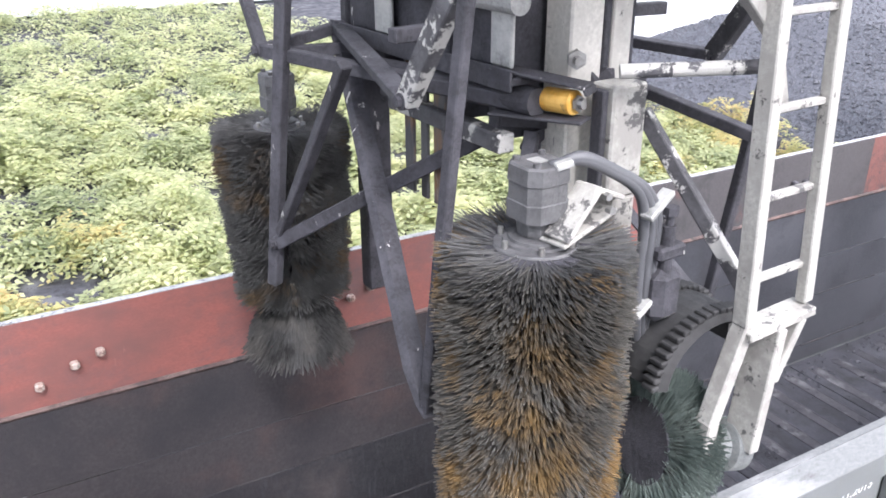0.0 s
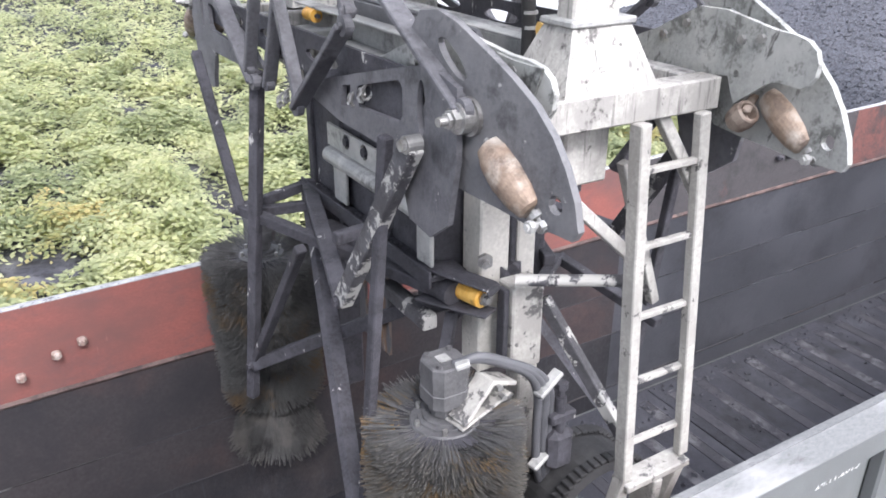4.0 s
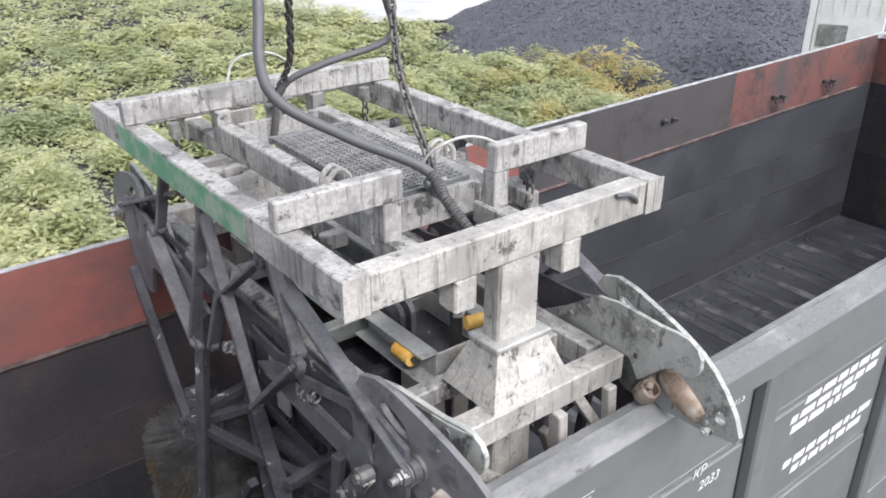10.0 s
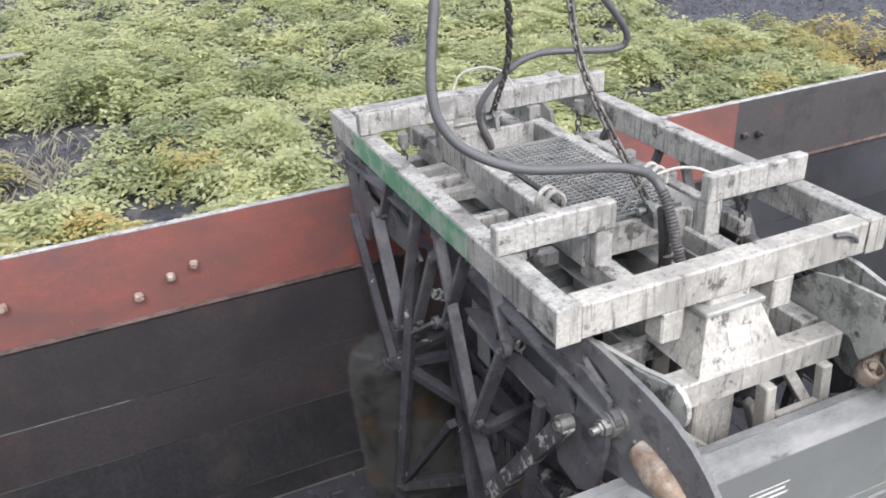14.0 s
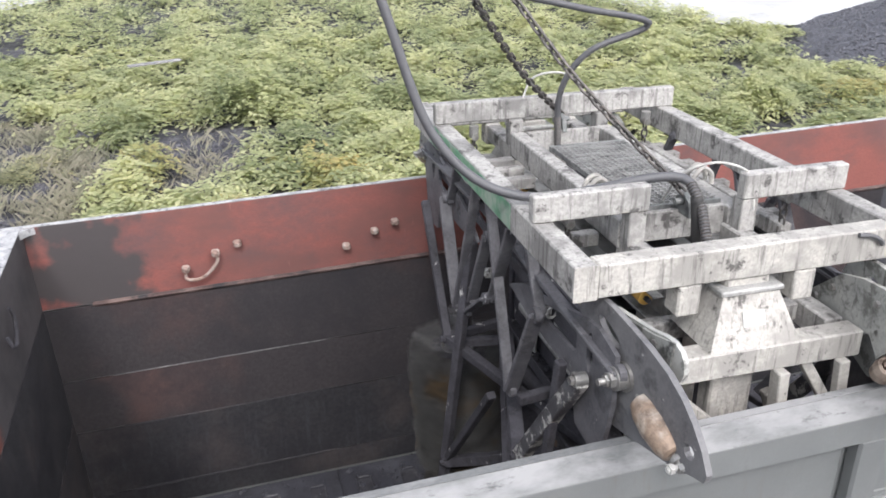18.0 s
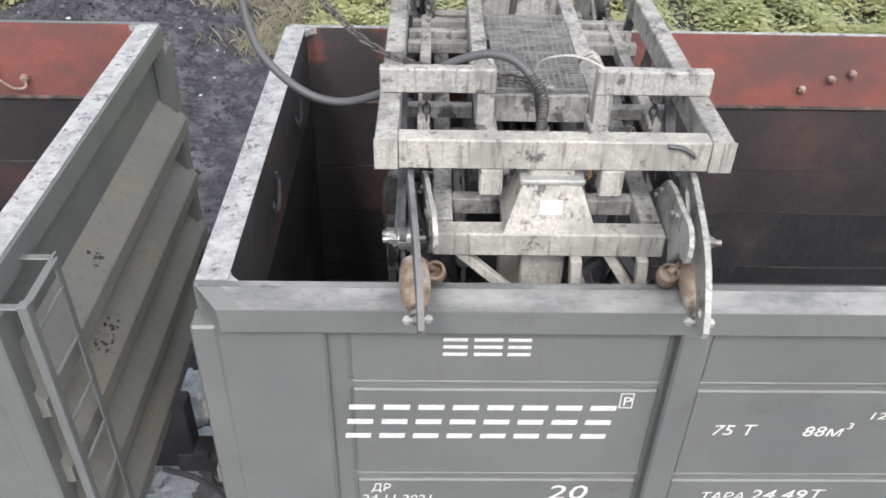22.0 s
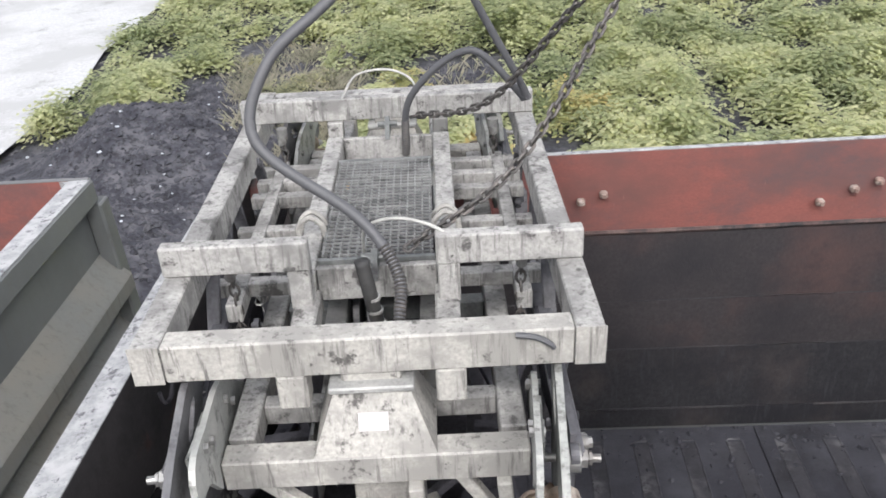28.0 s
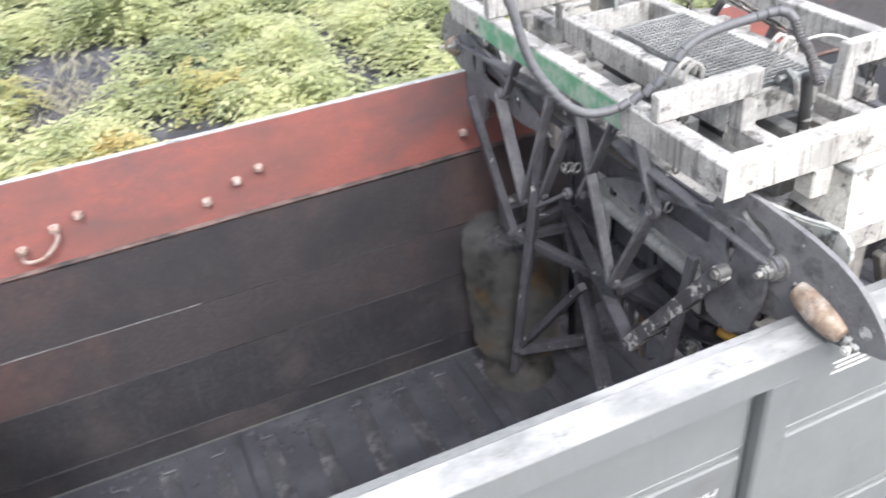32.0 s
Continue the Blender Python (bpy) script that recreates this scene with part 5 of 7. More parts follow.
    plate_yz(bm, [(1.30, -0.33), (1.30, -0.45), (-1.0, -0.50), (-1.16, -0.44), (-1.16, -0.36), (-1.0, -0.31)], x - s * 0.055 - 0.008, x - s * 0.055 + 0.008,
             [oval(0.75, -0.39, 0.16, 0.03, 12), oval(0.2, -0.40, 0.16, 0.03, 12), oval(-0.35, -0.40, 0.16, 0.03, 12)])
    part("side_rail", bm, COAL_METAL, cleaner, "long coal-dusted side rail with slots")
    for y, z in ((-0.67, -0.55), (0.10, -0.72)):
        for k in range(4):
            bm = bmesh.new()
            r = [(0, 0.022 * math.cos(a), 0.03 * math.sin(a)) for a in [2 * math.pi * i / 8 for i in range(9)]]
            m = Matrix.Translation((x - s * 0.03, y + 0.02 - 0.045 * k, z + 0.05 + 0.02 * k)) @ Matrix.Rotation(1.57 * (k % 2), 4, "Z") @ Matrix.Rotation(0.6, 4, "X")
            tube(bm, [m @ Vector(v) for v in r], 0.007, 5)
            part("chain_link", bm, NUT, cleaner)


for s in (-1, 1):
    side_links(s)


# ---- masts, hopper, ladder ----
part("mast", new_box(-0.155, -0.008, -0.80, -0.66, -1.74, B0 - 0.002, 0.008), MAST_W, cleaner, "white square mast, streaked black")
part("mast_channel", new_box(0.004, 0.035, -0.79, -0.69, -1.70, B0 - 0.002, 0.005), COAL_METAL, cleaner, "dark sliding channel beside the mast")
part("mast_channel", new_box(0.038, 0.130, -0.795, -0.68, -1.42, B0 - 0.002, 0.006), MAST_W, cleaner, "narrow white channel beside the mast")
part("mast_foot", new_box(-0.105, 0.050, -0.975, -0.86, -1.66, -1.262, 0.008), WORN_MAST, cleaner, "white block worn to black patches")
part("mast_foot", new_box(-0.135, -0.109, -0.955, -0.90, -1.62, -1.275, 0.004), COAL_METAL, cleaner, "dark guide strip beside the block")
part("mast", new_box(-0.055, 0.045, -0.965, -0.862, -2.80, -1.665, 0.008), WORN_MAST, cleaner, "white mast worn to black patches")
part("mast", new_box(0.008, 0.155, 0.66, 0.80, -1.62, B0 - 0.002, 0.008), MAST_W, cleaner)
part("mast", new_box(-0.10, 0.06, 0.862, 0.965, -2.78, -1.40, 0.008), COAL_METAL, cleaner, "coal-black lower mast at the far end")
bm = bmesh.new()
box(bm, -0.30, -0.26, -0.62, 0.62, -1.24, -0.60, 0.006)
box(bm, 0.26, 0.30, -0.62, 0.62, -1.24, -0.60, 0.006)
hopper = part("inner_housing", bm, COAL_METAL, cleaner, "coal-black inner housing plates")
for y in (-0.62, -0.30, 0.20, 0.56):
    part("housing_rib", new_box(-0.32, 0.32, y, y + 0.06, -1.50, -0.58, 0.006), COAL_METAL, hopper)
part("housing_deck", new_box(-0.258, 0.258, -0.60, 0.60, -0.66, -0.64, 0.0), COAL_METAL, hopper)
bm = bmesh.new()
plate_yz(bm, [(-0.72, -0.845), (0.30, -0.845), (0.30, -0.955), (-0.72, -0.955)], -0.340, -0.327, [oval(0.08 - 0.193 * k, -0.89, 0.036, 0.036, 14) for k in range(3)])
part("holed_panel", bm, PALE_PLATE, hopper, "pale steel panel with three round holes")
for k in range(3):
    bm = bmesh.new()
    cyl(bm, (-0.350, 0.08 - 0.193 * k, -0.89), (-0.322, 0.08 - 0.193 * k, -0.89), 0.022, n=12)
    part("plug", bm, COAL_METAL, hopper)
for y0, y1 in ((0.10, 0.24), (-0.72, -0.60)):
    part("pale_post", new_box(-0.345, -0.325, y0, y1, -1.22, -1.035, 0.006), PALE_PLATE, hopper)
bm = bmesh.new()
cyl(bm, (-0.34, 0.28, -1.0), (-0.34, -0.76, -1.0), 0.042, n=16)
part("pale_rail", bm, PALE_PLATE, hopper, "pale round tube rail")
part("shelf", new_box(-0.36, -0.18, -0.74, 0.60, -1.275, -1.25, 0.004), COAL_METAL, hopper, "coal-filled shelf plate")
part("shelf_lip", new_box(-0.375, -0.363, -0.76, 0.62, -1.29, -1.215, 0.003), COAL_METAL, hopper)
bm = bmesh.new()
cyl(bm, (-0.40, 0.20, -1.36), (-0.27, -0.78, -1.33), 0.05, n=16)
part("shelf_tube", bm, COAL_METAL, hopper, "coal-black tube under the shelf")
part("shelf_beam", new_box(-0.37, -0.30, -0.70, 0.10, -1.52, -1.45, 0.006), CHIPPED, hopper)
for y, w in ((0.02, 0.07), (-0.11, 0.05), (-0.21, 0.09)):
    part("rusty_strip", new_box(-0.335, -0.318, y - w, y, -1.86, -1.30, 0.004), RUSTY_STRIP, hopper, "rust-streaked steel strip")
# loose coal heaped along the shelf
rng = random.Random(8)
bm = bmesh.new()
for _ in range(150):
    p = Vector((rng.uniform(-0.355, -0.22), rng.uniform(-0.74, 0.58), -1.25))
    r = rng.uniform(0.006, 0.02)
    bmesh.ops.create_icosphere(bm, subdivisions=1, radius=r, matrix=Matrix.Translation(p) @ Matrix.Diagonal((1, 1.3, 0.8, 1)))
tagged(part("coal_crumbs", bm, COAL_METAL, hopper), "coal crumbs lying on the shelf", kind="stuff")
# clamp with the orange roller
bm = bmesh.new()
bar(bm, (-0.34, -0.62, -1.225), (-0.175, -0.925, -1.260), 0.10, 0.012)
bar(bm, (-0.175, -0.925, -1.260), (-0.170, -0.935, -1.285), 0.10, 0.010)
part("roller_fork", bm, COAL_METAL, cleaner, "bent steel fork with a worn bright edge")
bm = bmesh.new()
bar(bm, (-0.34, -0.62, -1.385), (-0.185, -0.935, -1.372), 0.10, 0.012)
part("roller_fork", bm, COAL_METAL, cleaner)
bm = bmesh.new()
lathe(bm, (-0.222, -0.765, -1.325), (-0.200, -0.895, -1.318), [(0, 0.034), (0.04, 0.042), (0.96, 0.042), (1, 0.034)], 20)
part("guide_roller", bm, ORANGE, cleaner, "orange plastic guide roller")
bm = bmesh.new()
cyl(bm, (-0.200, -0.895, -1.318), (-0.194, -0.930, -1.316), 0.018, n=8)
cyl(bm, (-0.199, -0.900, -1.318), (-0.197, -0.912, -1.317), 0.028, n=6)
part("bolt", bm, NUT, cleaner)
bm = bmesh.new()
cyl(bm, (-0.135, -0.80, -1.19), (-0.165, -0.86, -1.19), 0.016, n=8)
cyl(bm, (-0.142, -0.815, -1.19), (-0.152, -0.835, -1.19), 0.034, n=6)
part("bolt", bm, NUT, cleaner)
bm = bmesh.new()
cyl(bm, (-0.13, -1.015, -1.200), (0.215, -1.27, -1.180), 0.024, n=14)
part("tie_tube", bm, CHIPPED, cleaner, "round tube from the mast to the ladder")
bm = bmesh.new()
bar(bm, (0.09, -0.92, -1.38), (0.30, -1.29, -1.98), 0.055, 0.05)
part("brace", bm, CHIPPED, cleaner, "scraped white and black brace")
bm = bmesh.new()
bar(bm, (0.17, -1.24, -0.70), (0.40, -1.24, -1.33), 0.045, 0.04)
part("brace", bm, WORN_MAST, cleaner)
bm = bmesh.new()
bar(bm, (0.16, -1.20, -0.74), (0.37, -1.20, -0.54), 0.045, 0.03)
part("brace", bm, COAL_METAL, cleaner)
for p, q, w in (((0.06, -0.90, -1.34), (0.46, -0.55, -1.42), 0.05), ((0.46, -0.55, -1.42), (0.55, -1.15, -1.52), 0.055), ((0.03, -0.80, -1.25), (-0.20, -0.62, -1.55), 0.05),
                ((-0.24, -0.72, -1.45), (-0.36, -0.80, -1.78), 0.05), ((-0.30, -0.60, -1.42), (0.10, -0.78, -1.46), 0.06)):
    bm = bmesh.new()
    bar(bm, p, q, w, w * 0.8)
    part("brace", bm, COAL_METAL, cleaner)

lad = part("ladder", bmesh.new(), WHITE2, cleaner, "narrow white ladder frame")
for x, foot, w in ((0.125, 0.205, 0.065), (0.420, 0.535, 0.045)):
    bm = bmesh.new()
    bar(bm, (x, -1.355, B0), (foot, -1.375, -2.05), 0.05, w, 0.005, (0, 1, 0))
    part("stile", bm, WORN_STILE, lad)
for k in range(5):
    z = -0.70 - k * 0.300
    f = (B0 - z) / (B0 + 2.05)
    bm = bmesh.new()
    bar(bm, (0.125 + 0.08 * f, -1.355, z), (0.420 + 0.115 * f, -1.355, z), 0.030, 0.024)
    part("rung", bm, WORN_MAST, lad, "worn ladder rung")
for name, p, q, w, h in (("foot_plate", (0.19, -1.375, -2.085), (0.545, -1.375, -2.075), 0.035, 0.105), ("foot_arm", (0.215, -1.37, -2.05), (0.105, -1.36, -2.44), 0.055, 0.065),
                         ("foot_arm", (0.105, -1.36, -2.42), (0.095, -1.35, -2.66), 0.055, 0.075), ("foot_arm", (0.365, -1.365, -2.10), (0.325, -1.36, -2.62), 0.050, 0.130),
                         ("foot_arm", (0.535, -1.37, -2.12), (0.455, -1.35, -2.38), 0.045, 0.045)):
    bm = bmesh.new()
    bar(bm, p, q, w, h, 0.005, (0, 1, 0))
    part(name, bm, WORN_MAST, lad, "chipped white bracket that holds the bottom brush")


# ---- brushes ----
def bristle_roll(name, p, q, r0, r1, core, mat, seed, count, label, droop=0.0, flare=0.0):
    """A roll of wire bristles from p to q, in uneven rings round its core."""
    rs = np.random.RandomState(seed)
    p, q = np.array(p, float), np.array(q, float)
    ax = (q - p) / np.linalg.norm(q - p)
    e1 = np.cross(ax, (0.3, 0.9, 0.2))
    e1 /= np.linalg.norm(e1)
    e2 = np.cross(ax, e1)
    s = rs.uniform(0, 1, count)
    band = 0.5 + 0.5 * np.sin(s * 2 * np.pi * 4 + 0.6 * np.sin(s * 17))
    a = rs.uniform(0, 2 * np.pi, count)
    rad = np.cos(a)[:, None] * e1 + np.sin(a)[:, None] * e2
    rr = (r0 + (r1 - r0) * s) * rs.uniform(0.90, 1.04, count) * (0.95 + 0.05 * band)
    base = p + s[:, None] * (q - p) + rad * core
    lean = (rs.normal(0, 0.10, count) + droop + flare * (s - 0.5) * 2 + 0.18 * (band - 0.5))[:, None]
    way = rad + ax * lean + np.cross(ax, rad) * rs.normal(0, 0.10, count)[:, None]
    tip = base + way * (rr - core)[:, None]
    side = np.cross(way, ax)
    side /= np.linalg.norm(side, axis=1, keepdims=True)
    w = rs.uniform(0.0018, 0.0034, count)[:, None]
    sid2 = np.cross(way, side)
    v = np.stack([base + side * w, base - side * w, tip - side * w * 0.7, tip + side * w * 0.7, base + sid2 * w, base - sid2 * w, tip - sid2 * w * 0.7, tip + sid2 * w * 0.7], 1).reshape(-1, 3)
    me = bpy.data.meshes.new(name)
    n = count * 2
    me.vertices.add(len(v))
    me.vertices.foreach_set("co", v.ravel())
    me.loops.add(n * 4)
    me.loops.foreach_set("vertex_index", np.arange(n * 4))
    me.polygons.add(n)
    me.polygons.foreach_set("loop_start", np.arange(0, n * 4, 4))
    me.update(calc_edges=True)
    me.materials.append(mat)
    return me


def brush(p, q, r0, r1, mat, seed, count, label, **kw):
    bm = bmesh.new()
    cyl(bm, p, q, min(r0, r1) * 0.62, n=24)
    core = part("brush_roll", bm, COAL_METAL, cleaner, label)
    ob = new("bristles", bristle_roll("bristles", p, q, r0, r1, min(r0, r1) * 0.55, mat, seed, count, label, **kw))
    ob.parent = core
    ob["kind"] = "stuff"
    if q[2] == 0 and p[2] < -0.5:
        crown = new("crown_bristles", bristle_roll("crown_bristles", (0, 0, -0.09), (0, 0, 0.0), r1 * 0.97, r1 * 0.93, 0.09, BRISTLE_TOP, seed + 20, 3600, label, droop=0.05))
        crown.parent = core
        crown["kind"] = "stuff"
    return core


b1 = brush((0, 0, -1.24), (0, 0, 0), 0.325, 0.335, BRISTLE, 1, 26000, "large upright brush of rusty and grey wire bristles", droop=-0.08, flare=0.22)
b2 = brush((0, 0, -0.92), (0, 0, 0), 0.315, 0.365, BRISTLE_D, 2, 18000, "upright far brush of grey and rusty wire bristles", droop=-0.10)
b3 = brush((0, 0, -0.17), (0, 0, 0), 0.315, 0.22, BRISTLE_B, 3, 3800, "small flared brush under the upright one", droop=-0.9)
b4 = brush((0.00, -1.15, -2.60), (0.20, -1.19, -2.64), 0.29, 0.27, BRISTLE_G, 4, 7000, "bottom brush of grey-green bristles")
# the far brushes rise and draw in as the frames shut: place apart, place shut
RIDERS = [(b1, (-0.48, -1.06, -1.70), (-0.46, -1.02, -1.52)), (b2, (-0.515, 0.985, -1.780), (-0.530, 0.985, -1.640)), (b3, (-0.525, 0.950, -2.73), (-0.540, 0.95, -2.59))]
# drive motors with hoses on the upright brushes
for c, z, s in (((0.0, 0.0), 0.0, 0.9), ((0.0, 0.0), 0.0, 0.85)):
    x, y = c
    bm = bmesh.new()
    rings = []
    for h, r, c in ((0.045, 0.062, 0.03), (0.095, 0.066, 0.03), (0.097, 0.090, 0.034), (0.155, 0.092, 0.034), (0.158, 0.088, 0.034), (0.215, 0.088, 0.034), (0.218, 0.093, 0.036), (0.268, 0.090, 0.036), (0.274, 0.082, 0.034)):
        r, c = r * s, c * s
        rings.append([bm.verts.new((x + a, y + b, z + h)) for a, b in ((r, c - r), (r, r - c), (r - c, r), (c - r, r), (-r, r - c), (-r, c - r), (c - r, -r), (r - c, -r))])
    for a, b in zip(rings, rings[1:]):
        for k in range(8):
            bm.faces.new((a[k], a[(k + 1) % 8], b[(k + 1) % 8], b[k]))
    bm.faces.new(rings[0][::-1]), bm.faces.new(rings[-1])
    mot = part("brush_motor", bm, MOTOR_M, cleaner, "dusty grey hydraulic motor on the brush")
    part("label_plate", new_box(x - 0.03, x + 0.02, y - 0.02, y + 0.03, z + 0.275, z + 0.278, 0.0), PALE_PLATE, mot)
    bm = bmesh.new()
    for a, b in ((1, 1), (1, -1), (-1, 1), (-1, -1)):
        cyl(bm, (x + a * 0.056 * s, y + b * 0.056 * s, z + 0.272), (x + a * 0.056 * s, y + b * 0.056 * s, z + 0.288), 0.012, n=6)
    tagged(part("lid_bolts", bm, MOTOR_M, mot), kind="stuff")
    RIDERS.append((mot, *((-0.515, 0.985, -1.780), (-0.530, 0.985, -1.640))) if s < 0.88 else (mot, (-0.48, -1.06, -1.70), (-0.46, -1.02, -1.52)))
    bm = bmesh.new()
    lathe(bm, (x, y, z - 0.06), (x, y, z + 0.045), [(0, 0.15 * s), (0.60, 0.155 * s), (0.66, 0.150 * s), (0.68, 0.120 * s), (0.76, 0.118 * s), (0.78, 0.100 * s), (0.88, 0.098 * s), (0.90, 0.06 * s), (1, 0.06 * s)], 28)
    part("flange", bm, MOTOR_M, mot, "dark round brush flange")
    bm = bmesh.new()
    for k in range(6):
        a = k * 1.047
        cyl(bm, (x + 0.136 * s * math.cos(a), y + 0.136 * s * math.sin(a), z + 0.01), (x + 0.136 * s * math.cos(a), y + 0.136 * s * math.sin(a), z + 0.035), 0.010, n=6)
    tagged(part("bolts", bm, NUT, mot), kind="stuff")
bm = bmesh.new()
bar(bm, (-0.49, -1.17, -1.645), (-0.345, -1.15, -1.50), 0.10, 0.018, 0.004)
bar(bm, (-0.36, -1.15, -1.505), (-0.225, -1.12, -1.565), 0.10, 0.018, 0.004)
bar(bm, (-0.50, -1.16, -1.66), (-0.25, -1.12, -1.60), 0.11, 0.014, 0.004)
part("motor_bracket", bm, WORN_MAST, cleaner, "pale welded motor bracket")
bm = bmesh.new()
for x, z in ((-0.32, -1.53), (-0.30, -1.58)):
    cyl(bm, (x, -1.185, z), (x, -1.21, z), 0.014, n=6)
tagged(part("bracket_bolts", bm, NUT, cleaner), kind="stuff")
for k, (dx, r) in enumerate(((0.0, 0.019), (0.036, 0.019), (0.064, 0.016))):
    bm = bmesh.new()
    tube(bm, smooth_curve([(-0.47, -1.10, -1.435 - 0.3 * dx), (-0.38, -1.13, -1.42 + dx * 0.2), (-0.26 + dx * 0.4, -1.14, -1.475), (-0.14 + dx * 0.6, -1.15, -1.56), (-0.085 + dx, -1.14, -1.68), (-0.075 + dx, -1.13, -1.85), (-0.06 + dx, -1.12, -2.02), (0.0 + dx * 0.5, -1.08, -2.20)], 6), r, 10)
    part("hydraulic_hose", bm, RUBBER, cleaner, smooth=True)
for p, q in (((-0.11, -1.17, -1.66), (0.01, -1.15, -1.59)), ((-0.11, -1.155, -2.03), (0.01, -1.13, -1.98)), ((-0.47, -1.12, -1.43), (-0.42, -1.14, -1.415))):
    bm = bmesh.new()
    bar(bm, p, q, 0.05, 0.022, 0.004)
    part("hose_clamp", bm, PALE_PLATE, cleaner, "pale strap round the hoses")
# tyre guard over the bottom brush
bm = bmesh.new()
rings = []
for k in range(19):
    a = math.radians(10 * k)
    rings.append([bm.verts.new((0.22 - r * 1.15 * math.cos(a), y, -2.31 + r * math.sin(a))) for r, y in ((0.235, -0.99), (0.205, -0.97), (0.205, -1.27), (0.235, -1.25), (0.240, -1.12))])
for a, b in zip(rings, rings[1:]):
    for k in range(5):
        bm.faces.new((a[k], a[(k + 1) % 5], b[(k + 1) % 5], b[k]))
bmesh.ops.recalc_face_normals(bm, faces=bm.faces)
part("tyre_guard", bm, TYRE, cleaner, "section of old black tyre as a guard")
bm = bmesh.new()
for k in range(22):
    a = math.radians(4 + 7.6 * k)
    x, z = 0.22 - 0.285 * math.cos(a), -2.31 + 0.245 * math.sin(a)
    bar(bm, (x, -1.258, z), (x, -1.20, z), 0.034, 0.020)
    bar(bm, (x, -1.04, z), (x, -0.982, z), 0.034, 0.020)
tagged(part("tread", bm, TYRE, cleaner), kind="stuff")
bm = bmesh.new()
lathe(bm, (0.13, -1.27, -2.60), (0.37, -1.31, -2.66), [(0, 0.10), (0.15, 0.105), (0.2, 0.08), (0.6, 0.08), (0.65, 0.105), (0.95, 0.105), (0.96, 0.085), (1, 0.085)], 28)
part("hub", bm, GREY_PLATE, cleaner, "scuffed grey drum hub of the bottom brush")
bm = bmesh.new()
for k in range(5):
    a = k * 1.2566
    cyl(bm, (0.355, -1.31 + 0.065 * math.cos(a), -2.66 + 0.065 * math.sin(a)), (0.38, -1.312 + 0.065 * math.cos(a), -2.664 + 0.065 * math.sin(a)), 0.014, n=6)
tagged(part("hub_bolts", bm, NUT, cleaner), kind="stuff")
bm = bmesh.new()
box(bm, -0.03, 0.10, -1.19, -1.09, -2.08, -1.88, 0.03)
cyl(bm, (0.03, -1.15, -1.95), (0.03, -1.15, -1.72), 0.024, n=14)
box(bm, -0.03, 0.10, -1.18, -1.12, -1.84, -1.79, 0.01)
cyl(bm, (0.03, -1.15, -1.72), (0.03, -1.15, -1.66), 0.015, n=10)
cyl(bm, (0.03, -1.15, -1.68), (0.03, -1.15, -1.65), 0.028, n=6)
part("tension_bolt", bm, COAL_METAL, cleaner, "upright tensioning bolt")

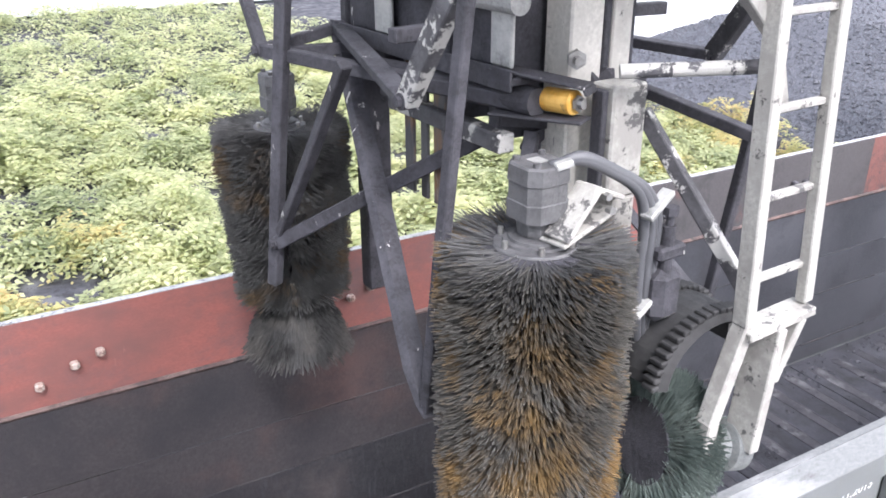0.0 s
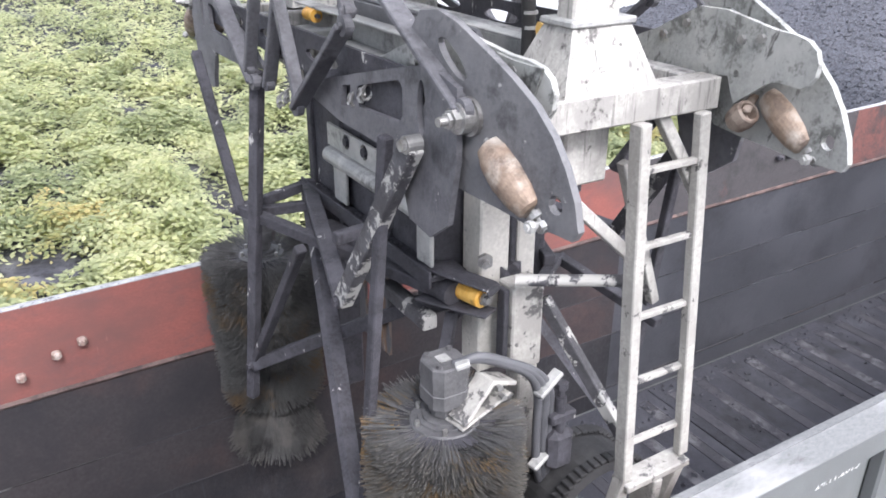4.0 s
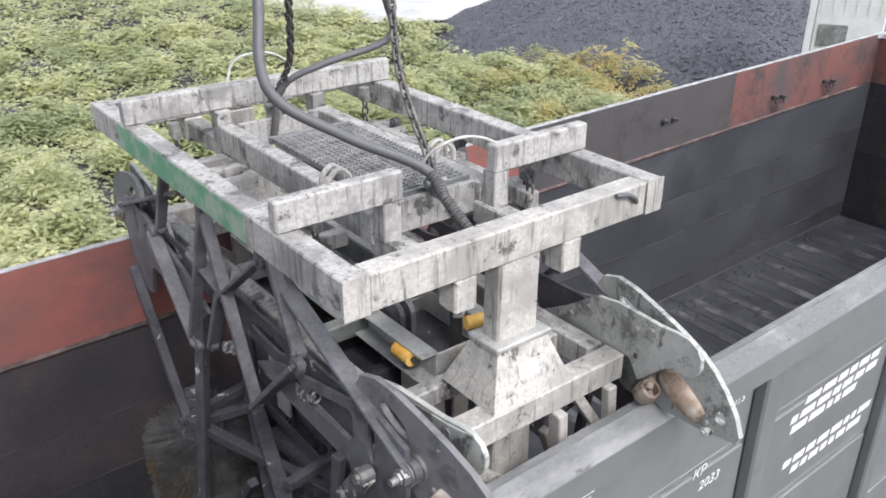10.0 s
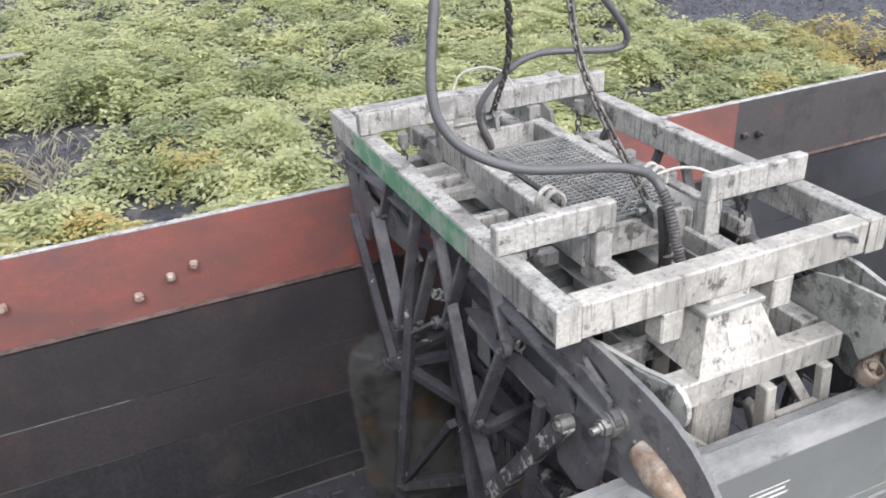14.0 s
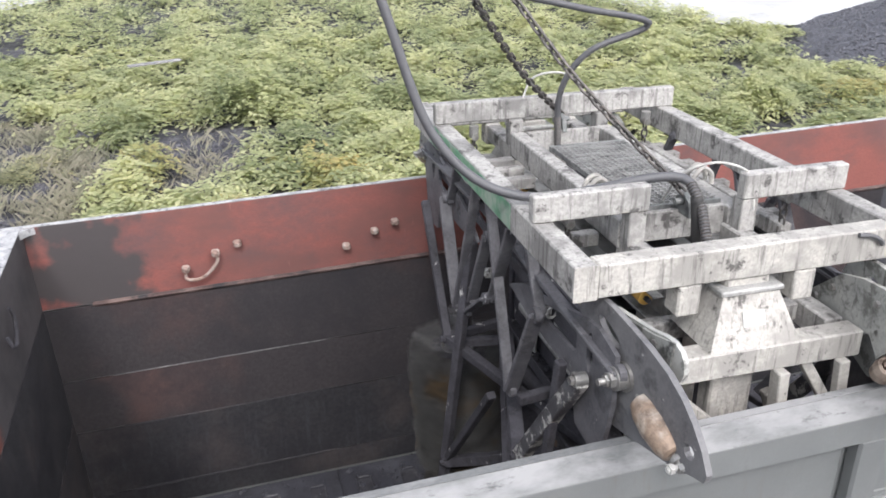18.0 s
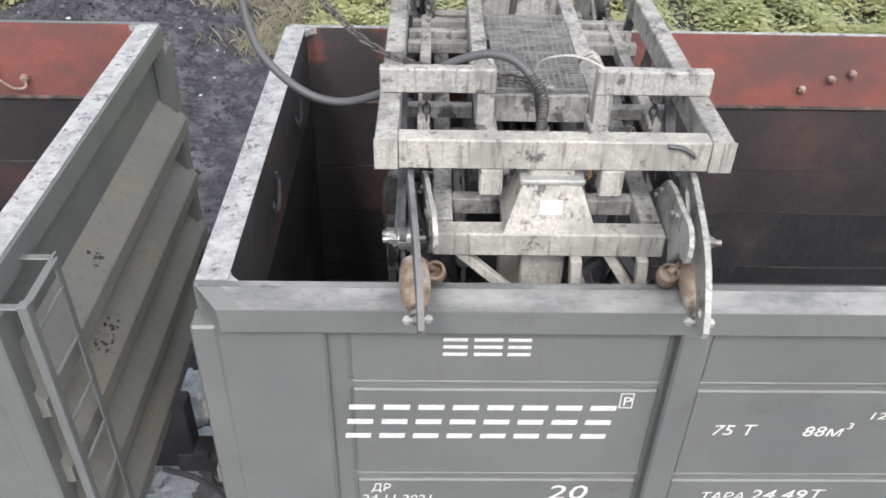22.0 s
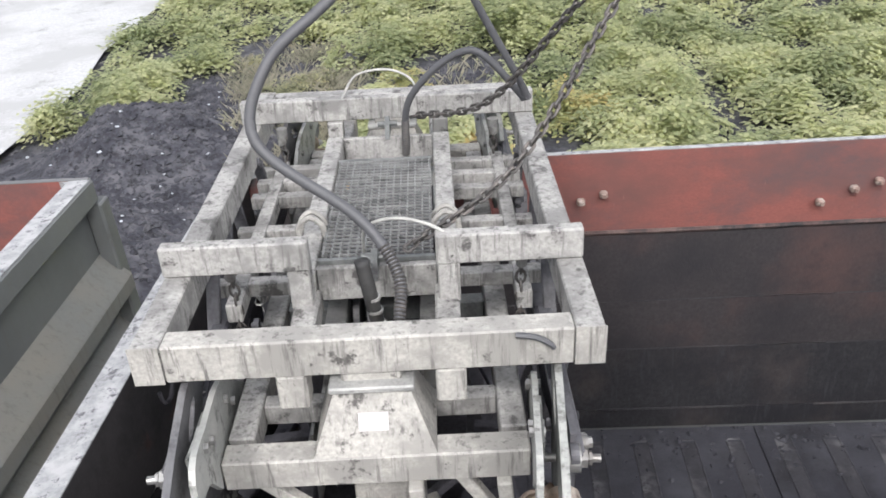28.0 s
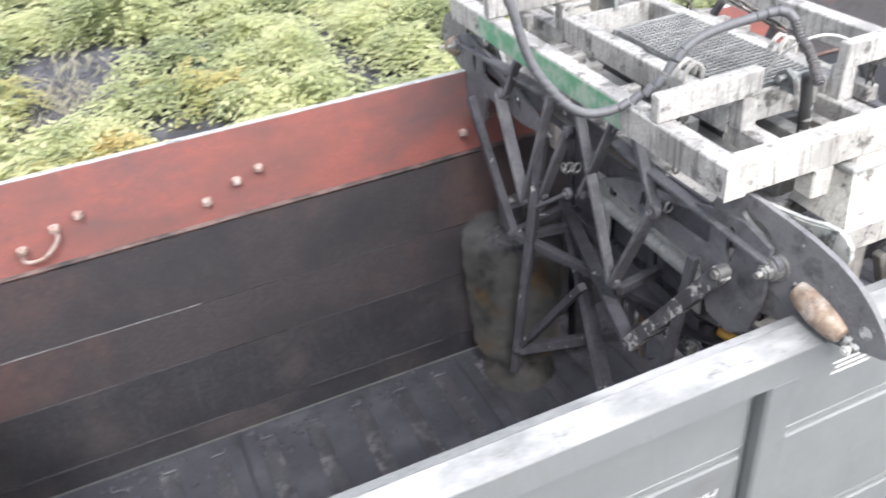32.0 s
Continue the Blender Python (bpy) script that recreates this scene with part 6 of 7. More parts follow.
# ---- shrubs, grass and rubble behind the wagons ----
def leaf_cloud(name, spots, leaves, leaflets, size, mat, label, seed, pieces=None):
    """Compound leaves on many shrubs, as one mesh. spots: x, y, height, radius."""
    rs = np.random.RandomState(seed)
    n = len(spots)
    sp = np.array(spots)
    m = leaves
    # a leaf's foot, its way outwards and its length
    ang = rs.uniform(0, 2 * np.pi, (n, m))
    rad = np.sqrt(rs.uniform(0, 1, (n, m)))
    dome = np.sqrt(1.02 - 0.80 * rad ** 2) + rs.normal(0, 0.05, (n, m))
    up = np.where(rs.uniform(0, 1, (n, m)) < 0.80, dome, rs.uniform(0, 0.8, (n, m)))
    bump = 1 + 0.35 * np.sin(ang * 3 + rs.uniform(0, 6, (n, 1)))
    foot = np.stack([sp[:, 0:1] + np.cos(ang) * rad * sp[:, 3:4] * bump, sp[:, 1:2] + np.sin(ang) * rad * sp[:, 3:4] * bump,
                     sp[:, 4:5] + up * sp[:, 2:3]], -1)
    out = ang + rs.uniform(-0.6, 0.6, (n, m))
    pitch = 0.30 - 0.65 * rad + rs.uniform(-0.22, 0.22, (n, m))
    way = np.stack([np.cos(out) * np.cos(pitch), np.sin(out) * np.cos(pitch), np.sin(pitch)], -1)
    side = np.stack([-np.sin(out), np.cos(out), 0 * out], -1)
    length = rs.uniform(0.7, 1.3, (n, m)) * size * 4.2
    quads = []
    k = leaflets
    for j in range(k):
        s = (j // 2 + 1) / (k // 2 + 1)
        sgn = 0 if j == k - 1 else (1 if j % 2 else -1)
        base = foot + way * (length * (s - 0.35))[..., None] - np.array([0, 0, 1]) * (length * 0.35 * s * s)[..., None]
        tilt = rs.uniform(-0.35, 0.35, (n, m))[..., None]
        d = (way * (0.45 if sgn else 1.0) + side * sgn * 0.9 + np.array([0, 0, 1]) * (tilt - 0.15))
        d /= np.linalg.norm(d, axis=-1, keepdims=True)
        w = np.cross(d, np.array([0, 0, 1.0]))
        w /= np.linalg.norm(w, axis=-1, keepdims=True) + 1e-6
        w = w + np.array([0, 0, 1]) * rs.uniform(-0.3, 0.3, (n, m))[..., None]
        ln = (rs.uniform(0.8, 1.25, (n, m)) * size)[..., None]
        quads.append(np.stack([base, base + d * ln * 0.45 + w * ln * 0.28, base + d * ln, base + d * ln * 0.45 - w * ln * 0.28], -2))
    q = np.concatenate([a.reshape(-1, 4, 3) for a in quads])
    me = bpy.data.meshes.new(name)
    v = q.reshape(-1, 3)
    me.vertices.add(len(v))
    me.vertices.foreach_set("co", v.ravel())
    nf = len(q)
    me.loops.add(nf * 4)
    me.loops.foreach_set("vertex_index", np.arange(nf * 4))
    me.polygons.add(nf)
    me.polygons.foreach_set("loop_start", np.arange(0, nf * 4, 4))
    me.update(calc_edges=True)
    me.validate()
    me.materials.append(mat)
    return tagged(new(name, me), label, "shrubs", kind="stuff")


def yard_edge(y):
    return float(np.interp(y, [8, 12, 14, 18, 22, 29, 34, 42], [-7.4, -7.5, -7.7, -8.6, -8.8, -8.3, -7.6, -2.0]))


def mound_left(y):
    return float(np.interp(y, [8, 12.7, 15.2, 16.5, 18.5], [-6.6, -6.2, -6.0, -5.2, -5.0]))


def mound_right(y):
    return float(np.interp(y, [8, 10, 13, 15.4, 18.5], [-2.5, -2.75, -3.5, -4.1, -5.2]))


def patch_right(y):
    return float(np.interp(y, [9, 12, 16, 18.5], [-1.9, -1.2, -1.2, -2.8]))


def bare(x, y):
    """How bare the ground is: 1 on paths, dirt and the heap's foot."""
    if heap_height(x, y) > -0.13 or (y > 20.8 and x > 18.4 - (y - 21) * 0.2) :
        return 1.0
    b = 0.0
    for cx, cy, rx, ry in ((2.0, 14.4, 0.55, 1.5), (0.95, 13.0, 1.05, 2.1)):
        b = max(b, 1.35 - math.hypot((x - cx) / rx, (y - cy) / ry))
    if mound_left(y) < x < mound_right(y) and y < 17.3 or (y < 9.3 and x < -0.8):
        b = 1.0
    elif mound_right(y) <= x < patch_right(y) and y < 18.6:
        b = max(b, 0.56)
    if x < yard_edge(y) or (x < -6.5 and y < 11.5):
        b = 1.0
    return b


rng = random.Random(11)
near, mid, far, yellow = [], [], [], []
y = 4.4
while y < 42:
    gap = 0.95 + 0.012 * y
    x = -11.5
    while x < 21 + y * 0.6:
        bx, by = x + rng.uniform(-0.45, 0.45), y + rng.uniform(-0.45, 0.45)
        x += gap
        patch = noise.noise((bx * 0.22, by * 0.22, 4.0))
        b = bare(bx, by)
        if rng.random() < b * 1.6 or rng.random() < 0.03:
            continue
        tall, wide = (0.70 + 0.55 * patch) * rng.uniform(0.7, 1.35), rng.uniform(0.45, 0.80)
        ycl = (0.75 if (15.0 < bx < 20.5 and 9 < by < 20) else 0.0) + (0.34 if -3 < bx < 3 and by < 16 else 0.03) + (0.25 if -1 < bx < 5 and 9 < by < 12.5 else 0)
        sort = (yellow if rng.random() < ycl * (0.6 + patch) else near) if by < 17 else mid if by < 25 else far
        for k in range(8 if by < 17 else 6 if by < 25 else 4):
            a, d = rng.uniform(0, 6.3), math.sqrt(rng.random())
            px, py = bx + math.cos(a) * d * wide, by + math.sin(a) * d * wide
            sort.append((px, py, tall * (1.0 - 0.55 * d * d) * rng.uniform(0.8, 1.1), rng.uniform(0.20, 0.34) * (1 if by < 25 else 1.5), ground_height(px, py) + 0.05))
    y += gap
weeds = []
for _ in range(300):
    py = rng.uniform(9.4, 16.5)
    px = mound_right(py) + rng.uniform(0.1, 1.0 if py < 13 else 2.2)
    if noise.noise((px * 0.8, py * 0.8, 2.5)) > -0.05:
        weeds.append((px, py, rng.uniform(0.10, 0.34), rng.uniform(0.12, 0.24), ground_height(px, py)))
leaf_cloud("shrubs", near, 17, 9, 0.134, LEAF, "dense green weedy shrubs with feathered leaves", 1)
leaf_cloud("yellowing_shrubs", yellow, 13, 9, 0.115, LEAF_Y, "yellowing weedy shrubs among the green ones", 2)
leaf_cloud("low_weeds", weeds, 12, 7, 0.070, WEED, "low grey-green weeds scattered over the coal dirt", 6)
leaf_cloud("shrubs_behind", mid, 15, 7, 0.155, LEAF, "green weedy shrubs farther into the field", 3)
leaf_cloud("shrubs_far", far, 12, 5, 0.19, LEAF, "pale green scrub at the field's far side", 4)

# stems under the near shrubs
verts, edges_ = [], []
bm = bmesh.new()
for x, y, h, r, z in near[:700]:
    for k in range(2):
        a = rng.uniform(0, 6.3)
        p, q = Vector((x, y, z - 0.1)), Vector((x + math.cos(a) * r * 0.5, y + math.sin(a) * r * 0.5, z + h * 0.8))
        w = Vector((0.008, 0, 0))
        bm.faces.new([bm.verts.new(v) for v in (p - w, p + w, q + w * 0.5, q - w * 0.5)])
tagged(mesh_object("shrub_stems", bm, DRY), "thin brown stems of the shrubs", "stems", kind="stuff")


def blades(name, spots, mat, label, seed, per=14, hgt=0.4):
    rs = random.Random(seed)
    verts, faces = [], []
    for x, y in spots:
        z = ground_height(x, y)
        for _ in range(per):
            a, h, l = rs.uniform(0, 6.3), hgt * rs.uniform(0.5, 1.2), rs.uniform(0.05, 0.3)
            px, py = x + rs.gauss(0, 0.22), y + rs.gauss(0, 0.22)
            c, s, b = math.cos(a), math.sin(a), len(verts)
            verts += [(px - s * 0.003, py + c * 0.003, z - 0.02), (px + s * 0.003, py - c * 0.003, z - 0.02), (px + c * l * 0.4, py + s * l * 0.4, z + h * 0.65), (px + c * l, py + s * l, z + h)]
            faces += [(b, b + 1, b + 2), (b + 1, b + 3, b + 2)]
    me = bpy.data.meshes.new(name)
    me.from_pydata(verts, [], faces)
    me.materials.append(mat)
    tagged(new(name, me), label, "grass", kind="stuff")


spots = []
for _ in range(800):
    y = rng.uniform(9.0, 18)
    x = mound_right(y) + rng.uniform(-0.1, 1.0) * (patch_right(y) - mound_right(y))
    if noise.noise((x * 0.9, y * 0.9, 9)) > 0.02:
        spots.append((x, y))
for _ in range(40):
    spots.append((rng.gauss(1.0, 0.6), rng.gauss(13.3, 1.1)))
blades("dry_grass", spots, DRY, "dry yellow-grey grass tufts on the coal dirt", 3, 10, 0.24)

# lumps of coal and stone on the dirt
verts, faces = [], []
for _ in range(15000):
    x, y = (rng.gauss(-4.3, 1.5), rng.uniform(2.3, 16)) if _ % 9 else (rng.gauss(0.9, 0.6), rng.gauss(13.3, 1.3))
    z, r = ground_height(x, y), 0.012 + 0.075 * rng.random() ** 3
    b = len(verts)
    for k in ((1, 0, 0), (-1, 0, 0), (0, 1, 0), (0, -1, 0), (0, 0, 1), (0, 0, -1)):
        verts.append((x + r * (k[0] + rng.uniform(-.3, .3)), y + r * (k[1] + rng.uniform(-.3, .3)), z + r * (k[2] * 0.7 + rng.uniform(-.2, .2))))
    faces += [(b + i, b + j, b + k) for i, j, k in ((0, 2, 4), (2, 1, 4), (1, 3, 4), (3, 0, 4), (2, 0, 5), (1, 2, 5), (3, 1, 5), (0, 3, 5))]
me = bpy.data.meshes.new("rubble")
me.from_pydata(verts, [], faces)
me.materials.append(SOIL)
tagged(new("rubble", me), "loose coal and stone rubble on the dirt", "rubble", kind="stuff")
# pale scraps among the coal dirt
verts, faces = [], []
for _ in range(90):
    x, y = rng.gauss(-4.6, 1.3), rng.uniform(6, 15)
    z, r = ground_height(x, y) + 0.02, rng.uniform(0.015, 0.045)
    b = len(verts)
    for k in ((1, 0, 0), (-1, 0, 0), (0, 1, 0), (0, -1, 0), (0, 0, 1), (0, 0, -1)):
        verts.append((x + r * (k[0] + rng.uniform(-.4, .4)), y + r * (k[1] + rng.uniform(-.4, .4)), z + r * (k[2] * 0.5 + rng.uniform(-.2, .2))))
    faces += [(b + i, b + j, b + k) for i, j, k in ((0, 2, 4), (2, 1, 4), (1, 3, 4), (3, 0, 4), (2, 0, 5), (1, 2, 5), (3, 1, 5), (0, 3, 5))]
me = bpy.data.meshes.new("pale_scraps")
me.from_pydata(verts, [], faces)
me.materials.append(LITTER)
tagged(new("pale_scraps", me), "small pale scraps and stones on the coal dirt", "scraps", kind="stuff")
# a pale plank lying among the shrubs
plank = new_box(-0.7, 0.7, -0.09, 0.09, 0, 0.05, 0.008)
pk = tagged(mesh_object("plank", plank, BALLAST), "weathered grey plank lying among the shrubs", "plank")
pk.matrix_basis = pose(-0.2, 20.2, 0.75, 0, 0, 12)
# a pale boulder half hidden in the shrubs
bm = bmesh.new()
bmesh.ops.create_icosphere(bm, subdivisions=3, radius=0.6)
for v in bm.verts:
    v.co *= 0.85 + 0.3 * noise.noise(v.co * 1.6)
    v.co.z *= 0.75
rock = tagged(mesh_object("boulder", bm, BALLAST_PALE), "pale grey boulder half hidden among the shrubs", "boulder")
rock.matrix_basis = pose(-6.2, 22.8, 0.62, 0, 0, 30)
# crumpled pale plastic litter between the wagons
for seed, (x, y, z), size, turn in ((1, (-1.48, 1.35, 0.20), 0.36, 20), (2, (-1.36, 0.40, 0.18), 0.26, 75), (3, (-0.55, -0.75, 0.16), 0.24, 0), (4, (-1.15, 0.85, 0.15), 0.18, 140)):
    bm = bmesh.new()
    bmesh.ops.create_icosphere(bm, subdivisions=4, radius=size)
    for v in bm.verts:
        q = v.co / size
        v.co *= 0.85 + 0.40 * abs(noise.noise(q * 2.2 + Vector((seed, 0, 0)))) + 0.28 * abs(noise.noise(q * 6.0 + Vector((0, seed, 0))))
        v.co.z *= 0.45
    lit = tagged(mesh_object("plastic_litter", bm, LITTER), "crumpled pale plastic sheet on the ballast between wagons", "litter", "litter between the wagons")
    lit.matrix_basis = pose(x, y, z, 0, 0, turn)
# coal left over on the wagon's floor, thickest along the wall
verts, faces = [], []
for _ in range(1500):
    x = rng.uniform(0.3, 11.8)
    y = 1.41 - abs(rng.gauss(0, 0.28)) if _ % 4 else rng.uniform(-1.3, 1.3)
    z, r = FLOOR_Z + 0.008, 0.006 + 0.028 * rng.random() ** 4
    b = len(verts)
    for k in ((1, 0, 0), (-1, 0, 0), (0, 1, 0), (0, -1, 0), (0, 0, 1), (0, 0, -1)):
        verts.append((x + r * (k[0] + rng.uniform(-.3, .3)), y + r * (k[1] + rng.uniform(-.3, .3)), z + r * (k[2] * 0.7 + rng.uniform(-.2, .2))))
    faces += [(b + i, b + j, b + k) for i, j, k in ((0, 2, 4), (2, 1, 4), (1, 3, 4), (3, 0, 4), (2, 0, 5), (1, 2, 5), (3, 1, 5), (0, 3, 5))]
me = bpy.data.meshes.new("coal_residue")
me.from_pydata(verts, [], faces)
me.materials.append(FLOOR_M)
tagged(new("coal_residue", me), "scattered coal crumbs left on the wagon floor", "coal", kind="stuff")
# crumbs of coal left on the second wagon's end ribs
rng = random.Random(21)
verts, faces = [], []
for k in range(46):
    z, y0 = ((3.19, -0.42), (2.69, -0.62), (2.69, -0.50))[k % 3]
    y, u, r = y0 + rng.gauss(0, 0.05), rng.uniform(0.10, 0.17), 0.004 + 0.016 * rng.random() ** 2
    x, zz = -1.18 + u, z + 0.20 - (u - 0.05) * 1.09
    b = len(verts)
    for k in ((1, 0, 0), (-1, 0, 0), (0, 1, 0), (0, -1, 0), (0, 0, 1), (0, 0, -1)):
        verts.append((x + r * (k[0] + rng.uniform(-.3, .3)), y + r * (k[1] + rng.uniform(-.3, .3)), zz + r * (k[2] + rng.uniform(-.2, .2))))
    faces += [(b + i, b + j, b + k) for i, j, k in ((0, 2, 4), (2, 1, 4), (1, 3, 4), (3, 0, 4), (2, 0, 5), (1, 2, 5), (3, 1, 5), (0, 3, 5))]
me = bpy.data.meshes.new("coal_crumbs")
me.from_pydata(verts, [], faces)
me.materials.append(COAL_METAL)
tagged(new("coal_crumbs", me), "crumbs of black coal on the wagon's end ribs", "coal", kind="stuff")

# ---- chains and hoses of the hoist: rigid links that follow moving curves ----
# Each curve is given in the upper frame's space at some times, from its fixing point upwards.
CHAIN_FRONT = {}
CHAIN_FRONT[7.5] = [(0.03, -0.43, 0.23), (0.20, -0.15, 0.41)]
CHAIN_FRONT[9] = [(0.05, -0.43, 0.29), (0.23, -0.15, 0.44)]
CHAIN_FRONT[11] = [(0.03, -0.43, 0.42), (0.16, -0.15, 0.81)]
CHAIN_FRONT[13] = [(-0.09, -0.43, 0.54), (0.04, -0.15, 0.93)]
CHAIN_FRONT[15.5] = [(-0.23, -0.43, 0.45), (-0.26, -0.15, 0.72)]
CHAIN_FRONT[17.5] = [(-0.37, -0.43, 0.46), (-0.54, -0.15, 0.77)]
CHAIN_FRONT[19] = [(-0.47, -0.43, 0.47), (-0.77, -0.15, 0.83)]
CHAIN_FRONT[20] = [(-0.57, -0.43, 0.34), (-0.87, -0.15, 0.77)]
CHAIN_FRONT[21] = [(-0.69, -0.43, 0.04), (-1.10, -0.15, 0.39)]
CHAIN_FRONT[23] = [(-0.76, -0.43, -0.01), (-1.30, -0.15, 0.23)]
CHAIN_FRONT[24.5] = [(-0.82, -0.43, -0.01), (-1.16, -0.15, 0.23)]
CHAIN_FRONT[26] = [(-0.18, -0.43, 0.18), (-0.19, -0.15, 0.69)]
CHAIN_FRONT[28.5] = [(0.50, -0.43, 0.21), (0.96, -0.15, 0.74)]
CHAIN_FRONT[29.3] = [(0.45, -0.43, 0.21), (0.65, -0.15, 0.74)]
CHAIN_FRONT[30] = [(0.17, -0.43, 0.30), (0.16, -0.15, 0.71)]
CHAIN_FRONT[31] = [(-0.43, -0.43, 0.13), (-0.61, -0.15, 0.40)]
CHAIN_FRONT[32] = [(-0.54, -0.43, 0.30), (-0.56, -0.15, 0.40)]
CHAIN_BACK = {}
CHAIN_BACK[7.5] = [(-0.05, 0.39, 0.15), (-0.19, 0.10, 0.41)]
CHAIN_BACK[9] = [(-0.04, 0.39, 0.18), (-0.18, 0.10, 0.46)]
CHAIN_BACK[11] = [(-0.03, 0.39, 0.38), (-0.15, 0.10, 0.81)]
CHAIN_BACK[13] = [(0.03, 0.39, 0.47), (-0.07, 0.10, 0.91)]
CHAIN_BACK[15.5] = [(-0.21, 0.39, 0.28), (-0.49, 0.10, 0.72)]
CHAIN_BACK[17.5] = [(-0.33, 0.39, 0.33), (-0.67, 0.10, 0.75)]
CHAIN_BACK[19] = [(-0.44, 0.39, 0.38), (-0.85, 0.10, 0.79)]
CHAIN_BACK[20] = [(-0.42, 0.39, 0.48), (-0.65, 0.10, 0.77)]
CHAIN_BACK[21] = [(-0.36, 0.39, 0.11), (-0.55, 0.10, 0.32)]
CHAIN_BACK[23] = [(-0.17, 0.39, 0.02), (-0.26, 0.10, 0.21)]
CHAIN_BACK[24.5] = [(-0.58, 0.39, -0.12), (-1.01, 0.10, 0.24)]
CHAIN_BACK[26] = [(-0.15, 0.39, 0.22), (-0.19, 0.10, 0.62)]
CHAIN_BACK[28.5] = [(0.44, 0.39, 0.18), (0.84, 0.10, 0.69)]
CHAIN_BACK[29.3] = [(0.46, 0.39, -0.03), (0.63, 0.10, 0.69)]
CHAIN_BACK[30] = [(0.27, 0.39, -0.12), (0.28, 0.10, 0.50)]
CHAIN_BACK[31] = [(-0.13, 0.39, 0.13), (-0.39, 0.10, 0.38)]
CHAIN_BACK[32] = [(-0.06, 0.39, 0.12), (-0.46, 0.10, 0.38)]
HOSE_FRONT = {}
HOSE_FRONT[7.5] = [(-0.05, -0.85, -0.02), (-0.08, -0.73, 0.04), (-0.26, -0.60, 0.20), (-0.43, -0.48, 0.37), (-0.43, -0.35, 0.48)]
HOSE_FRONT[9] = [(-0.07, -0.85, -0.05), (-0.10, -0.73, 0.06), (-0.30, -0.60, 0.23), (-0.49, -0.48, 0.41), (-0.48, -0.35, 0.55)]
HOSE_FRONT[11] = [(-0.03, -0.85, 0.00), (-0.03, -0.73, 0.08), (-0.39, -0.60, 0.22), (-0.66, -0.48, 0.41), (-0.56, -0.35, 0.88)]
HOSE_FRONT[13] = [(-0.05, -0.85, 0.17), (-0.13, -0.73, 0.23), (-0.56, -0.60, 0.31), (-0.76, -0.48, 0.50), (-0.61, -0.35, 1.00)]
HOSE_FRONT[15.5] = [(-0.04, -0.85, 0.09), (-0.13, -0.73, 0.16), (-0.64, -0.60, 0.17), (-0.95, -0.48, 0.42), (-1.02, -0.35, 0.84)]
HOSE_FRONT[17.5] = [(-0.02, -0.85, 0.05), (-0.08, -0.73, 0.11), (-0.68, -0.60, 0.05), (-1.03, -0.48, 0.29), (-1.25, -0.35, 0.86)]
HOSE_FRONT[19] = [(-0.04, -0.85, 0.06), (-0.18, -0.73, 0.14), (-0.84, -0.60, 0.03), (-1.18, -0.48, 0.29), (-1.31, -0.35, 0.89)]
HOSE_FRONT[20] = [(-0.10, -0.85, 0.19), (-0.25, -0.73, 0.30), (-0.85, -0.60, 0.19), (-1.20, -0.48, 0.34), (-1.49, -0.35, 0.82)]
HOSE_FRONT[21] = [(-0.03, -0.85, 0.04), (-0.24, -0.73, 0.15), (-0.88, -0.60, -0.11), (-1.30, -0.48, 0.02), (-1.45, -0.35, 0.45)]
HOSE_FRONT[23] = [(-0.04, -0.85, 0.06), (-0.33, -0.73, 0.17), (-1.01, -0.60, -0.20), (-1.36, -0.48, 0.00), (-1.47, -0.35, 0.30)]
HOSE_FRONT[24.5] = [(-0.03, -0.85, 0.04), (-0.31, -0.73, 0.18), (-1.05, -0.60, -0.17), (-1.39, -0.48, 0.06), (-1.47, -0.35, 0.37)]
HOSE_FRONT[26] = [(-0.03, -0.85, 0.07), (-0.22, -0.73, 0.16), (-0.73, -0.60, 0.16), (-0.95, -0.48, 0.42), (-0.94, -0.35, 0.72)]
HOSE_FRONT[28.5] = [(-0.03, -0.85, -0.01), (-0.16, -0.73, 0.17), (-0.49, -0.60, 0.45), (-0.40, -0.48, 0.70), (-0.18, -0.35, 0.84)]
HOSE_FRONT[29.3] = [(-0.01, -0.85, -0.00), (-0.14, -0.73, 0.21), (-0.43, -0.60, 0.24), (-0.32, -0.48, 0.52), (-0.08, -0.35, 0.84)]
HOSE_FRONT[30] = [(-0.01, -0.85, -0.01), (-0.19, -0.73, 0.19), (-0.57, -0.60, 0.09), (-0.56, -0.48, 0.47), (-0.44, -0.35, 0.80)]
HOSE_FRONT[31] = [(-0.04, -0.85, 0.06), (-0.17, -0.73, 0.16), (-0.51, -0.60, 0.04), (-0.81, -0.48, 0.30), (-1.14, -0.35, 0.53)]
HOSE_FRONT[32] = [(-0.02, -0.85, 0.01), (-0.11, -0.73, 0.13), (-0.84, -0.60, -0.03), (-1.25, -0.48, 0.10), (-1.47, -0.35, 0.54)]
HOSE_BACK = {}
HOSE_BACK[7.5] = [(-0.01, 0.54, 0.18), (0.11, 0.46, 0.23), (0.30, 0.38, 0.20), (0.38, 0.30, 0.34)]
HOSE_BACK[9] = [(0.03, 0.54, 0.09), (0.12, 0.46, 0.19), (0.36, 0.38, 0.24), (0.44, 0.30, 0.36)]
HOSE_BACK[11] = [(-0.04, 0.54, 0.14), (0.27, 0.46, 0.25), (0.71, 0.38, 0.40), (0.48, 0.30, 0.74)]
HOSE_BACK[13] = [(-0.12, 0.54, 0.15), (0.20, 0.46, 0.36), (0.73, 0.38, 0.29), (0.36, 0.30, 0.85)]
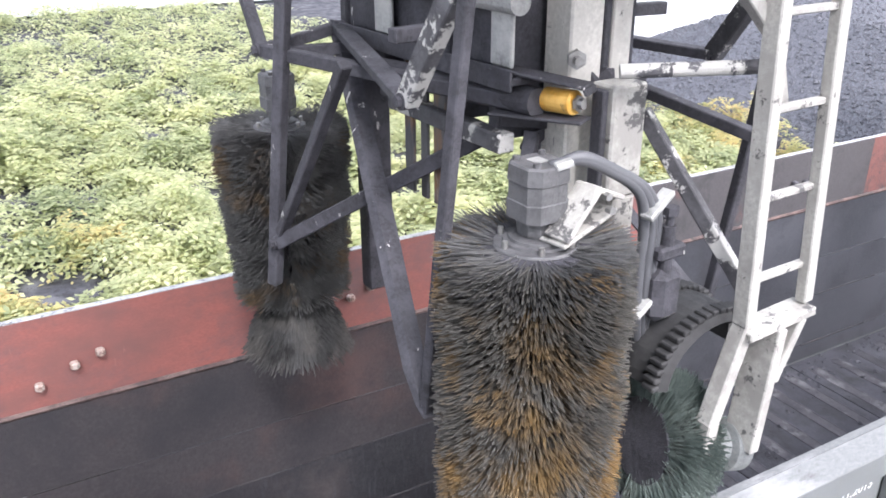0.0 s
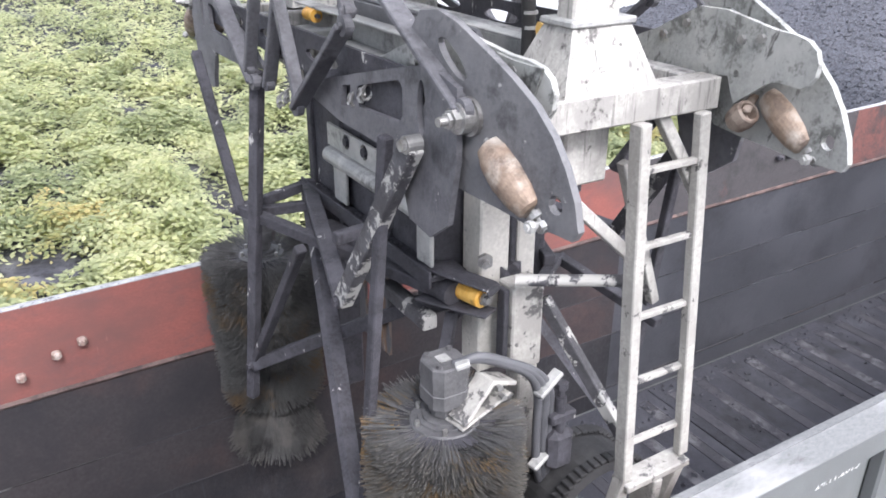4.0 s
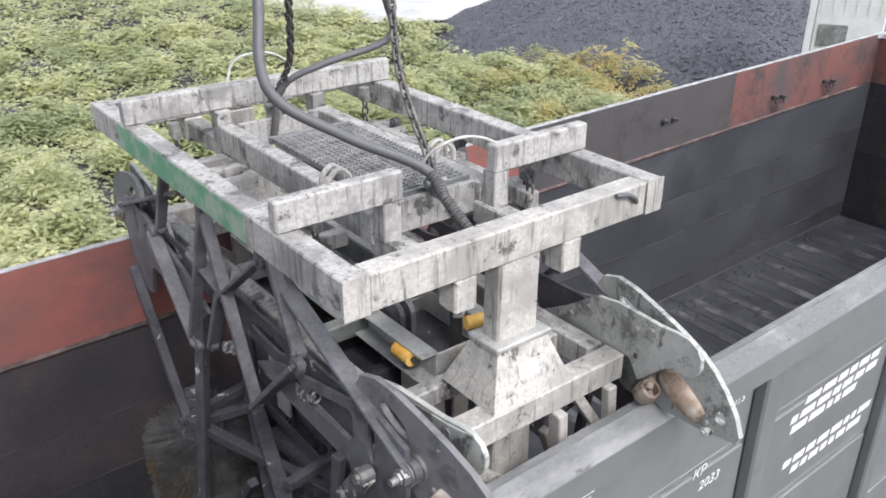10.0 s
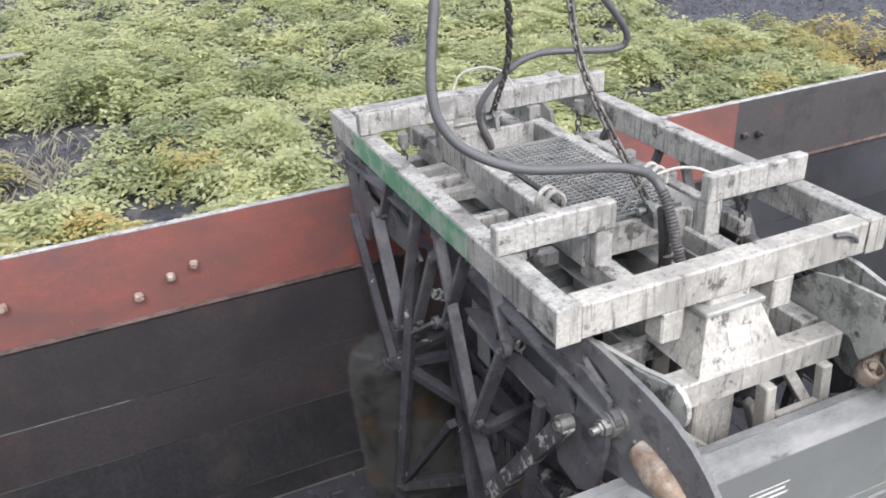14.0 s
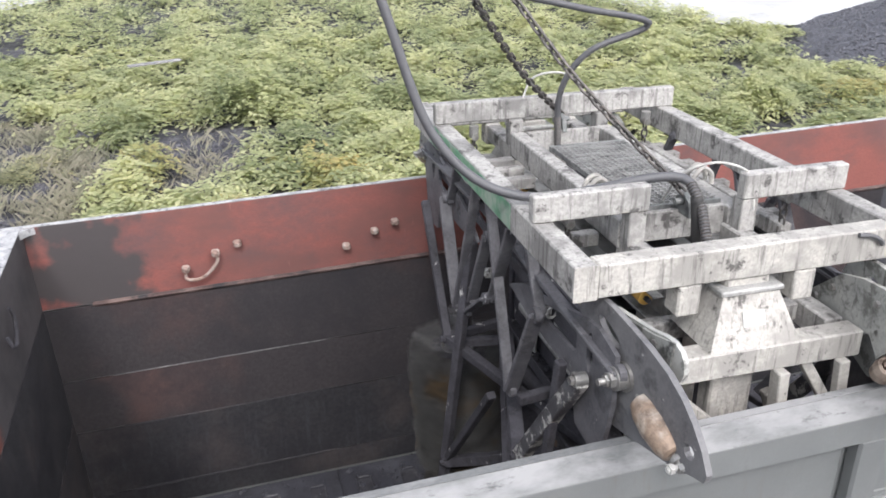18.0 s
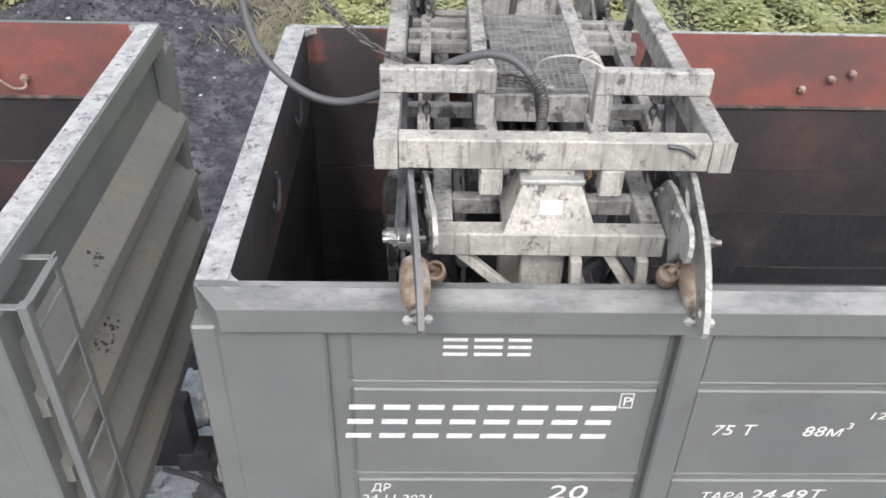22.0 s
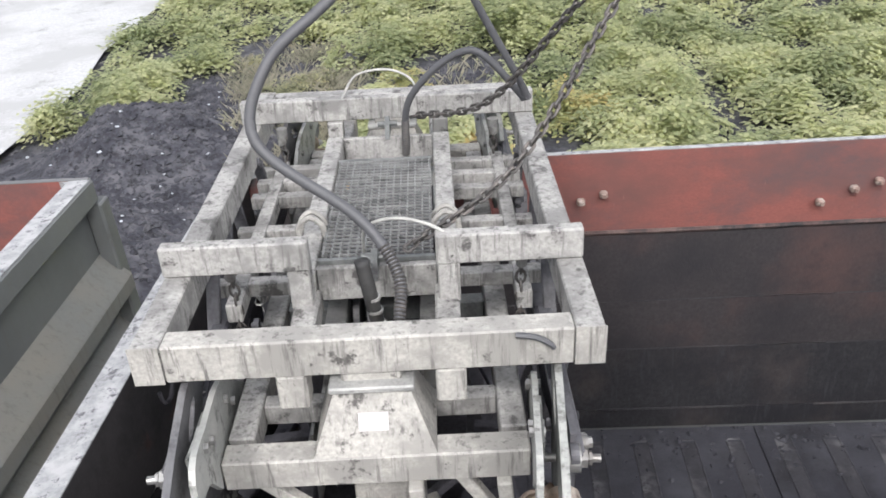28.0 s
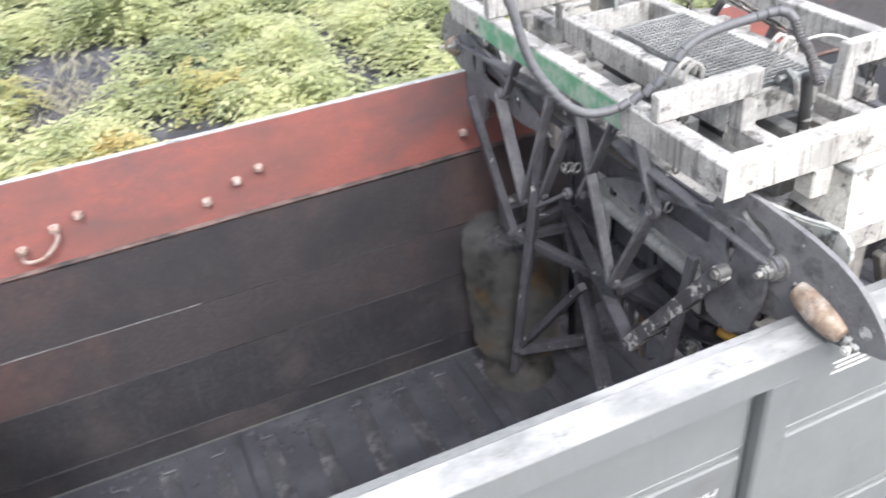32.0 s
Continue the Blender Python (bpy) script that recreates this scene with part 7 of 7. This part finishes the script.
HOSE_BACK[15.5] = [(-0.19, 0.54, 0.06), (-0.04, 0.46, 0.36), (0.48, 0.38, 0.51), (0.23, 0.30, 0.65)]
HOSE_BACK[17.5] = [(-0.10, 0.54, 0.15), (0.01, 0.46, 0.40), (0.35, 0.38, 0.56), (0.02, 0.30, 0.66)]
HOSE_BACK[19] = [(0.01, 0.54, 0.32), (0.17, 0.46, 0.49), (0.37, 0.38, 0.59), (-0.39, 0.30, 0.74)]
HOSE_BACK[21] = [(-0.09, 0.54, 0.13), (-0.05, 0.46, 0.28), (0.02, 0.38, 0.39), (-0.26, 0.30, 0.44)]
HOSE_BACK[23] = [(0.04, 0.54, 0.04), (0.16, 0.46, 0.16), (-0.04, 0.38, 0.28), (-0.48, 0.30, 0.27)]
HOSE_BACK[24.5] = [(-0.00, 0.54, 0.12), (-0.06, 0.46, 0.27), (-0.44, 0.38, 0.18), (-1.30, 0.30, 0.17)]
HOSE_BACK[26] = [(0.01, 0.54, 0.07), (0.19, 0.46, 0.36), (0.33, 0.38, 0.51), (-0.33, 0.30, 0.56)]
HOSE_BACK[28.5] = [(0.01, 0.54, 0.19), (0.32, 0.46, 0.42), (0.59, 0.38, 0.15), (0.41, 0.30, 0.67)]
HOSE_BACK[29.3] = [(-0.02, 0.54, 0.20), (0.22, 0.46, 0.34), (0.67, 0.38, -0.15), (0.52, 0.30, 0.65)]
HOSE_BACK[30] = [(-0.08, 0.54, 0.12), (0.13, 0.46, 0.32), (0.52, 0.38, -0.20), (0.13, 0.30, 0.61)]
HOSE_BACK[31] = [(-0.44, 0.54, 0.14), (-0.51, 0.46, -0.05), (-0.86, 0.38, 0.17), (-0.98, 0.30, 0.40)]
HOSE_BACK[32] = [(-0.38, 0.54, 0.11), (-0.56, 0.46, 0.26), (-0.80, 0.38, 0.27), (-0.98, 0.30, 0.43)]
FIX = {"front": (0.0, LY + 0.10, 0.02), "back": (0.0, RY - 0.10, 0.02)}


def blend(table, t):
    ks = sorted(table)
    if t <= ks[0]:
        return [Vector(p) for p in table[ks[0]]]
    if t >= ks[-1]:
        return [Vector(p) for p in table[ks[-1]]]
    i = max(k for k in range(len(ks)) if ks[k] <= t)
    f = (t - ks[i]) / (ks[i + 1] - ks[i])
    f = f * f * (3 - 2 * f)
    return [Vector(a).lerp(Vector(b), f) for a, b in zip(table[ks[i]], table[ks[i + 1]])]


def along(pts, step, count):
    """Places and ways at even steps along a curve, which goes on straight past its end."""
    curve = smooth_curve(pts, 14)
    d = (curve[-1] - curve[-2]).normalized()
    curve.append(curve[-1] + d * step * count)
    out, left, i, p = [], 0.0, 0, curve[0]
    while len(out) < count and i + 1 < len(curve):
        seg = curve[i + 1] - curve[i]
        while left <= seg.length and len(out) < count:
            out.append(curve[i] + seg * (left / max(seg.length, 1e-9)))
            left += step
        left -= seg.length
        i += 1
    return out


FLEX = []


def link_mesh():
    bm = bmesh.new()
    c = []
    for k in range(12):
        a = 2 * math.pi * k / 12
        c.append((0.0145 * math.cos(a), 0, 0.0145 * math.sin(a) + (0.016 if math.sin(a) > 0 else -0.016)))
    tube(bm, c + [c[0]], 0.0070, 6)
    me = bpy.data.meshes.new("chain_link")
    bm.to_mesh(me)
    bm.free()
    me.materials.append(CHAIN)
    return me


def chain(table, fix, label):
    root = thing("hoist_chain", label, "chain", "hoist chains")
    me = link_mesh()
    links = []
    for k in range(64):
        ob = new("chain_link", me)
        ob.parent = root
        links.append(ob)
    FLEX.append((table, Vector(fix), links, 0.044, "chain"))


def hose(table, fix, r, count, label, spring):
    root = thing("hydraulic_hose", label, "hose", "hydraulic hoses")
    step = 0.042
    bm = bmesh.new()
    lathe(bm, (0, 0, -step * 0.60), (0, 0, step * 0.60), [(0, r * 0.985), (0.06, r), (0.94, r), (1, r * 0.985)], 16)
    me = bpy.data.meshes.new("hose_piece")
    bm.to_mesh(me)
    bm.free()
    me.materials.append(RUBBER)
    for p in me.polygons:
        p.use_smooth = len(p.vertices) == 4
    bm = bmesh.new()
    for k in range(3):
        lathe(bm, (0, 0, -step * 0.5 + k * step / 3), (0, 0, -step * 0.5 + k * step / 3 + 0.009), [(0, r * 1.02), (0.5, r * 1.22), (1, r * 1.02)], 14)
    ms = bpy.data.meshes.new("spring_guard")
    bm.to_mesh(ms)
    bm.free()
    ms.materials.append(CHAIN)
    pieces = []
    for k in range(count):
        ob = new("hose_piece", me)
        ob.parent = root
        pieces.append(ob)
        if k < spring:
            g = new("spring_guard", ms)
            g.parent = ob
    FLEX.append((table, Vector(fix), pieces, step, "hose"))


chain(CHAIN_FRONT, FIX["front"], "dark steel hoist chain on the front lug")
chain(CHAIN_BACK, FIX["back"], "dark steel hoist chain on the back lug")
hose(HOSE_FRONT, (-0.03, -0.98, -0.12), 0.0205, 82, "thick grey rubber hose with spring guard, at the frame's front", 7)
hose(HOSE_BACK, (-0.04, 0.62, -0.16), 0.0175, 68, "grey rubber hose with spring guard, at the frame's back", 5)


def flexible_motion():
    times = [0.0, 4.0, 6.0] + [6.5 + 0.5 * k for k in range(51)]
    ks = [r[0] for r in MACHINE]
    rows = {id(ob): [] for f in FLEX for ob in f[2]}
    for t in times:
        v = [float(np.interp(t, ks, [r[c] for r in MACHINE])) for c in range(1, 7)]
        m = Matrix.Translation(v[:3]) @ Matrix.Rotation(radians(v[3]), 4, "Z") @ Matrix.Rotation(radians(v[5]), 4, "Y") @ Matrix.Rotation(radians(v[4]), 4, "X")
        for table, fix, obs, step, sort in FLEX:
            pts = along([fix, *blend(table, t)], step, len(obs) + 1)
            pts = [m @ p for p in pts]
            x = Vector((1, 0.2, 0))
            for k, ob in enumerate(obs):
                z = (pts[k + 1] - pts[k]).normalized()
                x = (x - z * x.dot(z)).normalized()
                y = z.cross(x)
                r = Matrix(((x.x, y.x, z.x), (x.y, y.y, z.y), (x.z, y.z, z.z))).to_4x4()
                if sort == "chain" and k % 2:
                    r = r @ Matrix.Rotation(math.pi / 2, 4, "Z")
                rows[id(ob)].append((t, Matrix.Translation((pts[k] + pts[k + 1]) / 2) @ r))
    for f in FLEX:
        for ob in f[2]:
            walk(ob, rows[id(ob)])

# ---- motion of the machine ----
MACHINE = [
    (0, 3.861, -0.115, 7.224, 3.05, -0.38, -0.10, 0.420),
    (0.5, 3.914, -0.045, 7.159, 1.47, -0.56, 0.16, 0.420),
    (1, 3.902, 0.016, 7.060, 0.33, -1.30, 0.14, 0.420),
    (1.5, 3.880, 0.076, 6.929, 0.30, -1.96, 0.25, 0.420),
    (2, 3.859, 0.165, 6.792, 1.15, -2.27, 0.73, 0.420),
    (2.5, 3.871, 0.251, 6.651, 2.46, -1.93, 1.12, 0.420),
    (4.5, 3.895, 0.279, 6.121, -0.61, -1.46, 0.99, 0.420),
    (5, 3.912, 0.256, 5.968, 0.29, -1.22, 0.65, 0.420),
    (5.5, 3.911, 0.283, 5.810, 0.31, -2.14, 0.48, 0.420),
    (6, 3.953, 0.275, 5.612, -0.40, -2.11, 0.96, 0.420),
    (6.5, 3.989, 0.239, 5.403, -1.14, -1.55, 0.83, 0.398),
    (7, 3.988, 0.212, 5.239, -1.30, -0.97, -0.70, 0.382),
    (7.5, 4.017, 0.204, 5.144, -0.00, 0.05, -0.38, 0.400),
    (8, 3.981, 0.145, 5.057, 2.46, 0.38, -0.33, 0.386),
    (8.5, 3.928, 0.075, 5.016, 4.05, -0.38, -0.54, 0.372),
    (9, 3.881, 0.050, 4.940, 4.30, -1.96, -0.97, 0.330),
    (9.5, 3.940, -0.004, 4.914, 0.86, -0.59, 1.47, 0.318),
    (10, 3.940, -0.004, 4.831, -0.20, -0.38, 0.89, 0.294),
    (10.5, 3.926, 0.021, 4.760, -0.09, -0.76, 1.14, 0.223),
    (11, 3.876, 0.020, 4.681, 1.43, -1.32, 1.68, 0.136),
    (11.5, 3.900, 0.034, 4.611, 0.58, -0.08, 1.47, 0.068),
    (12, 3.894, 0.026, 4.533, 0.33, -0.55, 0.88, -0.004),
    (12.5, 3.882, 0.024, 4.533, 0.27, -0.77, 0.66, 0.000),
    (13, 3.834, 0.009, 4.529, 1.07, -1.14, 0.74, 0.000),
    (13.5, 3.902, 0.023, 4.533, 0.34, -1.01, 0.45, 0.000),
    (14, 3.981, 0.022, 4.533, 0.52, -1.06, 0.48, 0.000),
    (14.5, 4.055, 0.024, 4.535, 0.54, -0.87, 0.43, 0.000),
    (15, 4.015, 0.034, 4.538, 0.15, -0.99, 0.39, 0.000),
    (15.5, 3.896, 0.074, 4.541, -0.12, -2.56, -0.33, 0.000),
    (17.5, 3.309, 0.005, 4.536, 0.11, -1.60, 0.12, 0.000),
    (18, 3.183, 0.012, 4.533, -0.50, -1.41, 1.50, 0.000),
    (18.5, 3.014, 0.014, 4.533, 0.42, -1.30, 0.68, 0.000),
    (19, 2.772, 0.009, 4.532, 0.58, -0.63, -0.47, 0.000),
    (19.5, 2.518, 0.014, 4.532, -0.90, -0.16, -0.36, 0.000),
    (20, 2.284, -0.002, 4.532, -0.91, -0.41, -0.54, 0.000),
    (20.5, 2.058, 0.006, 4.535, -0.65, -0.34, -1.04, 0.000),
    (21, 1.771, -0.000, 4.533, -0.76, -0.12, -0.23, 0.000),
    (21.5, 1.573, 0.006, 4.537, -0.23, -0.30, -0.16, 0.000),
    (22, 1.409, 0.003, 4.544, -0.49, -0.32, -0.30, 0.000),
    (22.5, 1.204, 0.001, 4.545, -0.30, 0.01, -0.03, 0.000),
    (23, 1.008, -0.019, 4.553, -0.32, -0.28, 0.01, 0.000),
    (23.5, 0.843, 0.011, 4.542, 0.47, 0.13, 0.04, 0.000),
    (24, 0.803, 0.003, 4.546, 0.17, -0.35, 0.02, 0.000),
    (24.5, 0.805, -0.003, 4.540, 0.85, -0.15, 0.54, 0.000),
    (25, 0.837, 0.005, 4.551, 0.94, 0.17, 0.33, 0.000),
    (25.5, 0.885, -0.003, 4.553, 0.86, 0.16, 0.47, 0.000),
    (26, 0.886, -0.003, 4.549, 1.32, 0.10, 0.86, 0.000),
    (26.5, 0.886, 0.009, 4.565, 1.43, -0.03, 1.01, 0.000),
    (28.5, 1.367, -0.088, 4.581, 4.04, -1.44, 1.98, 0.000),
    (29, 1.729, -0.046, 4.580, 3.58, -0.39, 1.61, 0.000),
    (29.3, 1.988, -0.025, 4.545, 2.90, -0.57, 1.57, 0.000),
    (29.5, 2.132, -0.009, 4.544, 2.71, -0.06, 1.28, 0.000),
    (30, 2.514, 0.010, 4.531, 2.87, 0.13, 1.67, 0.000),
    (30.5, 2.984, 0.063, 4.516, 2.50, -0.41, 0.91, 0.000),
    (31, 3.478, 0.122, 4.449, 1.84, -0.90, 1.31, 0.000),
    (31.5, 3.922, 0.119, 4.538, 0.31, -0.44, 0.41, 0.000),
    (32, 4.371, 0.093, 4.486, -0.34, 0.11, -0.41, 0.000),
]


def motions():
    """The hoist lowers the machine, it rides along the wagon to its end, and back."""
    body, slide = [], []
    for t, x, y, z, yaw, tx, ty, dz in MACHINE:
        m = Matrix.Translation((x, y, z - dz)) @ Matrix.Rotation(radians(yaw), 4, "Z") @ Matrix.Rotation(radians(ty), 4, "Y") @ Matrix.Rotation(radians(tx), 4, "X")
        body.append((t, m))
        slide.append((t, pose(0, 0, dz)))
    walk(cleaner, body)
    walk(upper, slide)
    for (ob, pv), sx, sy in zip(ARMS, (-1, -1, 1, 1), (-1, 1, -1, 1)):
        rows = []
        for t, a in ARM_TURN:
            rows.append((t, Matrix.Translation(pv) @ TOE[sx * sy] @ Matrix.Rotation(radians(sy * a), 4, "X")))
        walk(ob, rows)
    share = [(row[0], min(1.0, max(0.0, row[7] / 0.42))) for row in MACHINE]
    for ob, x, opened, shut in LINKS:
        rows = []
        for t, f in share:
            p, q = (Vector((x, *b)).lerp(Vector((x, *a)), f) for a, b in zip(opened, shut))
            rows.append((t, Matrix.Translation((p + q) / 2) @ Matrix.Rotation(math.atan2(q.z - p.z, q.y - p.y), 4, "X")))
        walk(ob, rows)
    for ob, apart, shut in RIDERS:
        at = [(t, Vector(shut).lerp(Vector(apart), f)) for t, f in share]
        if ob.name.startswith("brush_motor") or ob == b1:
            walk(ob, [(t, Matrix.Translation(p)) for t, p in at])
            continue
        # the brushes turn from the landing on
        rows, turn = [], 0.0
        for k in range(321):
            t = k * 0.1
            turn += 0.0 if t < 10.0 else 62.0 * min(1.0, (t - 10.0) / 2.0)
            p = Vector([float(np.interp(t, [a for a, b in at], [b[c] for a, b in at])) for c in range(3)])
            rows.append((t, Matrix.Translation(p) @ Matrix.Rotation(radians(turn), 4, "Z")))
        walk(ob, rows)
    flexible_motion()


ARM_TURN = [(0.0, -15.5), (7.5, -15.5), (9.0, -13.0), (9.8, -8.0), (10.6, 0.0), (32.0, 0.0)]
motions()
